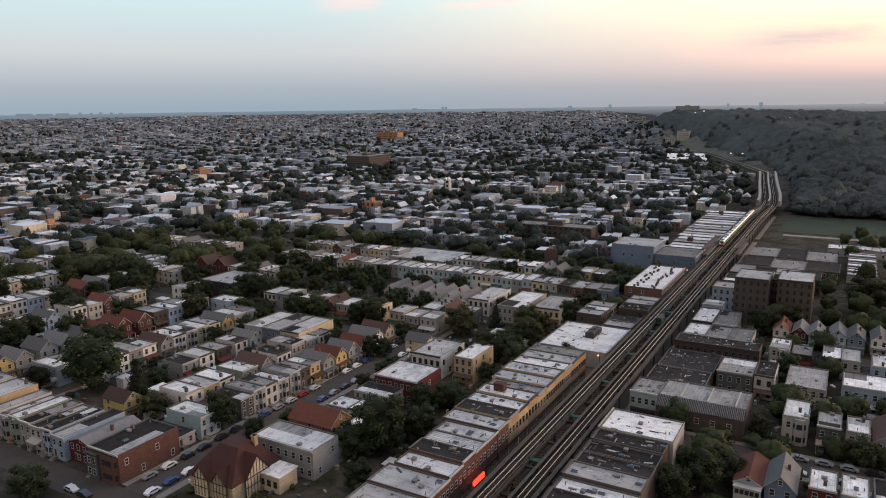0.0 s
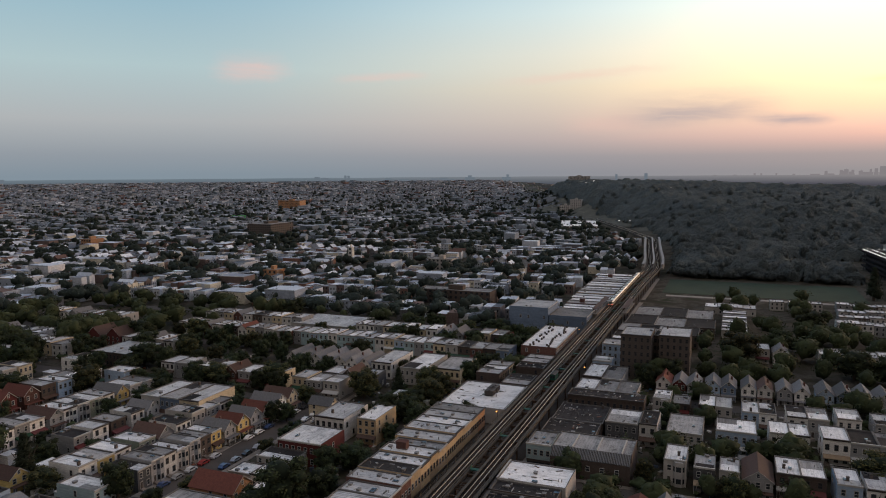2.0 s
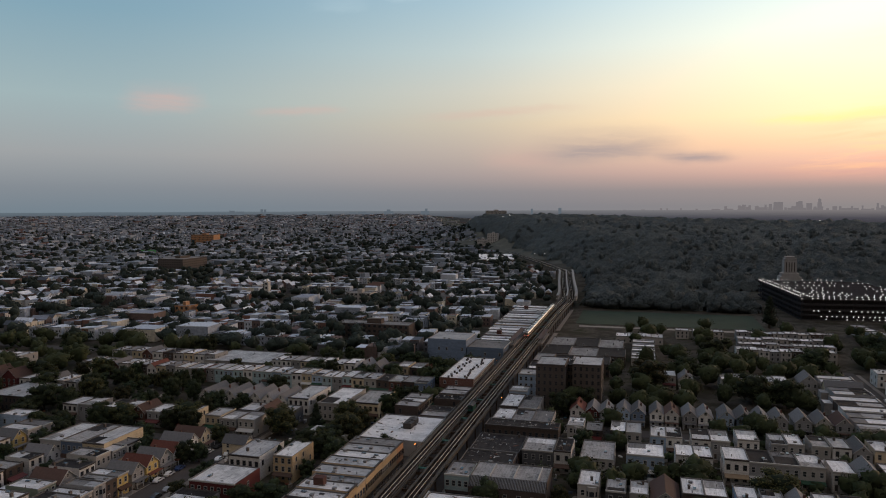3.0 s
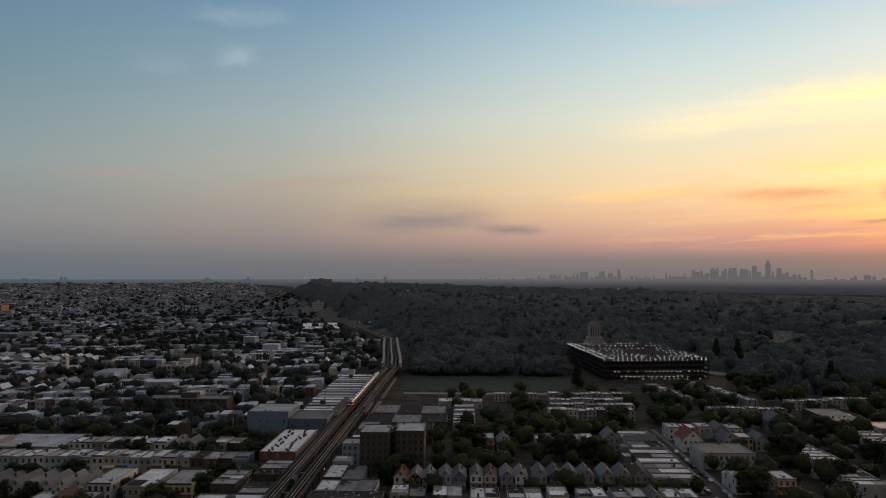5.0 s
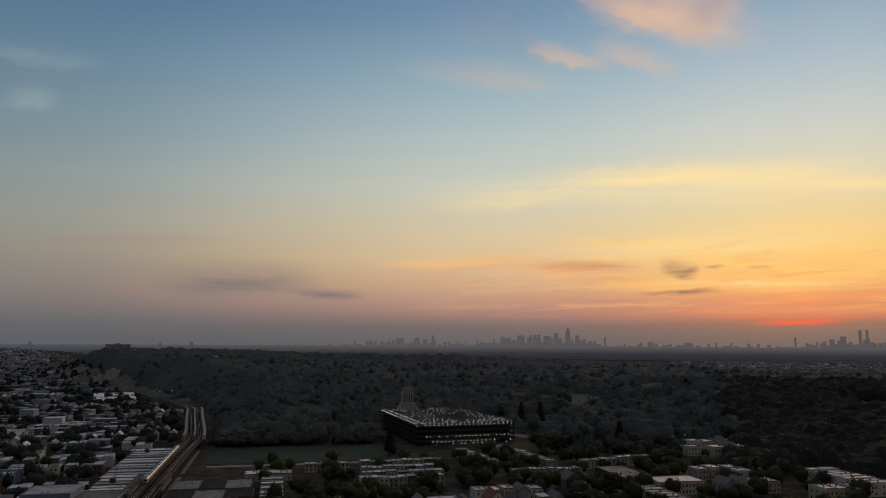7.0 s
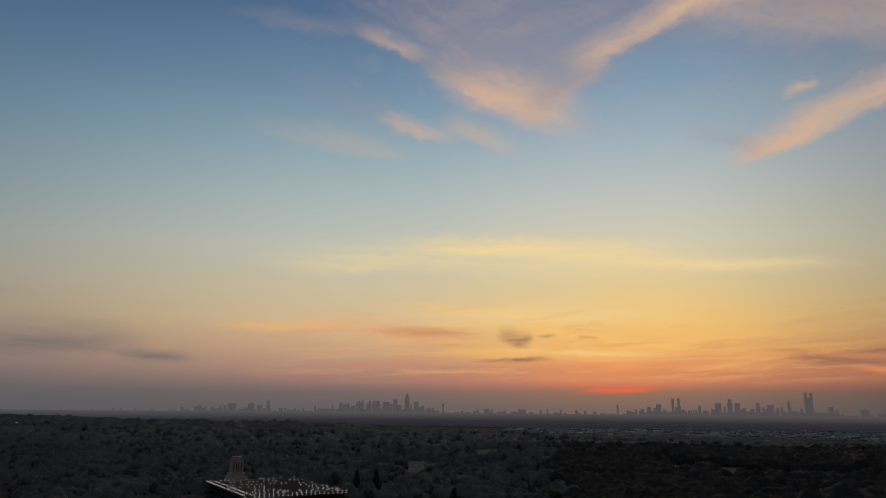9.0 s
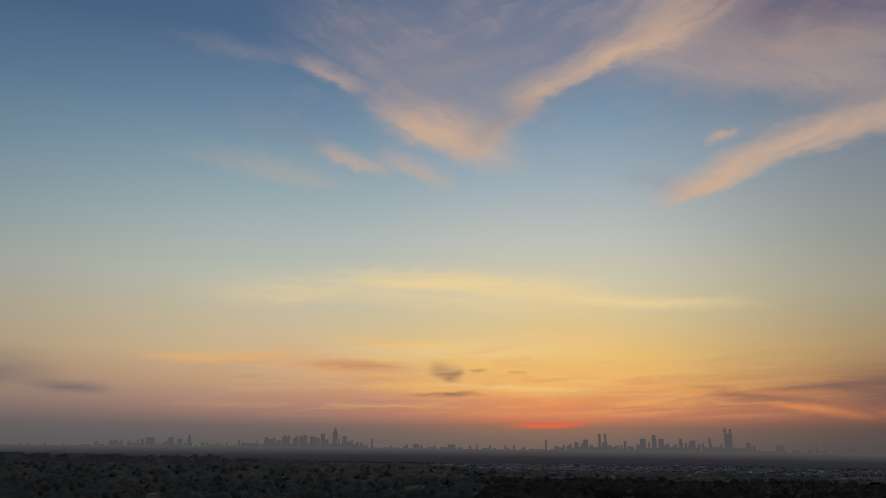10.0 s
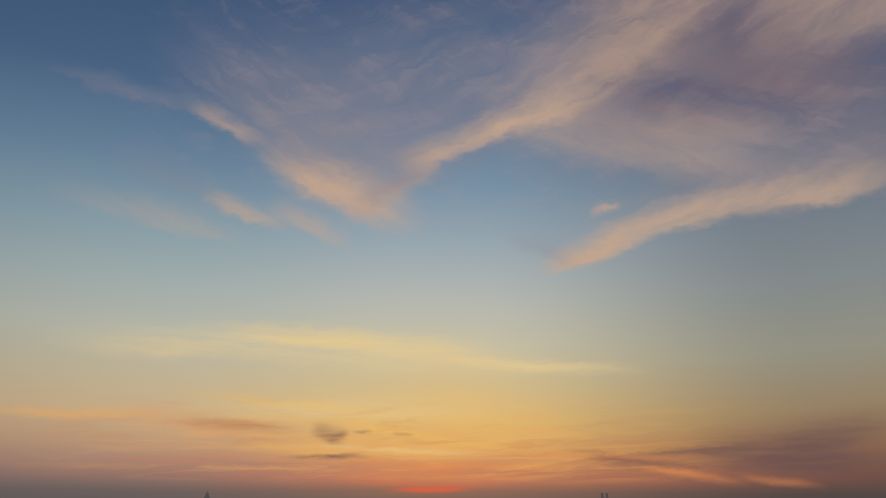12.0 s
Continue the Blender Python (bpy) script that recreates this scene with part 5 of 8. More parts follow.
# ---------------------------------------------------------------- the shops along the avenue
# west side, fronts to the railway
row(-88.2, 128.5, 90, "rrr", "TGS", 9.6, 17.5, 9.2, sides="fl", shop=True)
row(-88.2, 157.3, 90, "rrrr", "STRS", 6.7, 16.0, 10.6, sides="fl", shop=True)
row(-88.2, 184.4, 90, "rtttt", "STSSR", 7.0, 17.5, 11.0, sides="fl", shop=True)
row(-88.2, 219.8, 90, "tttto", "SRSSG", 7.6, 19.0, 10.8, sides="fl", shop=True)
# low white-roofed store and what stands behind it
market = flat_house(-84.5, 270, 90, 33.0, 27.0, 6.4, "s", "W", "fl", 1, shop=True, kind="store")
unit = Build().box(0, 0, 0.3, 4.6, 3.6, 2.3)
for q in range(6):
    unit.box(0.3 + q * 0.75, -0.06, 0.6, 0.75 + q * 0.75, 0.0, 2.0)
unit.tube(1.3, 1.8, 2.3, 2.55, 0.8, 0.8, 10).tube(3.3, 1.8, 2.3, 2.55, 0.8, 0.8, 10).box(0.2, 0.2, 0, 0.5, 3.4, 0.3).box(4.1, 0.2, 0, 4.4, 3.4, 0.3)
unit_mesh = unit.mesh("cooling_unit", DARKTRIM)
for q in range(2):
    part("cooling_unit", unit_mesh, market, "large dark roof-top cooling unit", at=(15.0 + q * 5.4, 9.5, 6.0))
row(-84.5, 304.5, 90, "nn", "GT", 8.0, 12.0, 6.5, sides="fl", shop=True)
row(-99.5, 311, 90, "nnc", "SSG", 8.0, 11.0, 8.2, sides="fl")
row(-84.3, 330, 90, "nnn", "TGS", 8.5, 13.0, 7.6, sides="fl", shop=True)
long_store = flat_house(-84.2, 356, 90, 52.0, 18.0, 11.0, "r", "W", "fl", 3, shop=True, kind="store")
rng = random.Random(77)
stub = Build().box(-0.45, -0.45, 0, 0.45, 0.45, 0.9).box(-0.55, -0.55, 0.9, 0.55, 0.55, 1.0).mesh("roof_stub", DARKTRIM)
for q in range(34):
    part("roof_vent", stub, long_store, "dark square roof vent" if q == 0 else "", at=(1.5 + (q % 17) * 3.0 + rng.uniform(-0.6, 0.6), (4.5 if q < 17 else 12.5) + rng.uniform(-1.5, 1.5), 10.6))
flat_house(-108.0, 437, 90, 27.0, 25.0, 15.2, "b", "S", "l", 2, kind="warehouse")
flat_house(-84.3, 437, 90, 27.0, 23.0, 11.0, "b", "G", "fl", 2, shop=True, kind="store")
row(-84.3, 466, 90, "nsnrs", "SWSGS", 11.0, 26.0, 8.0, sides="fl", shop=True)
row(-84.3, 522, 90, "nstgn", "WSSGS", 11.0, 28.0, 8.0, sides="fl", shop=True)
row(-84.3, 580, 90, "sgnsgn", "SWGSSW", 12.0, 28.0, 8.0, sides="fl", shop=True)
# east side, backs to the camera's side
row(-65.0, 159.0, 270, "n", "T", 12.0, 19.0, 9.6, sides="fr", shop=True)
row(-65.0, 172.0, 270, "xn", "WT", 6.3, 19.0, 9.8, sides="fr", shop=True)
row(-65.0, 187.0, 270, "nx", "TG", 7.4, 19.0, 9.8, sides="fr", shop=True)
row(-65.0, 201.0, 270, "nn", "TT", 6.8, 19.0, 9.4, sides="fr", shop=True)
flat_house(-65.0, 215.2, 270, 14.0, 20.0, 10.2, "s", "W", "fr", 2, shop=True, kind="shop")
flat_house(-65.4, 233.5, 0, 8.4, 12.5, 9.2, "k", "G", "fl", 2, kind="shop", shop=True)
row(-44.8, 267.0, 0, "d", "G", 11.5, 15.0, 8.2, sides="flr")
row(-33.0, 267.5, 0, "w", "T", 6.2, 15.0, 8.6, sides="flr")
row(-65.0, 252.0, 0, "n", "T", 19.0, 13.5, 6.8, sides="fl")
row(-65.0, 268.0, 0, "n", "T", 19.0, 20.0, 6.4, sides="fl")
flat_house(-64.0, 291.0, 0, 30.0, 9.0, 9.0, "n", "T", "fl", 2, kind="store")
row(-64.0, 301.0, 0, "sns", "SGG", 8.5, 20.0, 7.6, sides="fl")
row(-64.0, 322.0, 0, "ns", "SG", 8.5, 22.0, 8.4, sides="fl")
row(-64.0, 346.0, 0, "l", "G", 9.0, 10.0, 9.0, sides="fl")
row(-64.0, 372.0, 0, "l", "G", 11.0, 12.0, 12.0, sides="fl", storeys=3)
row(-64.0, 402.0, 0, "nxn", "TGT", 11.0, 18.0, 8.0, sides="f")
row(-64.0, 424.0, 0, "xgnx", "GTGT", 11.0, 22.0, 7.5, sides="f")
row(-63.0, 450.0, 0, "gsn", "TGT", 17.0, 26.0, 7.0, sides="f")
row(-62.0, 482.0, 0, "sgn", "GTG", 16.0, 30.0, 6.0, sides="f")


def corrugated_shed(x, y, w, d, h):
    ob = base("workshop", x, y, 0, 0, "brown brick workshop with a corrugated lean-to roof", "workshop")
    part("wall", flat_walls(w, d, h, "n"), ob)
    part("roof", Build().box(0.25, 0.25, -0.1, w - 0.25, d - 0.25, 0).mesh("shed_roof", ROOFS["G"]), ob, at=(0, 0, h - 0.4))
    b = Build()
    n = int(w / 0.5)
    for i in range(n):
        xa = i * 0.5
        b.face([(xa, -3.4, h - 2.4), (xa + 0.25, -3.4, h - 2.25), (xa + 0.25, 0, h + 0.12), (xa, 0, h)])
        # one face of every fold takes a darker iron, painting its shade
        b.face([(xa + 0.25, -3.4, h - 2.25), (xa + 0.5, -3.4, h - 2.4), (xa + 0.5, 0, h), (xa + 0.25, 0, h + 0.12)], 1)
    part("lean_to_roof", b.mesh("corrugated_sheet", mottled("dull_corrugated_iron", (0.2, 0.195, 0.19), 0.6, metal=0.3), mottled("shaded_fold_iron", (0.05, 0.045, 0.042), 0.7)), ob, "dark corrugated iron lean-to roof")
    b = Build()
    b.box(0, -3.3, 0, w, 0, h - 2.6)
    part("lean_to_wall", b.mesh("lean_to_wall", WALLS["n"]), ob)
    for i in range(5):
        part("window", window_mesh(1.2, 1.5, TRIM), ob, at=(3 + i * 4.6, -3.3, 3.2))
    for i in range(3):
        part("roof_rib", cached("rib", lambda: Build().box(-0.15, 0, 0, 0.15, 12.0, 0.5).mesh("roof_rib", TRIM)), ob, at=(w * (i + 0.8) / 3.2, 0.8, h - 0.4))


corrugated_shed(-56.8, 234.8, 25.5, 14.0, 9.0)


# ---------------------------------------------------------------- west side houses
# along the side street, fronts to it
row(-172.6, 172.0, 90, "dgws", "TGGS", 5.6, 13.0, 7.6, sides="fl", bay="-b-b")
row(-172.6, 195.0, 90, "gny", "GGS", 5.4, 12.0, 7.6, sides="fl", bay="b--")
row(-172.6, 213.0, 90, "gygw", "avav", 6.4, 11.0, 7.4, sides="fl", gap=1.2)
row(-172.6, 245.0, 90, "wc", "au", 6.6, 13.0, 7.8, sides="fl", gap=1.6)
row(-190.5, 166.0, 90, "wyw", "SGW", 7.0, 13.0, 8.0, sides="fl")
row(-190.0, 190.0, 90, "egw", "SuT", 7.5, 13.0, 7.4, sides="fl", gap=1.4)
row(-192.0, 218.0, 90, "sgw", "GSG", 7.4, 13.0, 8.0, sides="fl", gap=0.8)
row(-228.0, 229.0, 0, "sbc", "SGS", 10.0, 22.0, 9.0, sides="fl")
row(-243.6, 172.0, 90, "kwgw", "SSGS", 6.2, 15.0, 7.6, sides="fl")
row(-243.6, 199.0, 90, "gwgew", "uSSSG", 6.2, 14.0, 7.6, sides="fl", bay="-bbb-")
row(-243.6, 231.0, 90, "ygs", "aSG", 6.6, 14.0, 7.8, sides="fl", gap=0.8)
row(-259.0, 250.0, 90, "l", "S", 9.0, 12.0, 9.2, sides="fl")
row(-277.0, 130.0, 90, "lwcyg", "SGGua", 7.0, 13.0, 7.6, sides="fl", gap=0.6)
row(-277.0, 170.0, 90, "gewrm", "aaavv", 7.2, 13.0, 8.6, sides="fl", gap=1.2)
row(-277.0, 214.0, 90, "rnlwg", "vSSWG", 7.2, 14.0, 8.2, sides="fl", gap=1.0)
row(-318.0, 128.0, 90, "cwwlg", "SSSSa", 7.0, 14.0, 7.6, sides="fl", gap=0.5)
row(-318.0, 168.0, 90, "wcwkl", "SSWSa", 7.0, 14.0, 7.6, sides="fl", gap=0.5)
row(-318.0, 210.0, 90, "wsrgc", "WSvGS", 7.2, 14.0, 8.0, sides="fl", gap=1.0)
row(-356.0, 150.0, 90, "wcwgs", "SSWaS", 7.4, 14.0, 7.6, sides="fl", gap=0.5)
row(-356.0, 196.0, 90, "wwlsc", "SWSSG", 7.4, 15.0, 7.8, sides="fl", gap=0.4)
row(-356.0, 240.0, 90, "rgwc", "vaSS", 7.4, 14.0, 7.8, sides="fl", gap=0.8)
row(-398.0, 172.0, 90, "wswgc", "SWSSG", 7.4, 15.0, 7.6, sides="fl", gap=0.4)
row(-398.0, 220.0, 90, "wclws", "SSWSS", 7.4, 15.0, 7.6, sides="fl", gap=0.4)
row(-440.0, 200.0, 90, "wsgwc", "SWSSG", 7.4, 15.0, 7.6, sides="fl", gap=0.6)
row(-440.0, 250.0, 90, "wcwg", "SaSW", 7.4, 15.0, 7.6, sides="fl", gap=0.6)
row(-300.0, 130.0, 90, "gwsc", "SGWS", 7.0, 12.0, 7.4, sides="fl", gap=0.5)
row(-300.0, 262.0, 90, "wg", "SS", 6.6, 13.0, 7.6, sides="fl", gap=0.6)
row(-262.0, 276.0, 0, "wg", "SS", 8.0, 13.0, 7.6, sides="f", gap=1.0)
row(-207.0, 128.6, 0, "d", "T", 3.6, 18.0, 7.0, sides="f")
row(-216.0, 186.0, 90, "gwn", "TSG", 7.0, 11.0, 7.2, sides="fl", gap=1.2)
row(-216.0, 212.0, 90, "ws", "Sa", 6.6, 11.0, 7.4, sides="fl", gap=1.2)
row(-186.0, 276.0, 0, "c", "S", 8.0, 12.0, 7.6, sides="fr")
# the corner block below, with the brick corner house
row(-236.0, 129.0, 0, "sgegsl", "SSSGTT", 5.4, 17.0, 7.8, sides="f", bay="-bb--b")
flat_house(-203.0, 128.4, 0, 5.6, 20.0, 7.4, "l", "T", "f", 2)
gable_house(-197.2, 130.0, 0, 11.0, 17.0, 6.0, "m", "a", "f", 0.35, porch=False)
corner = flat_house(-184.6, 127.6, 0, 12.6, 19.6, 8.6, "r", "T", "flr", 2, bay=True, kind="corner_house")
part("roof_patch", Build().box(8.2, 0.5, 0, 12.2, 15.5, 0.06).mesh("roof_patch", ROOFS["S"]), corner, "silver coated strip along the roof edge", at=(0, 0, 8.2))
part("front_bay", Build().prism([(0.6, 0.0), (5.2, 0.0), (5.2, 7.2), (0.6, 7.2)], -1.3, 0.0).prism([(0.3, 7.2), (5.5, 7.2), (5.5, 7.5), (0.3, 7.5)], -1.6, 0.0, 1).mesh("front_bay", WALLS["d"], DARKTRIM), corner, "dark grey two-storey bay on the front")
for q in range(2):
    for z in (1.4, 4.6):
        part("window", window_mesh(1.05, 1.7, TRIM), corner, at=(1.9 + q * 2.0, -1.3, z))
row(-174.4, 148.0, 90, "s", "T", 7.0, 14.0, 4.2, sides="fl", storeys=1)
row(-173.4, 156.4, 90, "k", "S", 8.0, 15.0, 7.2, sides="fl")
row(-262.0, 129.0, 0, "ct", "SS", 12.0, 17.0, 9.6, sides="fr")
row(-266.5, 161.0, 0, "l", "S", 14.0, 10.0, 7.4, sides="fr")
gable_house(-207.5, 155.5, 90, 6.5, 11.0, 5.4, "y", "u", "fl", 0.8)
# east side of the side street
flat_house(-149.5, 154.0, 0, 21.5, 11.0, 8.6, "g", "S", "flr", 2, kind="row_house")
gable_house(-136.5, 172.0, 90, 9.5, 16.0, 5.8, "o", "v", "fl", 0.75, porch=False)
row(-151.0, 188.0, 0, "ww", "WW", 8.6, 8.0, 4.8, sides="f", storeys=1)
row(-136.0, 175.0, 0, "w", "W", 8.0, 11.0, 4.6, sides="fr", storeys=1)
flat_house(-147.5, 198.2, 0, 14.0, 8.2, 6.2, "s", "T", "flr", 2)
flat_house(-146.0, 208.0, 0, 17.2, 15.5, 8.6, "m", "S", "flr", 2)
flat_house(-146.4, 232.2, 0, 12.4, 18.4, 8.8, "w", "S", "flr", 2)
flat_house(-129.0, 233.2, 0, 7.6, 16.8, 9.8, "t", "W", "flr", 3)
gable_house(-152.0, 252.0, 90, 6.0, 10.0, 5.4, "c", "a", "fl", 0.8)


def timbered_house(x, y):
    """The half-timbered hall with the steep brown roof and cream gables."""
    ob = base("half_timbered_house", x, y, 0, 0, "cream half-timbered house with a steep brown shingle roof", "house")
    w, d, h, top = 15.0, 17.0, 5.2, 11.5
    b = Build()
    b.box(0, 0, 0, w, d, h)
    part("wall", b.mesh("tudor_wall", WALLS["c"]), ob)
    b = Build()
    e = 0.7
    b.face([(-e, -e, h - 0.3), (w + e, -e, h - 0.3), (w * 0.72, d * 0.4, top), (w * 0.28, d * 0.4, top)])
    b.face([(w + e, -e, h - 0.3), (w + e, d + e, h - 0.3), (w * 0.72, d * 0.7, top), (w * 0.72, d * 0.4, top)])
    b.face([(w + e, d + e, h - 0.3), (-e, d + e, h - 0.3), (w * 0.28, d * 0.7, top), (w * 0.72, d * 0.7, top)])
    b.face([(-e, d + e, h - 0.3), (-e, -e, h - 0.3), (w * 0.28, d * 0.4, top), (w * 0.28, d * 0.7, top)])
    b.face([(w * 0.28, d * 0.4, top), (w * 0.72, d * 0.4, top), (w * 0.72, d * 0.7, top), (w * 0.28, d * 0.7, top)])
    tiles = shingle("maroon_shingles", (0.055, 0.024, 0.02))
    part("roof", b.mesh("tudor_roof", tiles), ob)
    for name, px, py, turn, gw in (("cross_gable", w + 0.8, 4.0, 90, 8.0), ("cross_gable", 2.0, -0.8, 0, 5.0), ("cross_gable", 8.6, -0.8, 0, 5.0)):
        g = Build()
        g.face([(0, 0, 0), (gw, 0, 0), (gw, 0, h), (gw / 2, 0, h + gw * 0.62), (0, 0, h)], 0)
        g.prism([(-0.4, h - 0.3), (gw / 2, h + gw * 0.62), (gw + 0.4, h - 0.3), (gw / 2, h + gw * 0.62 + 0.3)], -0.4, 7.0, 1)
        beams = []
        for q in range(int(gw / 1.1)):
            xx = 0.5 + q * 1.1
            zt = h + (gw * 0.62) * (1 - abs(xx - gw / 2) / (gw / 2)) - 0.15
            beams.append((xx, 0.4, xx + 0.22, zt))
        beams += [(0, h - 0.3, gw, h - 0.05), (0, 2.6, gw, 2.8)]
        gab = part(name, g.mesh("cross_gable", WALLS["c"], tiles), ob, "cream gable with dark timbers", at=(px, py, 0), turn=turn)
        for q, (xa, za, xb, zb) in enumerate(beams):
            part("timber", Build().box(xa, -0.06 - 0.01 * (q % 2), za, xb, 0, zb).mesh("timber", DARKTRIM), gab)
    part("chimney", Build().box(-0.6, -0.6, 6, 0.6, 0.6, 13).box(-0.75, -0.75, 12.6, 0.75, 0.75, 13.0).mesh("tudor_chimney", WALLS["t"]), ob, at=(w * 0.75, d * 0.72, 0))
    b = Build()
    b.box(w, d * 0.55, 0, w + 7, d * 0.95, 4.6)
    part("wing", b.mesh("tudor_wing", WALLS["c"]), ob)
    part("wing_roof", Build().box(w - 0.2, d * 0.53, 4.6, w + 7.3, d * 0.97, 4.9).mesh("wing_roof", ROOFS["S"]), ob)
    for q in range(3):
        part("window", window_mesh(1.0, 1.5, DARKTRIM), ob, at=(w + 1.2 + q * 2.2, d * 0.55, 1.6))


timbered_house(-153.2, 135.0)

# rows facing the crossings farther on
row(-240.0, 276.0, 0, "ncrgnc", "SGuSGS", 7.0, 13.0, 7.8, sides="f", gap=1.0)
row(-178.0, 290.0, 0, "wnd", "SuG", 8.0, 13.0, 7.4, sides="fr", gap=0.8)
row(-178.0, 275.0, 0, "gs", "GS", 8.0, 12.0, 7.4, sides="fr", gap=0.8)
row(-213.5, 312.0, 0, "wwwwwww", "aaaaaaa", 6.6, 18.0, 7.4, sides="fr", gap=0.3)
flat_house(-164.2, 311.0, 0, 10.6, 25.0, 8.0, "w", "S", "fr", 2)
flat_house(-146.5, 306.0, 0, 12.4, 29.0, 8.2, "s", "S", "fr", 2)
flat_house(-131.0, 310.0, 0, 13.0, 23.0, 8.4, "c", "G", "fr", 2)
row(-240.0, 356.0, 0, "gklkwkklkwclkgk", "SSSWSSWSSWSSSWS", 6.0, 14.0, 8.0, sides="f")
row(-150.0, 354.0, 0, "csnrnb", "SSTSGG", 7.0, 14.0, 8.0, sides="f")
row(-374.0, 285.0, 0, "wscw", "SWSG", 8.0, 15.0, 7.6, sides="f", gap=0.7)
flat_house(-312.5, 280.0, 0, 24.0, 26.0, 7.6, "n", "S", "fr", 2, kind="store")
gable_house(-351.0, 311.0, 0, 11.0, 14.0, 6.4, "m", "u", "fr", 0.6)
gable_house(-339.0, 314.0, 0, 10.0, 13.0, 6.4, "m", "u", "fr", 0.7)
row(-325.0, 312.0, 0, "wgcsw", "SSaSG", 7.0, 14.0, 7.6, sides="f", gap=0.5)
row(-322.0, 354.0, 0, "wcgrwsnwcgwsr", "SSGaSWSvSGSSW", 6.2, 14.0, 8.0, sides="f", gap=0.2)
flat_house(-259.0, 383.0, 0, 42.0, 32.0, 6.0, "s", "R", "f", 1, kind="store")
row(-215.5, 388.0, 0, "wwgccw", "WSGSSW", 6.2, 14.0, 7.8, sides="f")
row(-176.0, 386.0, 0, "cwbgrcnm", "SWaaTSGv", 7.0, 14.0, 8.0, sides="f", gap=1.0)
row(-330.0, 388.0, 0, "wgcrwnscwg", "SGSaSTSWGS", 7.0, 14.0, 7.8, sides="f", gap=0.6)
row(-440.0, 300.0, 0, "wgcrwnsw", "SGSaSTSW", 7.2, 14.0, 7.8, sides="f", gap=0.8)
row(-440.0, 354.0, 0, "scwgwrcws", "SWSaGSSWS", 7.2, 14.0, 7.8, sides="f", gap=0.8)

# ---------------------------------------------------------------- east side houses
blue_house = gable_house(-29.0, 197.0, 0, 6.2, 15.0, 5.6, "l", "v", "fl", 0.55, porch=False)
b = Build()
b.box(0.1, -2.4, 0.3, 6.1, 0, 5.3, 0)
for q in range(5):
    b.box(0.4 + q * 1.14, -2.45, 3.6, 1.34 + q * 1.14, -2.38, 4.8, 1)
b.prism([(-0.1, 5.3), (6.3, 5.3), (6.3, 5.45), (-0.1, 5.45)], -2.6, 0, 0)
part("sunroom", b.mesh("sunroom", TRIM, GLASS), blue_house, "white glazed sunroom on the upper floor")
gable_house(-22.2, 197.5, 0, 6.8, 14.0, 5.8, "b", "a", "flr", 0.95, porch=False)
row(-12.8, 198.8, 0, "m", "W", 6.0, 10.5, 7.6, sides="flr")
row(-5.9, 199.5, 0, "l", "W", 5.8, 11.0, 7.6, sides="flr")
row(0.9, 199.5, 0, "gsnwc", "TGSaS", 6.2, 12.0, 7.6, sides="fl", gap=0.7)
row(35.0, 199.5, 0, "wgrcsw", "SaGWSG", 6.4, 12.0, 7.6, sides="fl", gap=0.9)
row(-21.8, 237.5, 0, "s", "W", 6.8, 13.5, 8.2, sides="flr", bay="b")
row(-12.8, 236.0, 0, "d", "S", 6.2, 11.5, 8.0, sides="flr")
row(-5.4, 236.0, 0, "s", "W", 5.8, 11.0, 8.0, sides="flr", bay="b")
gable_house(1.4, 236.0, 0, 8.2, 16.0, 6.2, "g", "u", "fl", 0.7)
row(10.6, 240.5, 0, "nn", "WW", 6.8, 14.0, 7.8, sides="flr")
row(26.5, 237.5, 0, "lwgsc", "WSaSG", 6.6, 13.0, 7.8, sides="fl", gap=1.0)
row(64.0, 237.5, 0, "wsgnw", "SWGaS", 6.8, 13.0, 7.8, sides="fl", gap=1.0)
row(-23.5, 266.5, 0, "s", "G", 12.0, 20.0, 7.0, sides="flr")
flat_house(-7.2, 270.0, 0, 13.2, 14.0, 8.8, "l", "W", "flr", 2)
row(10.0, 275.0, 0, "ww", "WW", 6.4, 13.0, 8.0, sides="flr")
row(26.4, 273.5, 0, "wg", "WT", 8.2, 14.0, 8.6, sides="flr")
row(43.0, 273.5, 0, "gs", "TS", 8.0, 14.0, 8.6, sides="flr")
row(61.0, 273.5, 0, "wgnw", "SaSG", 7.4, 13.0, 8.0, sides="fl", gap=1.0)
row(-31.8, 302.8, 0, "s", "W", 6.8, 12.0, 7.4, sides="flr", bay="b")
row(-24.4, 303.0, 0, "n", "G", 6.8, 12.0, 6.6, sides="fr")
row(-14.2, 299.5, 0, "ns", "WS", 6.1, 14.0, 8.2, sides="flr")
row(1.4, 296.5, 0, "lw", "ST", 6.0, 14.0, 8.0, sides="flr")
row(16.8, 296.0, 0, "wg", "TW", 7.0, 14.0, 8.2, sides="flr")
row(33.8, 300.5, 0, "w", "W", 8.0, 13.0, 8.0, sides="flr")
row(45.8, 299.5, 0, "gs", "SW", 5.8, 13.0, 8.0, sides="flr")
row(60.0, 299.5, 0, "swgcw", "GSaSW", 6.4, 13.0, 8.0, sides="fl", gap=0.6)
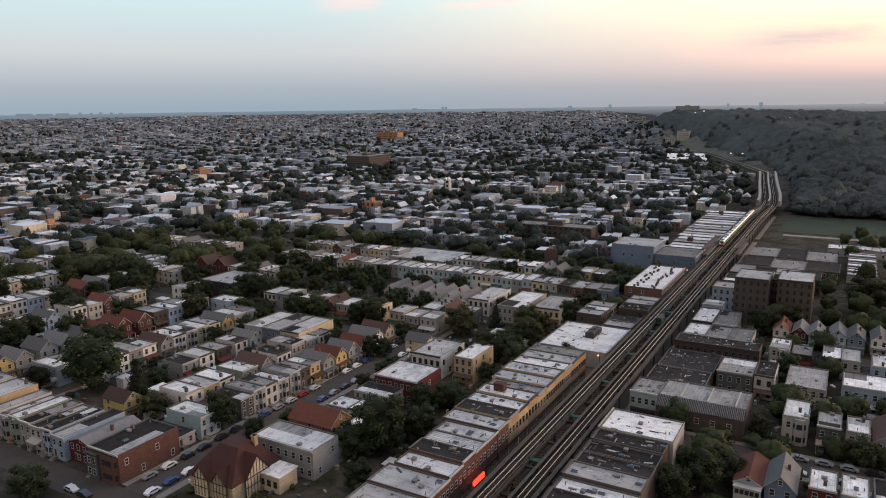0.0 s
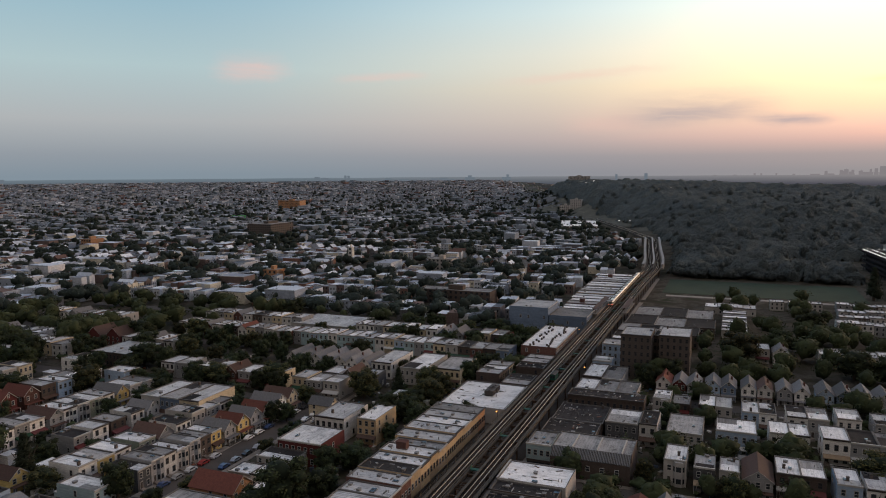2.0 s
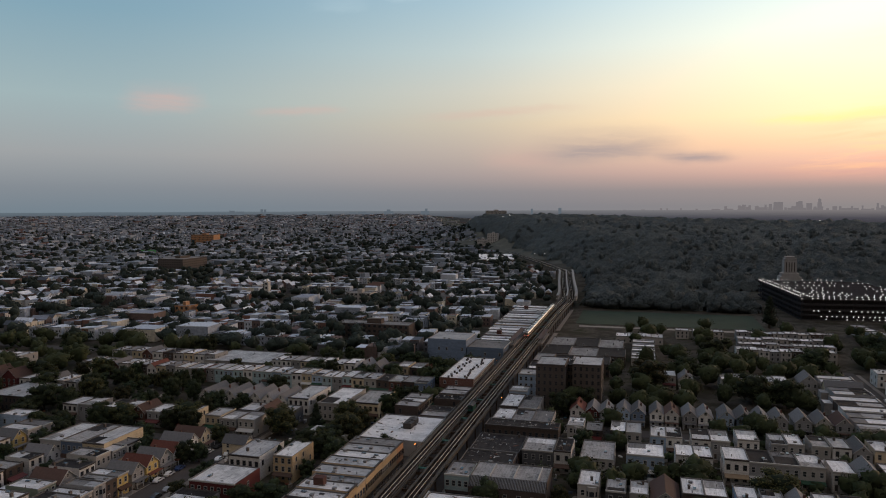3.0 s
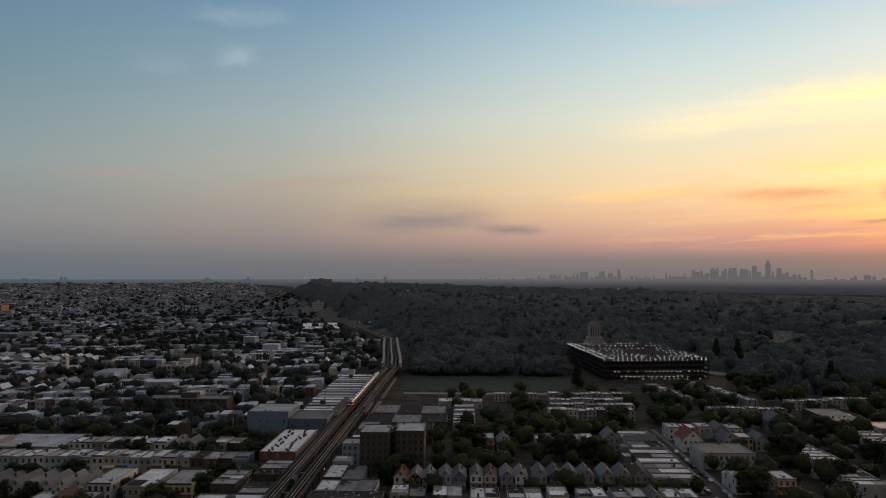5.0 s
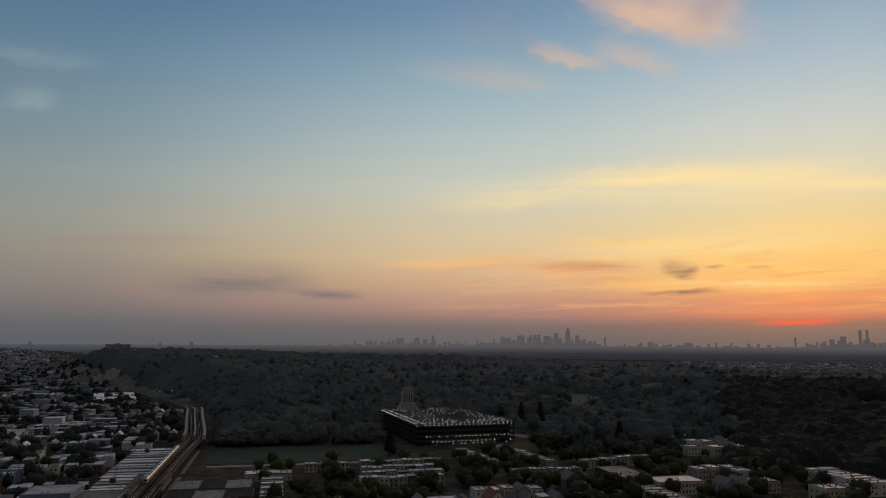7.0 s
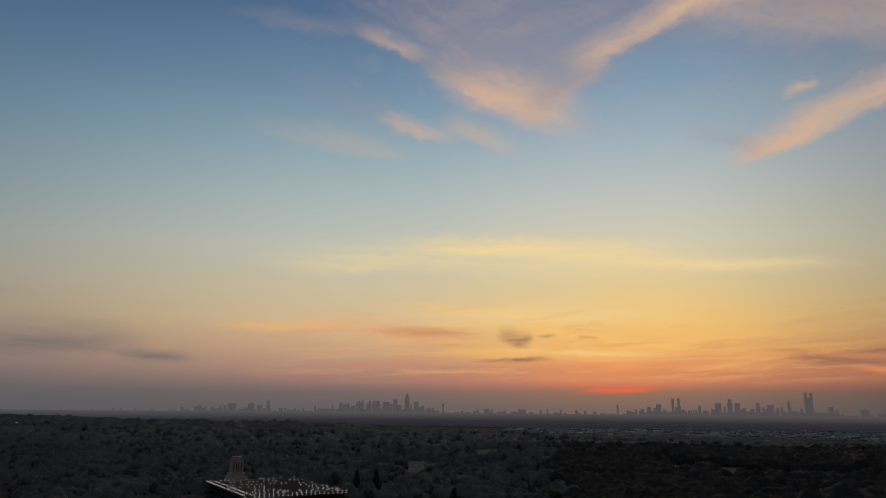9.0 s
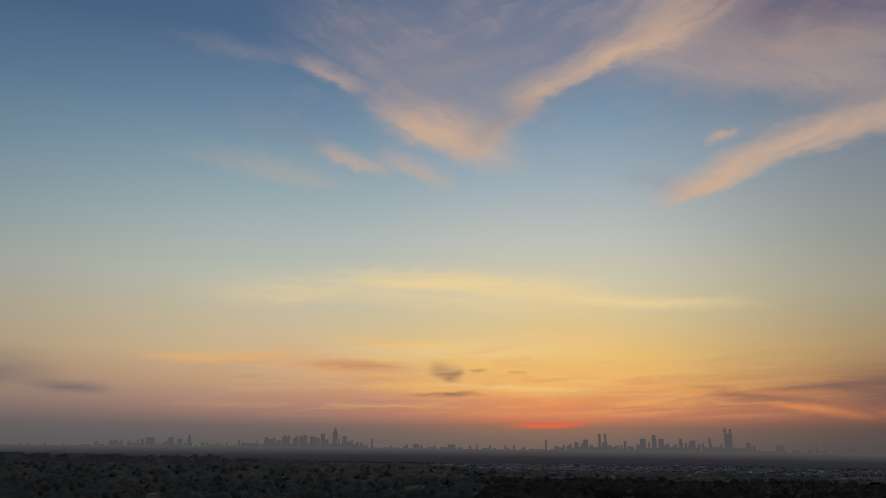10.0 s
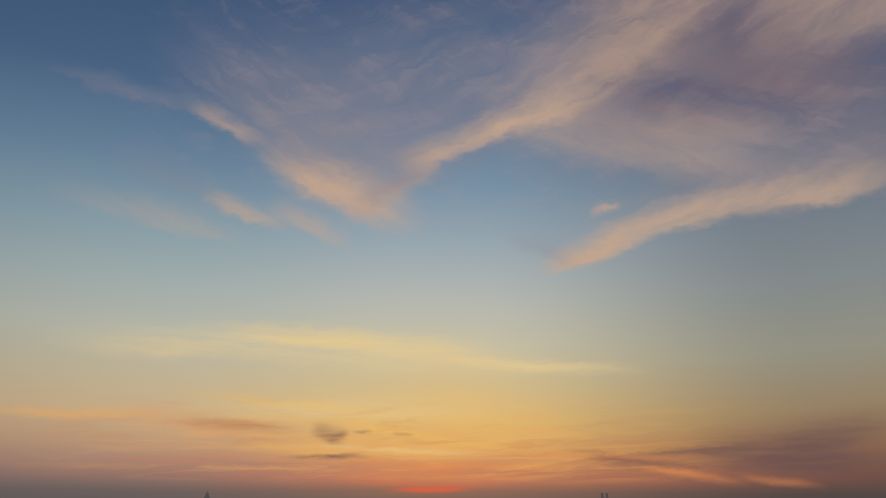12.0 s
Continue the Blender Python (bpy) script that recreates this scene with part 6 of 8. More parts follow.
# the row of small gabled houses
row(-33.2, 331.5, 0, "w", "v", 6.0, 13.0, 7.6, sides="f")
row(-26.0, 331.5, 0, "mg", "aa", 5.3, 13.0, 7.6, sides="f", gap=0.6)
row(-12.8, 332.5, 0, "lb", "aa", 5.9, 13.0, 7.8, sides="f", gap=0.5)
row(1.6, 333.5, 0, "ww", "au", 5.8, 13.0, 7.8, sides="f", gap=0.5)
row(15.5, 334.0, 0, "gw", "aa", 5.8, 13.0, 7.8, sides="f", gap=0.7)
row(30.6, 335.0, 0, "lbwg", "aaaa", 6.2, 13.0, 8.0, sides="f", gap=0.9)
row(61.0, 336.0, 0, "gsg", "aau", 6.6, 13.0, 7.8, sides="f", gap=1.2)


def apartment_wing(x, y, w, d, h):
    ob = flat_house(x, y, 0, w, d, h, "x", "S", "flr", 6, kind="apartment_block")
    ob["label"] = "six-storey brown brick apartment block with a pale roof"
    ob["category"], ob["group"] = "apartment block", "brick apartment blocks"


apartment_wing(-52.0, 353.0, 14.0, 19.0, 21.5)
apartment_wing(-35.0, 359.0, 14.0, 20.0, 21.0)
flat_house(-38.0, 366.0, 0, 3.2, 12.0, 19.0, "x", "T", "f", 5, kind="stair_tower", bits=False)

# farther east and north, beyond the trees
row(38.0, 405.0, 0, "scgwc", "WSGSW", 6.6, 13.0, 7.8, sides="f")
row(0.0, 404.0, 0, "gsw", "aSa", 7.0, 13.0, 7.8, sides="f", gap=1.5)
row(-52.0, 420.0, 0, "sgn", "GSW", 9.0, 16.0, 7.0, sides="f")
row(-20.5, 532.0, 0, "ssss", "WSWS", 8.2, 16.0, 5.2, sides="f", storeys=1)
for q in range(9):
    flat_house(-8.5, 458.0 + q * 7.6, 0, 14.5, 6.8, 5.0 + 0.5 * (q % 2), "s", "SW"[q % 2], "f", 1, kind="garage", bits=False)
row(56.0, 491.0, 0, "wswgsnwcs", "SWSSWSSGS", 6.4, 12.0, 7.0, sides="f")
row(60.0, 515.0, 0, "gnsrsgw", "SWSGSSW", 8.4, 10.0, 6.6, sides="f")
row(62.0, 536.0, 0, "ssgsnsgs", "SWSSSWSS", 8.0, 11.0, 6.4, sides="f")
row(64.0, 562.0, 0, "gsnsgsns", "WSSSWSSG", 8.2, 11.0, 6.4, sides="f")
row(22.0, 560.0, 0, "sgs", "SWS", 9.0, 11.0, 6.0, sides="f", gap=3.0)
# houses about the side street to the east
row(104.0, 330.0, 90, "sswwng", "SWSSGS", 8.2, 20.0, 7.6, sides="fl", gap=0.6)
row(104.0, 384.0, 90, "gscwg", "SGaSS", 8.0, 17.0, 7.6, sides="fl", gap=0.6)
flat_house(119.6, 372.0, 0, 26.0, 22.0, 8.4, "s", "G", "flr", 2, kind="corner_house")
row(120.0, 407.0, 0, "w", "v", 11.0, 16.0, 8.6, sides="fl")
row(134.0, 409.0, 0, "gwcg", "aaSa", 7.6, 13.0, 8.0, sides="fl", gap=1.2)
row(120.0, 330.0, 0, "wgc", "SaS", 8.0, 14.0, 7.8, sides="fl", gap=1.4)
row(120.0, 436.0, 0, "wscgw", "SWSaS", 8.0, 13.0, 7.8, sides="fl", gap=1.0)
row(77.0, 410.0, 0, "g", "a", 8.6, 13.0, 8.4, sides="fl")
row(188.0, 458.0, 0, "g", "a", 11.0, 13.0, 9.0, sides="fl")
row(184.0, 322.0, 90, "swsgwsgwsns", "SWSSWSSSWSS", 7.0, 14.0, 7.0, sides="fl")
row(238.0, 362.0, 90, "gswsgwswsg", "SSWSGSWSSS", 7.0, 16.0, 7.4, sides="fl")
flat_house(228.0, 456.0, 0, 22.0, 44.0, 8.0, "n", "G", "flr", 2, kind="warehouse")
flat_house(242.0, 432.0, 0, 33.0, 21.0, 8.6, "w", "S", "flr", 2, kind="store")
row(166.0, 501.0, 0, "gsgssgsg", "SSWSSWSS", 6.6, 10.0, 7.0, sides="f")
row(235.0, 531.0, 12, "sgsgsssg", "SSWSSWSS", 8.2, 10.0, 7.0, sides="f")
row(171.0, 553.0, 100, "sgsgssgs", "SSWSSWSS", 8.0, 9.0, 6.6, sides="fl")
row(216.0, 543.0, 100, "gsgsgsgsgs", "SSWSSWSSSS", 9.2, 9.0, 6.6, sides="fl")
row(284.0, 424.0, 0, "gwbs", "aaGS", 9.0, 15.0, 8.4, sides="fl", gap=1.5)
row(296.0, 474.0, 0, "sc", "SS", 9.0, 14.0, 8.4, sides="fl", gap=1.5)
row(330.0, 390.0, 0, "css", "SSG", 9.0, 15.0, 9.0, sides="fl", gap=0.8)
row(366.0, 560.0, 0, "cwsc", "SaWS", 12.0, 15.0, 9.5, sides="fl", gap=1.0)
row(366.0, 596.0, 0, "wscw", "SWaS", 12.0, 15.0, 9.5, sides="fl", gap=1.0)
row(370.0, 634.0, 0, "scws", "WSSa", 12.0, 15.0, 9.5, sides="fl", gap=1.0)
row(372.0, 672.0, 0, "wcs", "SWS", 13.0, 16.0, 10.0, sides="fl", gap=1.0)
row(393.0, 402.0, 90, "wcwswcw", "SWSSWSS", 8.0, 24.0, 9.0, sides="fl")
row(331.0, 461.0, 90, "ws", "WS", 12.0, 12.0, 8.4, sides="fl")
row(350.0, 575.0, 0, "w", "S", 12.0, 12.0, 8.0, sides="fl")
row(300.0, 330.0, 0, "gscwrn", "SaGSWG", 8.0, 14.0, 8.0, sides="fl", gap=1.0)



me = FAR.mesh("far_rows", *(m for _, m in sorted(FARKEYS.values(), key=lambda q: q[0])))
tagged(new("far_rows", me), "close rows of far two-storey houses, flat-roofed and gabled", "houses", kind="stuff")


# ---------------------------------------------------------------- trees
def ico(r, centre, seed, rough=0.25, fine=1):
    bm = bmesh.new()
    bmesh.ops.create_icosphere(bm, subdivisions=fine, radius=1.0)
    off = Vector((seed * 3.7, seed * 1.3, 0))
    vs = [tuple(Vector(centre) + v.co * r * (1 + rough * noise.noise(v.co * 1.5 + off))) for v in bm.verts]
    fs = [tuple(v.index for v in f.verts) for f in bm.faces]
    bm.free()
    return vs, fs


def crown_mesh(seed, leaves, size, mat, shape="round"):
    """A crown of leafy clumps about a few inner masses, coloured dark as leaf shadow, with gaps and an uneven edge."""
    r = random.Random(seed)
    b = Build()
    lumps = []
    if shape == "round":
        for i in range(15):
            a, z = i * 2.4 + r.uniform(-0.3, 0.3), -0.75 + 1.45 * (i + r.random()) / 15
            q = math.sqrt(max(0.05, 1 - (z * 0.95) ** 2)) * r.uniform(0.5, 0.74)
            lumps.append((Vector((q * math.cos(a), q * math.sin(a), z)), r.uniform(0.22, 0.36)))
        lumps += [(Vector((0.05, -0.05, 0.4)), 0.5), (Vector((0, 0, -0.15)), 0.68)]
    else:
        for i in range(12):
            z = -0.7 + 1.6 * i / 11
            q = 0.36 * (1 - (z + 0.7) / 1.75)
            a = i * 2.4
            lumps.append((Vector((q * 0.5 * math.cos(a), q * 0.5 * math.sin(a), z)), 0.1 + q * 0.85))
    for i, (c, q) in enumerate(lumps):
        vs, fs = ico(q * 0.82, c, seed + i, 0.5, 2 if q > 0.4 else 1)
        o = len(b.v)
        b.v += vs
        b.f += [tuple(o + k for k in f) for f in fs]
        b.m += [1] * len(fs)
    for i in range(leaves):
        c, q = r.choice(lumps)
        d = Vector((r.gauss(0, 1), r.gauss(0, 1), r.gauss(0.25, 1))).normalized()
        p = c + d * q * r.uniform(0.78, 1.16)
        u = Vector((r.gauss(0, 1), r.gauss(0, 1), r.gauss(0, 0.6))).normalized()
        v = u.cross(d + Vector((r.uniform(-0.6, 0.6), r.uniform(-0.6, 0.6), 0.2)))
        if v.length < 0.1:
            continue
        v.normalize()
        s = size * r.uniform(0.6, 1.3)
        b.face([p - u * s, p - v * s * 1.1, p + u * s])
    me = b.mesh("crown", mat, LEAFSHADOW)
    me.polygons.foreach_set("use_smooth", [True] * len(me.polygons))
    return me


def trunk_mesh():
    b = Build()
    b.tube(0, 0, 0, 0.42, 0.045, 0.03, 8)
    for a in range(4):
        q = a * 1.57 + 0.4
        i = len(b.v)
        for t, rr in ((0.3, 0.022), (0.72, 0.007)):
            for k in range(5):
                w = 6.283 * k / 5
                b.v.append((0.55 * (t - 0.3) * math.cos(q) + rr * math.cos(w), 0.55 * (t - 0.3) * math.sin(q) + rr * math.sin(w), t))
        b.f += [(i + k, i + (k + 1) % 5, i + 5 + (k + 1) % 5, i + 5 + k) for k in range(5)]
        b.m += [0] * 5
    return b.mesh("trunk", BARK)


TRUNK = trunk_mesh()
CROWNS = [crown_mesh(11 + i, 2300, 0.058, (LEAF, LEAF, LEAFOLIVE, LEAF, LEAFOLIVE)[i]) for i in range(5)]
CONIFERS = [crown_mesh(31 + i, 1500, 0.055, LEAFDARK, "spire") for i in range(2)]


def tree(x, y, h, wide=0.8, kind=None, seed=0):
    """A broadleaf (0 to 4) or a conifer (5, 6), h metres high."""
    kind = (int(abs(x) * 3 + abs(y) * 7) % 5) if kind is None else kind
    word = "dark conifer standing among the houses" if kind > 4 else ("broad olive-green tree in full leaf" if kind in (2, 4) else "broad dark green tree in full leaf")
    ob = base("tree", x, y, rise(x, y) - 0.1, (x * 37 + y * 11) % 360, word, "tree", "street and yard trees")
    t = part("trunk", TRUNK, ob)
    t.matrix_basis = Matrix.Diagonal((h, h, h, 1))
    c = part("crown", CONIFERS[kind - 5] if kind > 4 else CROWNS[kind], ob)
    if kind > 4:
        c.matrix_basis = Matrix.Translation((0, 0, h * 0.56)) @ Matrix.Diagonal((h * wide * 0.6, h * wide * 0.6, h * 0.46, 1))
    else:
        c.matrix_basis = Matrix.Translation((0, 0, h * 0.56)) @ Matrix.Diagonal((h * wide * 0.55, h * wide * 0.55, h * 0.48, 1))
    return ob


# the large ones
for x, y, h, wd, k in ((-239, 166, 20, 1.05, 0), (-210, 163, 17, 0.75, 5), (-173, 164.5, 13, 0.75, 1), (-158, 163, 8, 0.9, 3), (-123, 177, 17, 1.05, 0), (-116, 187, 11, 1.0, 3), (-119, 212, 9, 1.2, 1), (-152, 281, 13, 1.15, 2),
                       (-119, 281, 12, 0.9, 4), (-286, 253, 14, 0.6, 6), (-322, 292, 12, 1.0, 1), (-234, 318, 12, 0.9, 0), (-226, 273, 11, 1.2, 2), (-199, 281, 12, 1.2, 4), (-282, 316, 12, 1.0, 1), (-326, 216, 12, 1.0, 0)):
    tree(x, y, h, wd, k)
for x, y, h, wd, k in ((-376, 226, 13, 1.0, 3), (-187, 112, 9, 1.2, 1), (-282, 419, 14, 1.2, 0), (-380, 408, 14, 1.2, 3), (-196, 217, 8, 1.1, 1), (-166.5, 243, 8, 0.9, 3), (-37, 198, 12, 1.0, 0), (-42, 189, 10, 1.0, 1),
                       (-31, 204, 9, 1.0, 3), (-27.5, 236, 8, 0.8, 2), (-1, 231, 9, 0.9, 4), (-24, 292, 10, 0.9, 1), (-38, 341, 12, 1.1, 0), (-29, 350, 12, 1.1, 1), (-114, 393, 14, 0.9, 3), (-110, 482, 11, 0.9, 6)):
    tree(x, y, h, wd, k)
for x, y, h, wd, k in ((2, 400, 17, 1.2, 4), (22, 429, 14, 1.1, 0), (51, 386, 15, 1.2, 1), (66, 380, 15, 1.2, 3), (19.6, 268, 9, 1.0, 0), (41, 256, 12, 1.3, 2), (42, 482, 16, 1.2, 0), (-4, 232, 7, 1.0, 4),
                       (164, 380, 17, 1.1, 0), (127, 328, 14, 1.2, 4), (212, 437, 15, 1.1, 3), (174, 345, 13, 1.0, 0), (95, 466, 14, 1.2, 1), (143, 507, 17, 1.2, 0), (244, 614, 17, 1.2, 3), (211, 382, 14, 1.2, 1)):
    tree(x, y, h, wd, k)
# trees in the yards, streets and park edges
rng = random.Random(21)
taken = list(FARTAKEN)


def clear_of_houses(x, y, m):
    return all(not (x0 - m < x < x1 + m and y0 - m < y < y1 + m) for x0, y0, x1, y1 in taken)


for ob in [o for o in scene.objects if o.parent is None and o.type == "EMPTY" and o.get("category") in ("house", "shop", "apartment block", "workshop")]:
    xs = [(ob.matrix_basis @ c.matrix_basis @ Vector(k)) for c in ob.children if c.name.startswith("wall") for k in c.bound_box]
    if xs:
        taken.append((min(p.x for p in xs), min(p.y for p in xs), max(p.x for p in xs), max(p.y for p in xs)))
made = [48]
copse = []
for x0, x1, y0, y1, n, h0, h1 in ((-470, -262, 120, 430, 150, 8, 14), (-262, -95, 130, 230, 26, 5, 10), (-262, -95, 230, 340, 75, 6, 12), (-420, -340, 260, 330, 40, 11, 16), (-262, -90, 340, 430, 50, 7, 12), (-60, 105, 205, 345, 75, 5, 11), (-45, 105, 345, 480, 64, 8, 14), (-50, 150, 480, 600, 26, 7, 13),
                                  (105, 330, 290, 520, 105, 8, 14), (140, 420, 500, 680, 75, 8, 14), (330, 620, 330, 640, 90, 9, 16)):
    for i in range(n):
        for k in range(12):
            x, y = rng.uniform(x0, x1), rng.uniform(y0, y1)
            if clear_of_houses(x, y, 1.5) and not (-171 < x < -158) and not (-89 < x < -64) and not (-165 < x < -126 and 126 < y < 160) and not (104 < x < 119) and not (110 < x < 240 and 640 < y < 682) and not (-64 < x < -12 and 440 < y < 605) and not (218 < y < 229 and -60 < x < 110):
                if made[0] > 260 or math.hypot(x, y) > 470:
                    hh = rng.uniform(h0, h1)
                    copse.append((x, y, hh, hh * rng.uniform(0.4, 0.62)))
                    break
                made[0] += 1
                tree(x, y, rng.uniform(h0, h1), rng.uniform(0.75, 1.2), rng.choice((0, 1, 1, 2, 3, 3, 4, 0, 5) if rng.random() < 0.4 else (0, 1, 3)))
                break


def joined_crowns(name, spots, mat, label, category, lumps=((0.8, 1), (0.5, 1)), leaves=18):
    """Many far crowns in one mesh: lumpy masses tufted with leaf clumps."""
    r = random.Random(len(spots))
    protos = []
    for s in range(6):
        vs, fs = [], []
        for i, (size, fine) in enumerate(lumps):
            a = r.uniform(0, 6.28)
            q = 0.0 if i == 0 else 0.45
            v, f = ico(size, (q * math.cos(a), q * math.sin(a), 0.1 if i == 0 else r.uniform(0.0, 0.5)), s * 5 + i, 0.7, fine)
            fs += [tuple(len(vs) + k for k in g) for g in f]
            vs += v
        for i in range(leaves):
            d = Vector((r.gauss(0, 1), r.gauss(0, 1), abs(r.gauss(0.3, 0.8)))).normalized()
            p = d * r.uniform(0.7, 1.2)
            u = Vector((r.gauss(0, 1), r.gauss(0, 1), r.gauss(0, 1))).normalized()
            v = u.cross(d)
            k = len(vs)
            z = r.uniform(0.14, 0.28) * (0.6 if leaves > 50 else 1.0)
            vs += [tuple(p - u * z), tuple(p + v * z), tuple(p + u * z)]
            fs.append((k, k + 1, k + 2))
        protos.append((np.array(vs), np.array([q for f in fs for q in f], dtype=np.int32)))
    V, F, o = [], [], 0
    for x, y, h, w in spots:
        vs, fs = protos[r.randrange(6)]
        a = r.uniform(0, 6.28)
        c, s = math.cos(a), math.sin(a)
        z = rise(x, y)
        m = np.empty_like(vs)
        m[:, 0] = x + (vs[:, 0] * c - vs[:, 1] * s) * w
        m[:, 1] = y + (vs[:, 0] * s + vs[:, 1] * c) * w
        m[:, 2] = z + h * 0.5 + vs[:, 2] * h * 0.5
        V.append(m)
        F.append(fs + o)
        o += len(vs)
    V, F = np.concatenate(V), np.concatenate(F)
    me = bpy.data.meshes.new(name)
    me.vertices.add(len(V))
    me.vertices.foreach_set("co", V.ravel())
    me.loops.add(len(F))
    me.loops.foreach_set("vertex_index", F)
    me.polygons.add(len(F) // 3)
    me.polygons.foreach_set("loop_start", np.arange(0, len(F), 3, dtype=np.int32))
    me.update(calc_edges=True)
    me.polygons.foreach_set("use_smooth", [True] * (len(F) // 3))
    me.materials.append(mat)
    return tagged(new(name, me), label, category, kind="stuff")


joined_crowns("park_trees", copse, LEAF, "dark green trees crowding the yards and park edges", "trees", ((0.72, 2), (0.5, 2), (0.45, 2)), 150)


def wooded(x, y):
    """Whether this spot lies in the wooded hills and the burial ground past the railway."""
    d, az = math.hypot(x, y), math.degrees(math.atan2(x, y))
    left = -4.0 - 9.5 * smooth(900, 2000, d)
    if az < left or az > 88 or d < 620:
        return False
    if x < track_x(y) + 16 and y < 1300:
        return False
    if y < 715 and x < 260:
        return False
    if 95 < x < 260 and 670 < y < 875:
        return False
    return True


GLADES = ((300, 850, 58), (440, 1035, 62), (467, 1174, 40), (600, 1075, 75), (505, 940, 45), (342, 690, 28), (70, 830, 46), (20, 800, 30))


def glade(x, y):
    """Open grass between the trees of the burial ground."""
    wob = 14.0 * noise.noise(Vector((x * 0.02, y * 0.02, 2.2)))
    if any(math.hypot(x - a, (y - b) * 0.8) < r + wob for a, b, r in GLADES):
        return True
    return math.hypot(x, y) < 1050 and noise.noise(Vector((x * 0.006, y * 0.006, 1.7))) > 0.28


def leafy_roof(name, x0, y0, x1, y1, step, cell, keep, mat, label, seed):
    """A closed wood from above: crown beside crown, each a dome of its own height, with clefts between them."""
    g = np.random.default_rng(seed)
    nx, ny = int((x1 - x0) / cell) + 3, int((y1 - y0) / cell) + 3
    cx = x0 + cell * (np.arange(nx)[None, :] - 1 + g.uniform(0.1, 0.9, (ny, nx)))
    cy = y0 + cell * (np.arange(ny)[:, None] - 1 + g.uniform(0.1, 0.9, (ny, nx)))
    radius = cell * g.uniform(0.5, 0.92, (ny, nx))
    tall = g.uniform(9.5, 14.5, (ny, nx)) + 5.0 * (g.random((ny, nx)) < 0.07)
    for r_, c_ in np.ndindex(ny, nx):
        x, y = float(cx[r_, c_]), float(cy[r_, c_])
        if not (keep(x, y) and wooded(x, y)) or (glade(x, y) and g.random() < 0.95):
            tall[r_, c_] = 0.0
        else:
            tall[r_, c_] += 3.0 * noise.noise(Vector((x * 0.012, y * 0.012, 7.7)))
    mx, my = int((x1 - x0) / step) + 1, int((y1 - y0) / step) + 1
    px = x0 + step * np.arange(mx)[None, :] + g.uniform(-0.3, 0.3, (my, mx)) * step
    py = y0 + step * np.arange(my)[:, None] + g.uniform(-0.3, 0.3, (my, mx)) * step
    ci, cj = ((px - x0) / cell + 1).astype(int).clip(1, nx - 2), ((py - y0) / cell + 1).astype(int).clip(1, ny - 2)
    top = np.zeros((my, mx))
    for dj in (-1, 0, 1):
        for di in (-1, 0, 1):
            a, b = cj + dj, ci + di
            q = ((px - cx[a, b]) ** 2 + (py - cy[a, b]) ** 2) / radius[a, b] ** 2
            top = np.maximum(top, np.where(q < 1.6, tall[a, b] * (0.34 + 0.66 * np.sqrt(np.clip(1 - q, 0, 1))), 0.0))
    top += np.where(top > 0, g.uniform(-1.5, 1.5, (my, mx)), -1.0)
    ok = (top > 0).ravel().astype(int)
    verts = [(float(x), float(y), rise(float(x), float(y)) + float(z)) if o else None for x, y, z, o in zip(px.ravel(), py.ravel(), top.ravel(), ok)]
    b, index = Build(), {}

    def use(k):
        if k not in index:
            index[k] = len(b.v)
            x, y = float(px.flat[k]), float(py.flat[k])
            b.v.append(verts[k] or (x, y, rise(x, y) - 1.0))
        return index[k]
    for r_ in range(my - 1):
        for c_ in range(mx - 1):
            k = r_ * mx + c_
            if ok[k] + ok[k + 1] + ok[k + mx] + ok[k + mx + 1] > 1:
                b.f.append((use(k), use(k + 1), use(k + mx + 1), use(k + mx)))
    me = b.mesh(name, mat)
    me.polygons.foreach_set("use_smooth", [True] * len(me.polygons))
    return tagged(new(name, me), label, "woods", kind="stuff")


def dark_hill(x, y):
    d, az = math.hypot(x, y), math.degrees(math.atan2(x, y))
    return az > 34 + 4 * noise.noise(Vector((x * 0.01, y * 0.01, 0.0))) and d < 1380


leafy_roof("near_woods", -330, 600, 780, 1320, 3.6, 12.0, lambda x, y: math.hypot(x, y) < 1300 and not dark_hill(x, y), WOODHAZE, "dark dense trees on the burial ground slopes", 1)
leafy_roof("hill_woods", 300, 300, 1400, 1320, 4.5, 13.0, lambda x, y: 620 < math.hypot(x, y) and dark_hill(x, y), HILLSHADE, "dense wood on the near hill, coloured nearly black for its shade", 2)
leafy_roof("far_woods", -700, 900, 1900, 2450, 7.5, 19.0, lambda x, y: 1290 < math.hypot(x, y) < 2450 and not dark_hill(x, y), WOODHAZE, "dark dense woodland on the hills", 3)
rng = random.Random(5)
spots = []
for i in range(1500):
    d = 640 + 1000 * rng.random() ** 1.2
    x, y = at(rng.uniform(-12, 60), d)
    if wooded(x, y) and not dark_hill(x, y) and (not glade(x, y) or rng.random() < 0.25):
        spots.append((x, y, rng.uniform(13, 20), rng.uniform(4.0, 7.0)))
for i in range(110):
    spots.append((rng.uniform(-56, 100), rng.uniform(704, 724), rng.uniform(6, 12), rng.uniform(4, 6.5)))
joined_crowns("standing_trees", spots, WOODHAZE, "taller single trees standing out of the woods", "trees", ((0.75, 2), (0.5, 2)), 40)
spots = []
rng = random.Random(6)
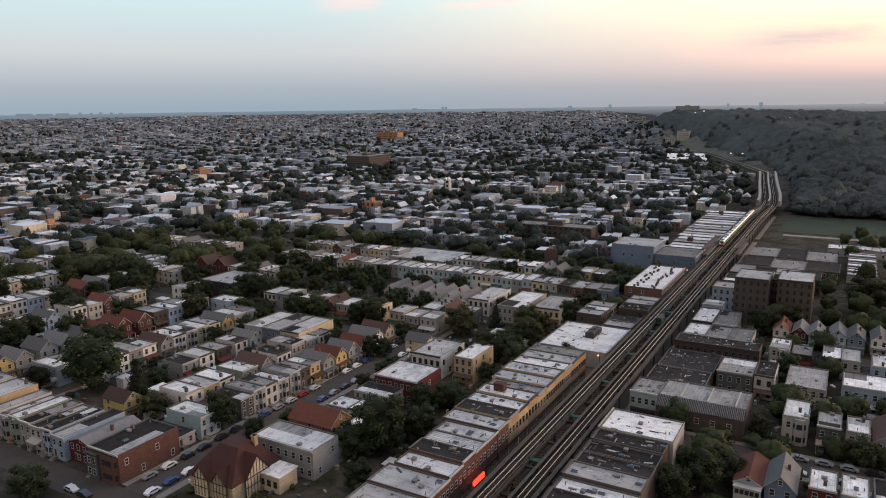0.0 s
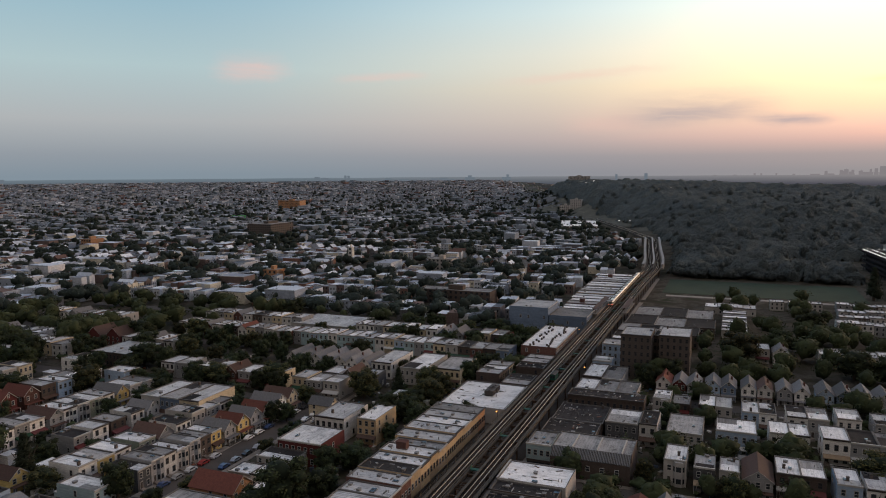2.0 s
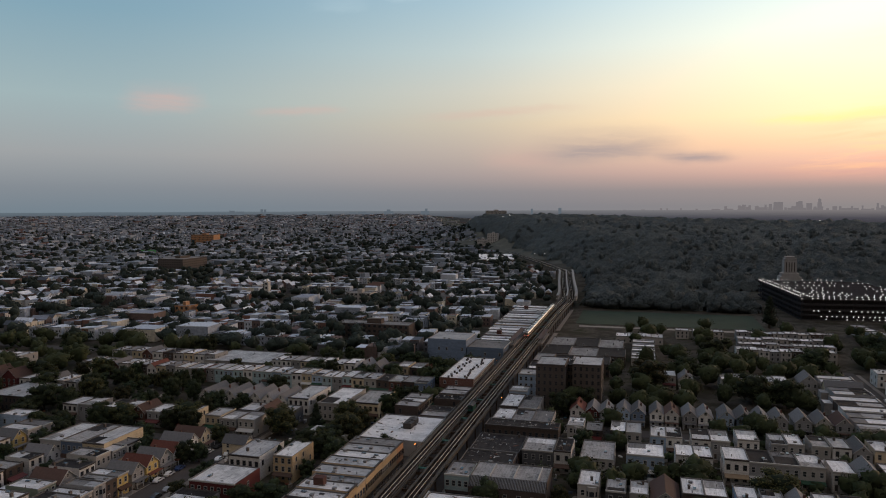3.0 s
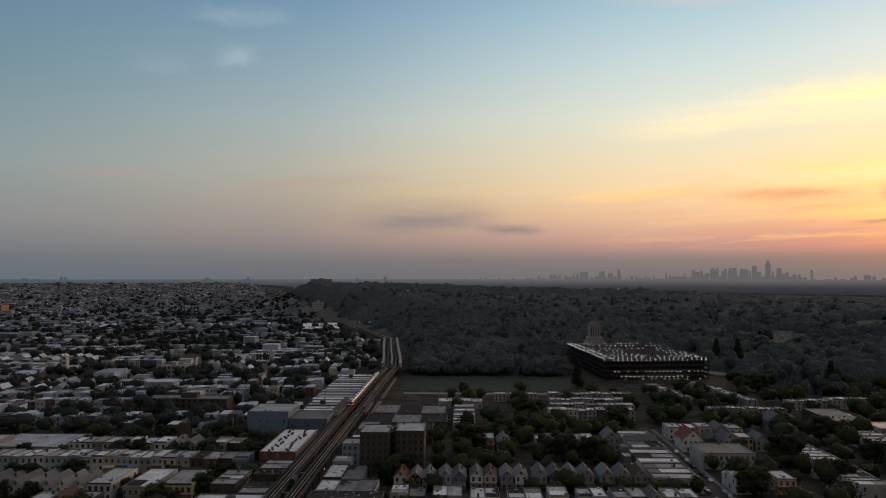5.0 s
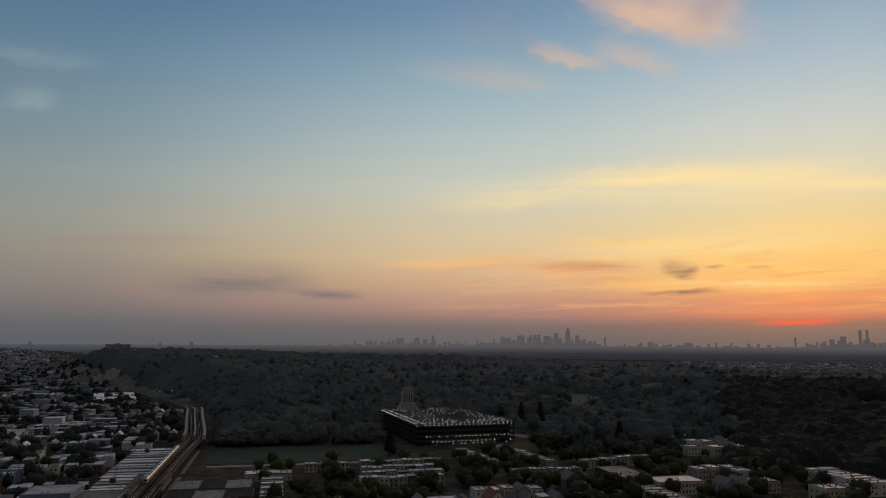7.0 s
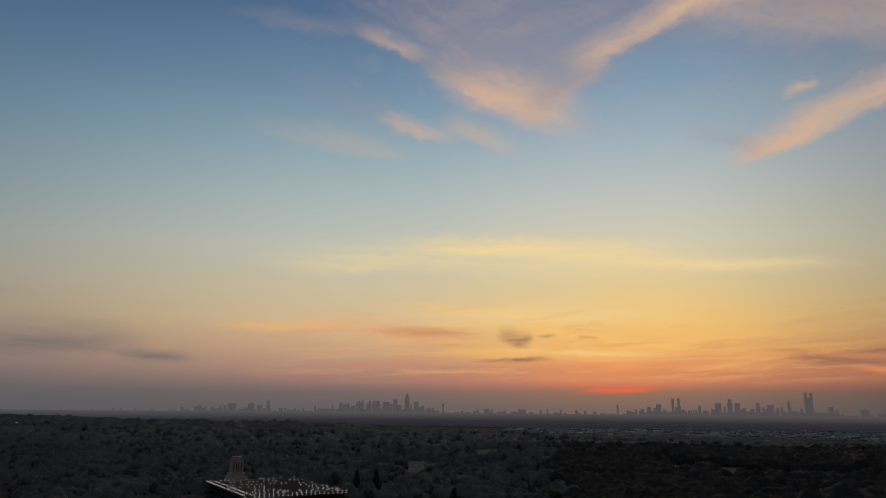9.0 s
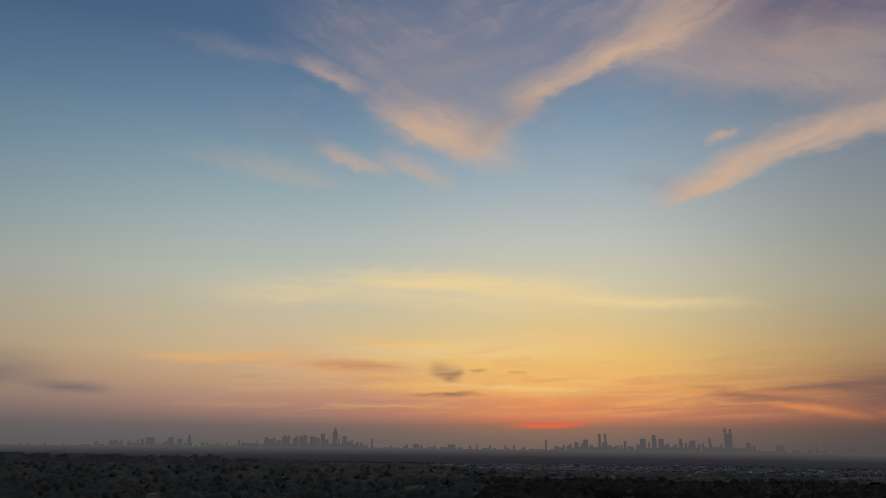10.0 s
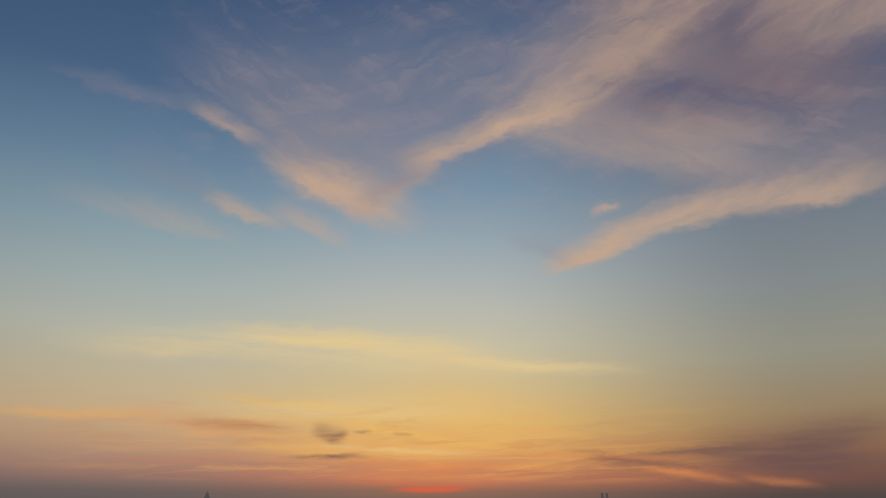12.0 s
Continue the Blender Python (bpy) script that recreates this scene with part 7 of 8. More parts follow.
for i in range(8200):
    d = 430 + 2950 * rng.random() ** 1.3
    x, y = at(rng.uniform(-66, -3), d)
    if (y > 432 or x < -465) and not wooded(x, y) and x < track_x(y) - (46 if y < 660 else 16) and (d > 900 or rng.random() < 0.55):
        if noise.noise(Vector((x * 0.008, y * 0.008, 5.2))) < 0.2 or rng.random() < 0.4:
            k = 1 - 0.35 * smooth(1500, 3000, d)
            spots.append((x, y, rng.uniform(8, 15) * k, rng.uniform(3.6, 7.5) * k * 1.15))
joined_crowns("middle_trees", [q for q in spots if math.hypot(q[0], q[1]) < 900], TOWNLEAF, "dark leafy trees between the rows of houses", "trees", ((0.62, 2), (0.5, 2), (0.46, 1)), 80)
joined_crowns("far_trees", [q for q in spots if math.hypot(q[0], q[1]) >= 900], TOWNLEAF, "dark leafy trees scattered between far houses", "trees")
for x, y in ((284, 826), (308, 826), (309, 622), (96, 626)):
    tree(x, y, 25, 0.8, 5)



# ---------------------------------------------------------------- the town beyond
# bluish distance haze is mixed into these roof and wall colours
ROOFMIX = islands("hazed_far_roofs", [(0.0, (0.4, 0.45, 0.52, 1)), (0.26, (0.5, 0.56, 0.64, 1)), (0.42, (0.24, 0.27, 0.33, 1)), (0.62, (0.08, 0.095, 0.12, 1)), (0.8, (0.62, 0.68, 0.76, 1)), (0.93, (0.12, 0.07, 0.055, 1))], 0.75)
FARROOFMIX = islands("hazed_outer_roofs", [(0.0, (0.17, 0.2, 0.23, 1)), (0.3, (0.28, 0.32, 0.38, 1)), (0.5, (0.12, 0.14, 0.165, 1)), (0.82, (0.46, 0.51, 0.58, 1)), (0.92, (0.13, 0.09, 0.08, 1))], 0.8)
FARWALLMIX = islands("hazed_outer_walls", [(0.0, (0.27, 0.31, 0.36, 1)), (0.4, (0.13, 0.155, 0.185, 1)), (0.75, (0.33, 0.36, 0.4, 1)), (0.9, (0.13, 0.08, 0.07, 1))])
WALLMIX = islands("hazed_far_walls", [(0.0, (0.46, 0.5, 0.55, 1)), (0.25, (0.13, 0.095, 0.085, 1)), (0.4, (0.28, 0.32, 0.38, 1)), (0.58, (0.58, 0.54, 0.44, 1)), (0.74, (0.12, 0.12, 0.13, 1)), (0.85, (0.55, 0.57, 0.6, 1)), (0.95, (0.2, 0.11, 0.085, 1))])


def small_house(b, x, y, w, d, h, windows, side, peak, turn):
    """One far house: its front looks to -y (side 0), +x (1), +y (2) or -x (3)."""
    c, s = math.cos(turn), math.sin(turn)
    wx, wy = x * c - y * s, x * s + y * c
    z = rise(wx, wy) if wy > 1400 or wx < -1400 else 0.0
    i = len(b.v)
    b.box(0, 0, -1, w, d, h, 0, bottom=False)
    if peak:
        top = h + 0.42 * w
        for yy in (0, d):
            b.face([(0, yy, h), (w, yy, h), (w / 2, yy, top)], 0)
        b.face([(-0.4, -0.4, h - 0.3), (-0.4, d + 0.4, h - 0.3), (w / 2, d + 0.4, top + 0.1), (w / 2, -0.4, top + 0.1)], 1)
        b.face([(w + 0.4, -0.4, h - 0.3), (w + 0.4, d + 0.4, h - 0.3), (w / 2, d + 0.4, top + 0.1), (w / 2, -0.4, top + 0.1)], 1)
    else:
        b.face([(0.2, 0.2, h + 0.05), (w - 0.2, 0.2, h + 0.05), (w - 0.2, d - 0.2, h + 0.05), (0.2, d - 0.2, h + 0.05)], 1)
        if windows:
            b.box(0, -0.25, h - 0.2, w, 0, h + 0.4, 0)
    if windows:
        for f in (1.3, 4.6):
            for q in (0.3, 0.7):
                b.face([(w * q - 0.5, -0.03, f), (w * q + 0.5, -0.03, f), (w * q + 0.5, -0.03, f + 1.6), (w * q - 0.5, -0.03, f + 1.6)], 2)
    a = turn + side * math.pi / 2
    ca, sa_ = math.cos(a), math.sin(a)
    b.v[i:] = [(wx + p * ca - q * sa_, wy + p * sa_ + q * ca, r + z) for p, q, r in b.v[i:]]


def town(name, x0, x1, y0, y1, keep, windows, seed, turn=0.0, grain=1.0):
    """Street blocks of houses back to back, some looking along the avenue, some across it, with yards between."""
    r = random.Random(seed)
    b = Build()
    turn = radians(turn)
    by = y0 - 200
    while by < y1 + 200:
        bx = x0 - 200 + r.uniform(0, 40)
        deep = r.uniform(40, 54) * grain
        while bx < x1 + 200:
            long = r.uniform(55, 130) * grain
            across = r.random() < 0.35
            w = r.choice((5.6, 6.2, 6.8, 7.5)) * grain
            h = r.uniform(6.2, 8.8) * grain
            style = r.random()
            for back in (0, 1):
                run, end = 0.0, (deep if across else long)
                while run < end:
                    big = r.random() < 0.025
                    ww, dd, hh = (r.uniform(14, 30), r.uniform(14, 20), r.uniform(9, 14) * grain) if big else (w, r.uniform(10, 16) * grain, h + r.choice((-0.6, 0, 0, 0.5)))
                    gap = r.uniform(0.8, 2.5) if style < 0.35 else (0.1 if r.random() < 0.85 else 3.0)
                    peak = not big and style < 0.35 and r.random() < 0.6
                    if across:
                        px, py, side = (bx + long, by + run, 1) if back else (bx, by + run + ww, 3)
                    else:
                        px, py, side = (bx + run + ww, by + deep, 2) if back else (bx + run, by, 0)
                    wx, wy = px * math.cos(turn) - py * math.sin(turn), px * math.sin(turn) + py * math.cos(turn)
                    if r.random() < 0.92 and x0 < wx < x1 and y0 < wy < y1 and keep(wx, wy):
                        small_house(b, px, py, ww - 0.1, dd, hh, windows, side, peak, turn)
                    run += ww + gap
            bx += long + r.choice((11, 13, 16)) * grain
        by += deep + r.choice((11, 14)) * grain
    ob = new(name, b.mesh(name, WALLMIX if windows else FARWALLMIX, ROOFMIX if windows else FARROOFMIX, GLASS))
    return tagged(ob, "close rows of two-storey houses with pale flat roofs", "houses", kind="stuff")


SPARE = ((-325, 1180, -195, 1350), (-735, 920, -655, 1010), (-240, 488, -155, 528), (-420, 545, -385, 580), (-305, 664, -255, 700), (-830, 695, -785, 745), (-745, 445, -672, 505), (-590, 332, -540, 368), (-375, 1560, -300, 1600), (-1165, 1620, -1065, 1675))


def spare(x, y):
    return any(a < x < c and b < y < d for a, b, c, d in SPARE)


def in_town(x, y):
    az = math.degrees(math.atan2(x, y))
    return -66 < az < 4 and x < track_x(y) - (36 if y < 640 else 24) and not wooded(x, y) and not spare(x, y)


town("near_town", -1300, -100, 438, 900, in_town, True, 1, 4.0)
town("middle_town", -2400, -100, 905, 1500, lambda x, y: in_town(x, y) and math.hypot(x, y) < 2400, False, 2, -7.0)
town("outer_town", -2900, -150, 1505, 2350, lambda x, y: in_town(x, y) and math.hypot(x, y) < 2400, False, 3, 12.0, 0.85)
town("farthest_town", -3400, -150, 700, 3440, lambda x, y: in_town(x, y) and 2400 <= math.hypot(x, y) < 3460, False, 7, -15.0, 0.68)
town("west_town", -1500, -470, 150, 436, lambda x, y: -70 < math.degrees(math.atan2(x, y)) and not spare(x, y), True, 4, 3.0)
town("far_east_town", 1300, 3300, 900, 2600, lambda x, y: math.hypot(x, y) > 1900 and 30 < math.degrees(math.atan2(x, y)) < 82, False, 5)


def block_of_flats(x, y, w, d, h, wall, floors, label, turn=0.0, both=False):
    ob = base("apartment_block", x, y, rise(x, y), turn, label, "apartment block")
    part("wall", flat_walls(w, d, h, wall), ob)
    part("roof", Build().box(0.25, 0.25, -0.1, w - 0.25, d - 0.25, 0).mesh("flat_roof", ROOFS["G"]), ob, at=(0, 0, h - 0.4))
    b = Build()
    n = int(w / 4)
    for f in range(floors):
        for i in range(n):
            xa, za = w * (i + 0.28) / n, h * (f + 0.3) / floors
            b.box(xa, -0.04, za, xa + w / n * 0.45, 0.02, za + h / floors * 0.48)
        for i in range(int(d / 5) if both else 0):
            ya = d * (i + 0.28) / int(d / 5)
            b.box(w - 0.02, ya, za, w + 0.04, ya + 2.2, za + h / floors * 0.48)
    part("windows", b.mesh("far_windows", GLASS), ob)["kind"] = "stuff"
    part("bulkhead", Build().box(w * 0.4, d * 0.3, 0, w * 0.6, d * 0.7, 3.5).mesh("bulkhead", WALLS[wall]), ob, at=(0, 0, h - 0.4))


block_of_flats(-715, 937, 44, 62, 21, "x", 6, "six-storey brown brick apartment block above the houses", both=True)
block_of_flats(-1150, 1640, 68, 30, 24, "o", 5, "long orange brick building with a pale end wall")
block_of_flats(-397, 697, 5, 5, 18, "w", 4, "slim white stair tower above the roofs")
block_of_flats(-226, 504, 58, 16, 11, "n", 3, "long brown brick building with a pale roof")
block_of_flats(-573, 345, 20, 14, 10, "o", 2, "orange brick building among the rows")
block_of_flats(-411, 562, 15, 14, 10, "o", 2, "orange brick box among the rows")
block_of_flats(-292, 676, 26, 16, 12, "s", 3, "pale grey corner building among the rows")
block_of_flats(-815, 712, 18, 22, 14, "o", 3, "orange brick building above far roofs")
block_of_flats(-730, 460, 44, 34, 8, "r", 2, "low red brick store among far roofs")
block_of_flats(-362, 1576, 22, 18, 22, "s", 6, "pale apartment block by the woods")
block_of_flats(-338, 1572, 24, 18, 30, "s", 8, "taller pale apartment block by the woods")
x, y = at(-11.45, 2250)
block_of_flats(x - 33, y, 66, 20, 86.5 - rise(x - 33, y), "s", 16, "grey high-rise block above the woods", turn=11.45)
b = Build()
b.box(0, 0, 0, 41, 1.5, 10)
green = new("green_screen_wall", b.mesh("green_wall", mottled("bright_green_netting", (0.12, 0.5, 0.16))))
green.matrix_basis = pose(-1034, 1284, rise(-1034, 1284), 0, 0, 17)
tagged(green, "bright green netting wall standing among the houses", "netting wall")


def market_hall(x, y, w, d, h, turn):
    """The low white-roofed store with lamps along its eaves, near the end of the line."""
    ob = base("market_hall", x, y, 0, turn, "low brown market hall with a broad white roof and lit eaves", "store")
    part("wall", flat_walls(w, d, h, "n"), ob)
    part("roof", Build().box(0.25, 0.25, -0.1, w - 0.25, d - 0.25, 0).mesh("flat_roof", ROOFS["W"]), ob, at=(0, 0, h - 0.4))
    r = random.Random(3)
    unit = Build().box(-1.6, -1.2, 0, 1.6, 1.2, 1.6).mesh("roof_unit", METAL)
    for q in range(26):
        part("roof_unit", unit, ob, at=(r.uniform(4, w - 4), r.uniform(4, d - 4), h - 0.4))
    glow = Build().box(-0.7, -0.3, -0.35, 0.7, 0.0, 0.35).mesh("eave_lamp", LAMPGLOW)
    for q in range(7):
        part("eave_lamp", glow, ob, "lit lamp under the eaves", at=(w * (q + 0.5) / 7 + r.uniform(-2, 2), 0, h - 1.2))


market_hall(-272, 1190, 62, 150, 9.0, 12)


# ---------------------------------------------------------------- the lit garage, tower and ball field
def parking_garage():
    ob = base("parking_garage", 129, 678, 0, 5, "dark parking garage strung with rows of white lamps", "parking garage")
    w, d, h = 100.0, 148.0, 20.0
    dark = mottled("dark_concrete", (0.035, 0.032, 0.033), 0.85, shine=0.0)
    floor_h = 4.6
    b = Build()
    b.box(3.0, 3.0, 0, w - 3.0, d - 3.0, h - 0.6)
    part("wall", b.mesh("garage_core", dark), ob)
    for f in range(4):
        b = Build()
        b.box(0, 0, 0, w, d, 0.5)
        part("floor_slab", b.mesh("garage_slab", mottled("garage_slab_concrete", (0.05, 0.048, 0.048), shine=0.0)), ob, at=(0, 0, f * floor_h + 0.1))
        b = Build()
        for xa, ya, xb, yb in ((-0.3, -0.3, w + 0.3, 0.1), (-0.3, 0.1, 0.1, d), (w - 0.1, 0.1, w + 0.3, d), (-0.3, d, w + 0.3, d + 0.3)):
            b.box(xa, ya, 0, xb, yb, 1.5)
        part("parapet", b.mesh("garage_parapet", mottled("stained_concrete", (0.045, 0.042, 0.043), shine=0.0)), ob, "stained concrete parapet band", at=(0, 0, 3.5 + f * floor_h))
    part("deck", Build().box(0.2, 0.2, 0, w - 0.2, d - 0.2, 0.35).mesh("garage_deck", mottled("dark_deck", (0.03, 0.03, 0.031), shine=0.0)), ob, at=(0, 0, h - 1.4))
    col_me = Build().box(-0.35, -0.2, 0, 0.35, 0.2, h - 1.5).mesh("garage_column", dark)
    for i in range(13):
        part("column", col_me, ob, at=(0.6 + i * (w - 1.2) / 12, 0.25, 0))
    for i in range(16):
        part("column", col_me, ob, at=(0.3, 8 + i * (d - 16) / 15, 0), turn=90)
    bulb = cached("bulb", lambda: Build().tube(0, 0, -0.3, 0.3, 0.34, 0.34, 6).mesh("lamp", LAMPGLOW))
    stem = cached("lamp_stem", lambda: Build().tube(0, 0, -1.3, -0.3, 0.06, 0.06, 5).mesh("lamp_stem", STEEL))
    r = random.Random(2)

    def lamp(x, y, z, stemmed=False):
        ob_l = part("lamp", bulb, ob, at=(x, y, z))
        if stemmed:
            part("lamp_stem", stem, ob_l)
    for z, gap in ((h + 0.6, 4.4), (h - 1.2, 4.4)):
        for i in range(int(w / gap) + 1):
            if r.random() < 0.94:
                lamp(i * gap + r.uniform(-0.5, 0.5), -0.6, z)
    for z, x0, share in ((8.2, 10, 0.85), (3.6, 16, 0.85), (1.2, 20, 0.5)):
        for i in range(int((w - x0) / 4.2)):
            if r.random() < share:
                lamp(x0 + i * 4.2 + r.uniform(-0.6, 0.6), -0.6, z)
    for x, z, share in ((-0.6, h + 0.6, 0.9), (6.5, h + 0.6, 0.75)):
        for i in range(26):
            if r.random() < share:
                lamp(x, i * 5.7, z, x > 0)
    for y, share in ((12, 0.85), (21, 0.7), (33, 0.8), (48, 0.55), (66, 0.8), (90, 0.6), (118, 0.8), (145, 0.7)):
        for i in range(20):
            if r.random() < share and not (30 < y < 70 and 40 < i * 4.9 < 72):
                lamp(3 + i * 4.9 + r.uniform(-1.2, 1.2), y + r.uniform(-1.5, 1.5), h + 0.6, True)
    part("ramp", Build().box(w + 16, 20, 0, w + 34, 120, 1.2).mesh("garage_ramp", CONCRETE), ob, "pale concrete ramp beside the garage")


parking_garage()


def stepped_tower(x, y):
    ob = base("stone_tower", x, y, rise(x, y), 0, "pale stepped stone tower standing by the garage", "tower")
    stone = mottled("pale_stone", (0.3, 0.29, 0.28))
    part("wall", Build().box(-14, -11, 0, 14, 11, 10).box(-11, -9, 10, 11, 9, 16).box(-9, -7.5, 16, 9, 7.5, 20).box(-6.6, -6, 20, 6.6, 6, 34).mesh("tower_wall", stone), ob)
    slot = Build().box(-0.5, -0.15, 0, 0.5, 0.0, 11).mesh("tower_slot", DARKTRIM)
    for q in (-4.2, -1.4, 1.4, 4.2):
        part("window_slot", slot, ob, at=(q, -6.0, 21.5))
    part("crown", Build().box(-6.4, -5.4, 34, 6.4, 5.4, 36.5).box(-5, -4.2, 36.5, 5, 4.2, 38.5).mesh("tower_crown", stone), ob)


stepped_tower(158.2, 893)
b = Build()
b.box(-56, 612, -0.2, 92, 690, 0.12)
tagged(new("ball_field", b.mesh("ball_field", GRASS)), "mown green ball field beside the railway", "playing field", kind="structure")
b = Build()
b.box(-52, 596, -0.2, 90, 603, 0.15)
tagged(new("pavement", b.mesh("field_path", CONCRETE)), "pale path along the ball field", "pavement", kind="structure")


def light_mast(x, y, h, glow=LAMPGLOW, size=0.5):
    ob = base("street_lamp", x, y, rise(x, y), 0, "tall grey street lamp with a lit head", "street lamp", "street lamps")
    part("pole", cached(("mast", h), lambda: Build().tube(0, 0, 0, h, 0.14, 0.08, 6).box(-0.05, -1.4, h - 0.15, 0.05, 0, h).mesh("mast", STEEL)), ob)
    part("lamp_head", cached(("head", size, glow.name), lambda: Build().box(-size / 2, -1.5 - size, -0.15, size / 2, -1.2, 0.12).mesh("lamp_head", glow)), ob, at=(0, 0, h))


for x, y in ((-108.5, 262), (-84.6, 262.5), (-65.5, 336), (-84.0, 415)):
    light_mast(x, y, 8.5, ORANGEGLOW, 0.35)
for az, d in ((-10.3, 1750), (-10.9, 1760), (-4.6, 1500), (12.0, 1850), (-7.6, 1180), (-8.4, 1180), (43.4, 2300), (45.6, 2500), (47.2, 2520)):
    x, y = at(az, d)
    light_mast(x, y, 22, LAMPGLOW, 2.2)


# ---------------------------------------------------------------- cars
def car_meshes(key):
    def make():
        b = Build()
        b.prism([(-2.2, 0.35), (2.2, 0.35), (2.25, 0.75), (1.3, 0.95), (0.75, 1.42), (-1.1, 1.45), (-1.75, 0.98), (-2.25, 0.9)], -0.88, 0.88)
        return b.mesh("car_body_small", CARPAINT[key])
    return cached(("car", key), make)


car_glass = Build().prism([(1.2, 0.98), (0.72, 1.38), (-1.08, 1.4), (-1.6, 1.0)], -0.9, 0.9).mesh("car_glass", GLASS)
wheel_b = Build()
wheel_b.prism([(0.32 * math.cos(6.283 * q / 10), 0.32 * math.sin(6.283 * q / 10)) for q in range(10)], -0.1, 0.1)
wheel_me = wheel_b.mesh("wheel", RUBBER)
CARWORD = {"w": "white", "k": "black", "g": "grey", "b": "blue", "r": "red", "s": "silver"}


def car(x, y, turn, key):
    ob = base("car", x, y, 0.08, turn, CARWORD[key] + " saloon car parked at the kerb", "car", "parked cars")
    part("body", car_meshes(key), ob)
    part("window", car_glass, ob)
    for sx in (-1.35, 1.35):
        for sy in ((-0.85, 0.85) if y < 150 else (-0.85,) if turn == 0 else (0.85,) if x > 0 else (-0.85,)):
            part("wheel", wheel_me, ob, at=(sx, sy, 0.32))


for x, y, a, k in ((-161, 129, 90, "w"), (-168.5, 134, 90, "g"), (-161, 135, 90, "b"), (-168.5, 140.5, 90, "w"), (-161, 141, 90, "w"), (-168.5, 147, 90, "k"), (-181, 119.5, 0, "s"), (-175.5, 119.5, 0, "k"), (-168.5, 153, 90, "k"),
                   (-130, 266.5, 0, "s"), (-123, 261, 0, "k"), (-136, 266.5, 0, "g")):
    car(x, y, a, k)
rng = random.Random(12)
for i in range(18):
    if rng.random() < 0.75:
        car(-168.8, 160 + i * 6.2, 90, rng.choice("kgswbkr"))
    if rng.random() < 0.75:
        car(-160.2, 160 + i * 6.2, 90, rng.choice("kgswbkg"))
for i in range(13):
    if rng.random() < 0.8:
        car(-22 + i * 6.0, 219.0, 0, rng.choice("kgswbkr"))
    if rng.random() < 0.7:
        car(-22 + i * 6.0, 227.4, 0, rng.choice("kgswbkg"))
for i in range(15):
    if rng.random() < 0.85:
        car(108.4, 320 + i * 6.1, 90, rng.choice("kgswbks"))
    if rng.random() < 0.85:
        car(115.6, 320 + i * 6.1, 90, rng.choice("kgswbks"))

# lit signs on the shop fronts
tagged(new("shop_sign", Build().box(-86.6, 166.4, 3.6, -86.1, 172.2, 4.9).mesh("shop_sign", SIGNRED)), "glowing red shop sign over the pavement", "sign")
tagged(new("shop_sign", Build().box(-86.6, 146.5, 3.4, -86.1, 150.5, 4.4).mesh("shop_sign", SIGNBLUE)), "glowing blue shop sign over the pavement", "sign")


# ---------------------------------------------------------------- yards and burial ground
def shed(x, y, w, d, h, wall, roof):
    ob = base("shed", x, y, 0, 0, WALL_WORDS[wall] + " back-yard shed with a " + ROOF_WORDS[roof], "shed", "back-yard sheds")
    part("wall", cached(("shedw", w, d, h, wall), lambda: Build().box(0, 0, 0, w, d, h).mesh("shed_wall", WALLS[wall])), ob)
    part("roof", cached(("shedr", w, d, roof), lambda: Build().box(-0.25, -0.25, 0, w + 0.25, d + 0.25, 0.18).mesh("shed_roof", ROOFS[roof])), ob, at=(0, 0, h))


rng = random.Random(33)
n = 0
while n < 120:
    x, y = (rng.uniform(-420, -95), rng.uniform(132, 330)) if n % 3 else (rng.uniform(-58, 100), rng.uniform(205, 330))
    w, d = rng.choice((4.0, 5.0, 6.5)), rng.choice((4.0, 5.0, 6.0))
    if clear_of_houses(x + w / 2, y + d / 2, 4.2) and not (-175 < x + w / 2 < -154) and not (-260 < x + w / 2 < -241) and not (214 < y + d / 2 < 233 and x > -62) and not (314 < y + d / 2 < 331) and not (255 < y + d / 2 < 273 and x < -85):
        shed(x, y, w, d, rng.choice((2.6, 3.0, 3.6)), rng.choice("wgscrn"), rng.choice("SGTGWS"))
        taken.append((x, y, x + w, y + d))
    n += 1
bushes = []
for i in range(900):
    x, y = (rng.uniform(-440, -92), rng.uniform(128, 425)) if i % 3 else (rng.uniform(-60, 104), rng.uniform(190, 345))
    if clear_of_houses(x, y, 0.8) and not (-171 < x < -158) and not (-257 < x < -245) and not (216 < y < 230 and x > -62) and not (317 < y < 328) and not (258 < y < 270 and x < -85):
        h = rng.uniform(1.2, 4.2)
        bushes.append((x, y, h, h * rng.uniform(0.5, 0.9)))
joined_crowns("bushes", bushes, LEAF, "dark bushes and hedges filling the back yards", "bushes", ((0.75, 2), (0.5, 1)), 60)


def fence(x, y, length, turn):
    ob = base("fence", x, y, 0, turn, "grey board fence between the yards", "fence", "yard fences")
    part("boards", cached(("boards", length), lambda: Build().box(0, -0.04, 0.1, length, 0.04, 1.8).mesh("fence_boards", BOARD)), ob)
    post = cached("fence_post", lambda: Build().box(-0.07, -0.07, 0, 0.07, 0.07, 2.0).mesh("fence_post", STEEL))
    for q in (0, length / 2, length):
        part("post", post, ob, at=(q, 0, 0))


for i in range(46):
    x, y = (rng.uniform(-330, -100), rng.uniform(135, 320)) if i % 2 else (rng.uniform(-40, 95), rng.uniform(250, 312))
    if clear_of_houses(x + 6, y, 6.5) and not (-180 < x + 6 < -150):
        fence(x, y, 12.0, 0)


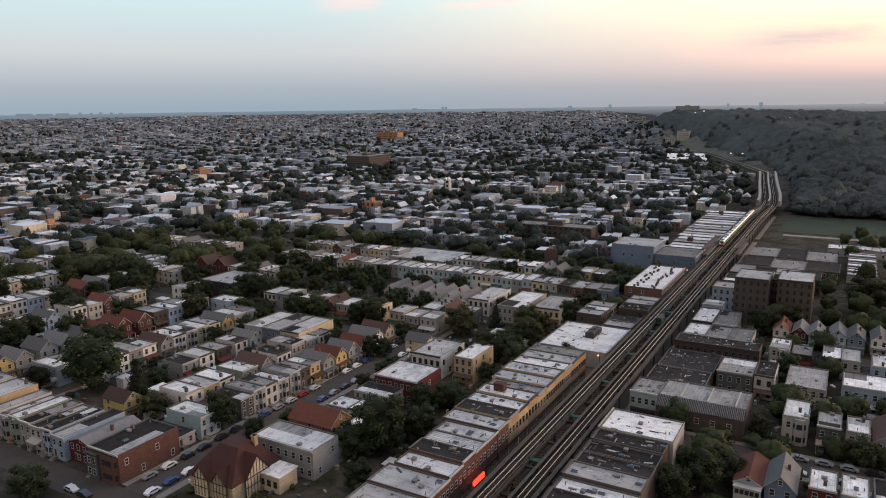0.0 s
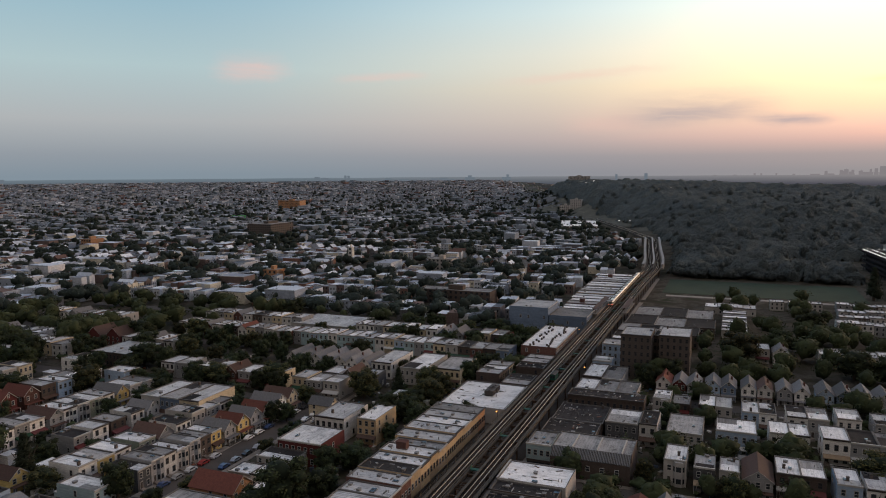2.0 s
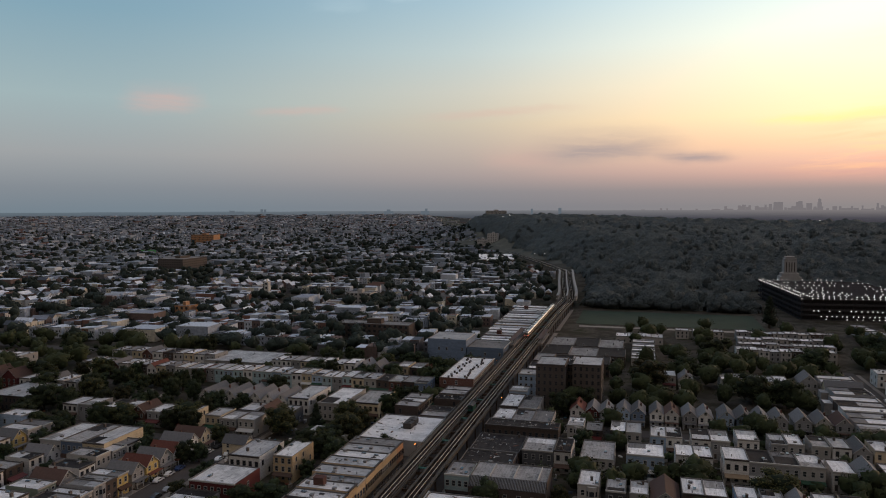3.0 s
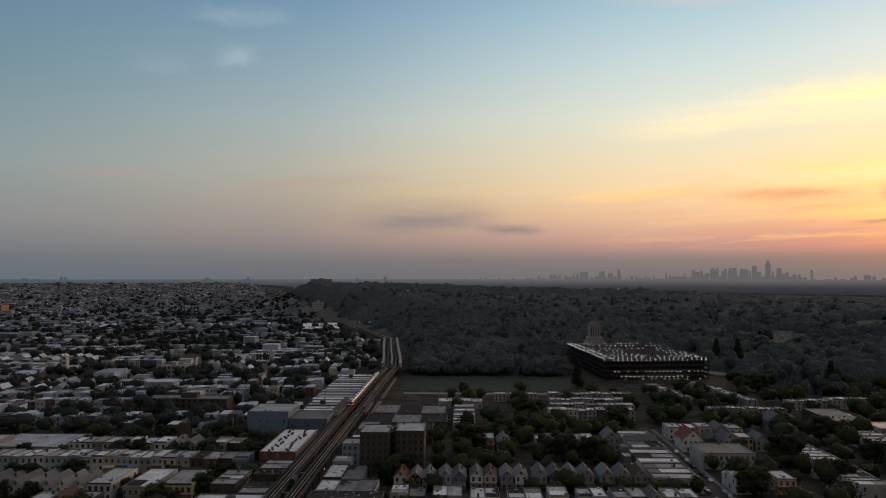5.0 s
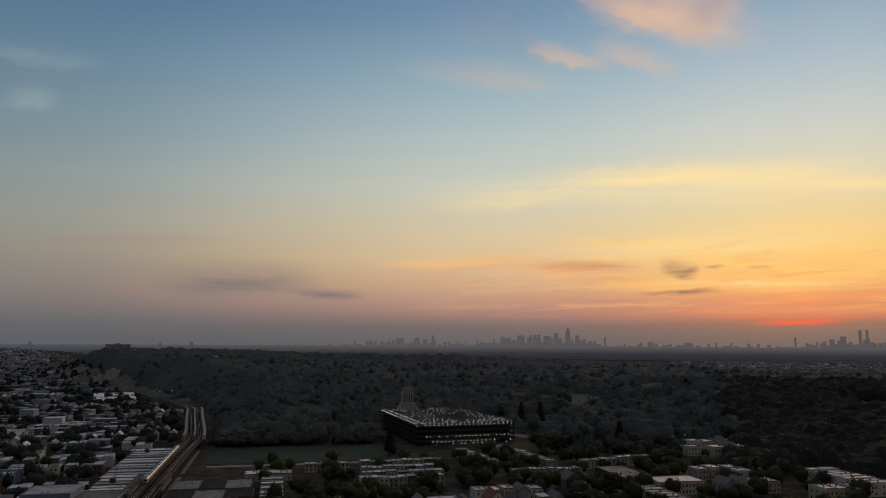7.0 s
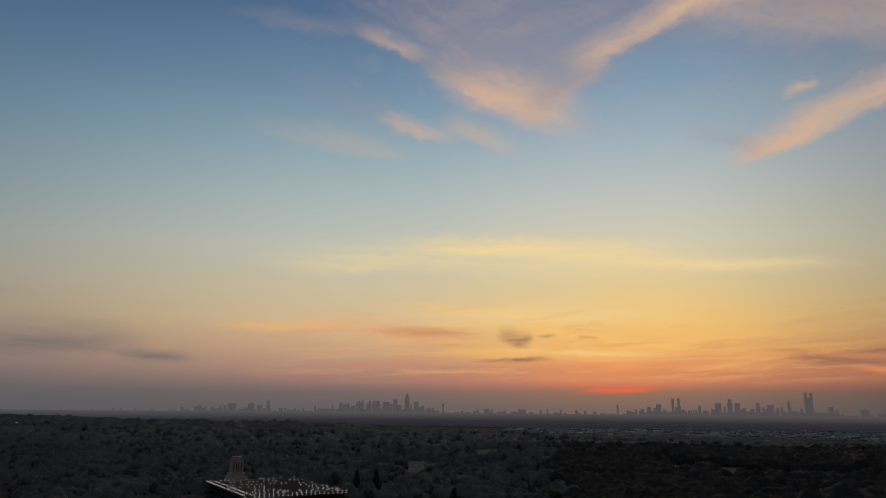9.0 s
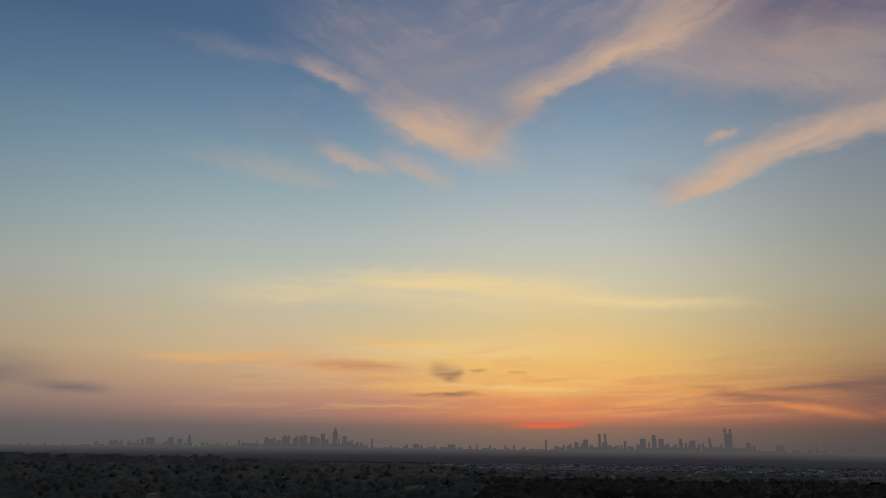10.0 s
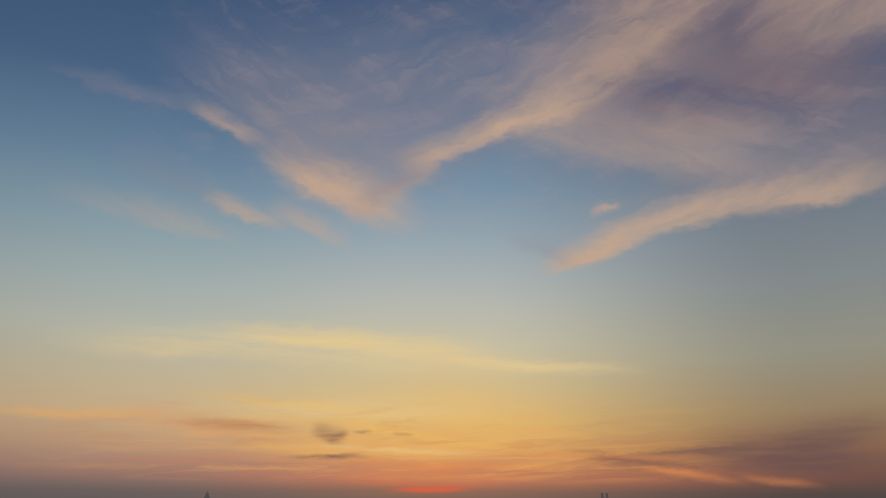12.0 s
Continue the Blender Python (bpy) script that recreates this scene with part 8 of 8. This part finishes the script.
def gravestones():
    """Pale stones in rows over the open slopes of the burial ground."""
    b = Build()
    r = random.Random(9)
    for i in range(5200):
        d = r.uniform(690, 1240)
        x, y = at(r.uniform(-3, 44), d)
        if wooded(x, y) and glade(x, y):
            z, w, h = rise(x, y), r.uniform(0.5, 1.4), r.uniform(0.9, 2.4)
            b.box(x - w, y - 0.3, z - 0.4, x + w, y + 0.3, z + h, bottom=False)
    return tagged(new("gravestones", b.mesh("gravestones", islands("grave_stone", [(0.0, (0.3, 0.3, 0.29, 1)), (0.5, (0.18, 0.18, 0.18, 1)), (0.8, (0.45, 0.44, 0.42, 1))]))), "pale gravestones scattered over the open hillside", "gravestones", kind="stuff")


gravestones()


def slab(b, x, y, z, w, d, h, a):
    """A turned box."""
    c, s = math.cos(a), math.sin(a)
    i = len(b.v)
    b.box(-w / 2, -d / 2, z, w / 2, d / 2, z + h, bottom=False)
    b.v[i:] = [(x + p * c - q * s, y + p * s + q * c, r) for p, q, r in b.v[i:]]


ODDS = islands("odds_and_ends", [(0.0, (0.4, 0.4, 0.39, 1)), (0.2, (0.1, 0.1, 0.1, 1)), (0.42, (0.25, 0.22, 0.18, 1)), (0.58, (0.07, 0.09, 0.13, 1)), (0.68, (0.62, 0.61, 0.58, 1)), (0.8, (0.2, 0.08, 0.05, 1)), (0.88, (0.06, 0.14, 0.2, 1)), (0.94, (0.05, 0.1, 0.06, 1))])
rng = random.Random(44)
b = Build()
for i in range(2600):
    x, y = (rng.uniform(-420, -92), rng.uniform(126, 330)) if i % 3 else (rng.uniform(-60, 104), rng.uniform(160, 345))
    if clear_of_houses(x, y, 0.9) and not (-171 < x < -158) and not (-257 < x < -245) and not (216 < y < 230 and x > -62) and not (317 < y < 328) and not (258 < y < 270 and x < -85) and not (-88 < x < -64.5):
        slab(b, x, y, 0.0, rng.uniform(0.4, 2.2), rng.uniform(0.3, 1.2), rng.uniform(0.3, 1.3), rng.choice((0, 1.57, rng.uniform(0, 3))))
tagged(new("yard_clutter", b.mesh("yard_clutter", ODDS)), "bins, tables, toys and boxes lying about the back yards", "yard clutter", kind="stuff")

# boards, rags and ducts left lying on the shop roofs
SCRAPS = islands("roof_scraps", [(0.0, (0.3, 0.295, 0.29, 1)), (0.25, (0.08, 0.075, 0.07, 1)), (0.5, (0.17, 0.155, 0.14, 1)), (0.75, (0.5, 0.49, 0.47, 1)), (0.92, (0.14, 0.07, 0.05, 1))])
for ob in [o for o in scene.objects if o.parent is None and o.get("category") in ("shop", "house") and -90 < o.matrix_basis.translation.x < -30 and o.matrix_basis.translation.y < 345]:
    roof = [c for c in ob.children if c.name.startswith("roof") and c.type == "MESH"]
    if roof:
        q = roof[0].bound_box
        b = Build()
        for i in range(int((q[6][0] - q[0][0]) * (q[6][1] - q[0][1]) / (9 if "tar" in roof[0].data.materials[0].name else 26))):
            slab(b, rng.uniform(q[0][0] + 0.5, q[6][0] - 0.5), rng.uniform(q[0][1] + 0.5, q[6][1] - 0.5), 0.0, rng.uniform(0.2, 2.6), rng.uniform(0.12, 0.6), rng.uniform(0.03, 0.3), rng.choice((0, 1.57, rng.uniform(0, 3))))
        junk = part("roof_debris", b.mesh("roof_debris", SCRAPS), ob, "loose boards and rubbish on the roof", at=tuple(roof[0].matrix_basis.translation))
        junk["kind"] = "stuff"
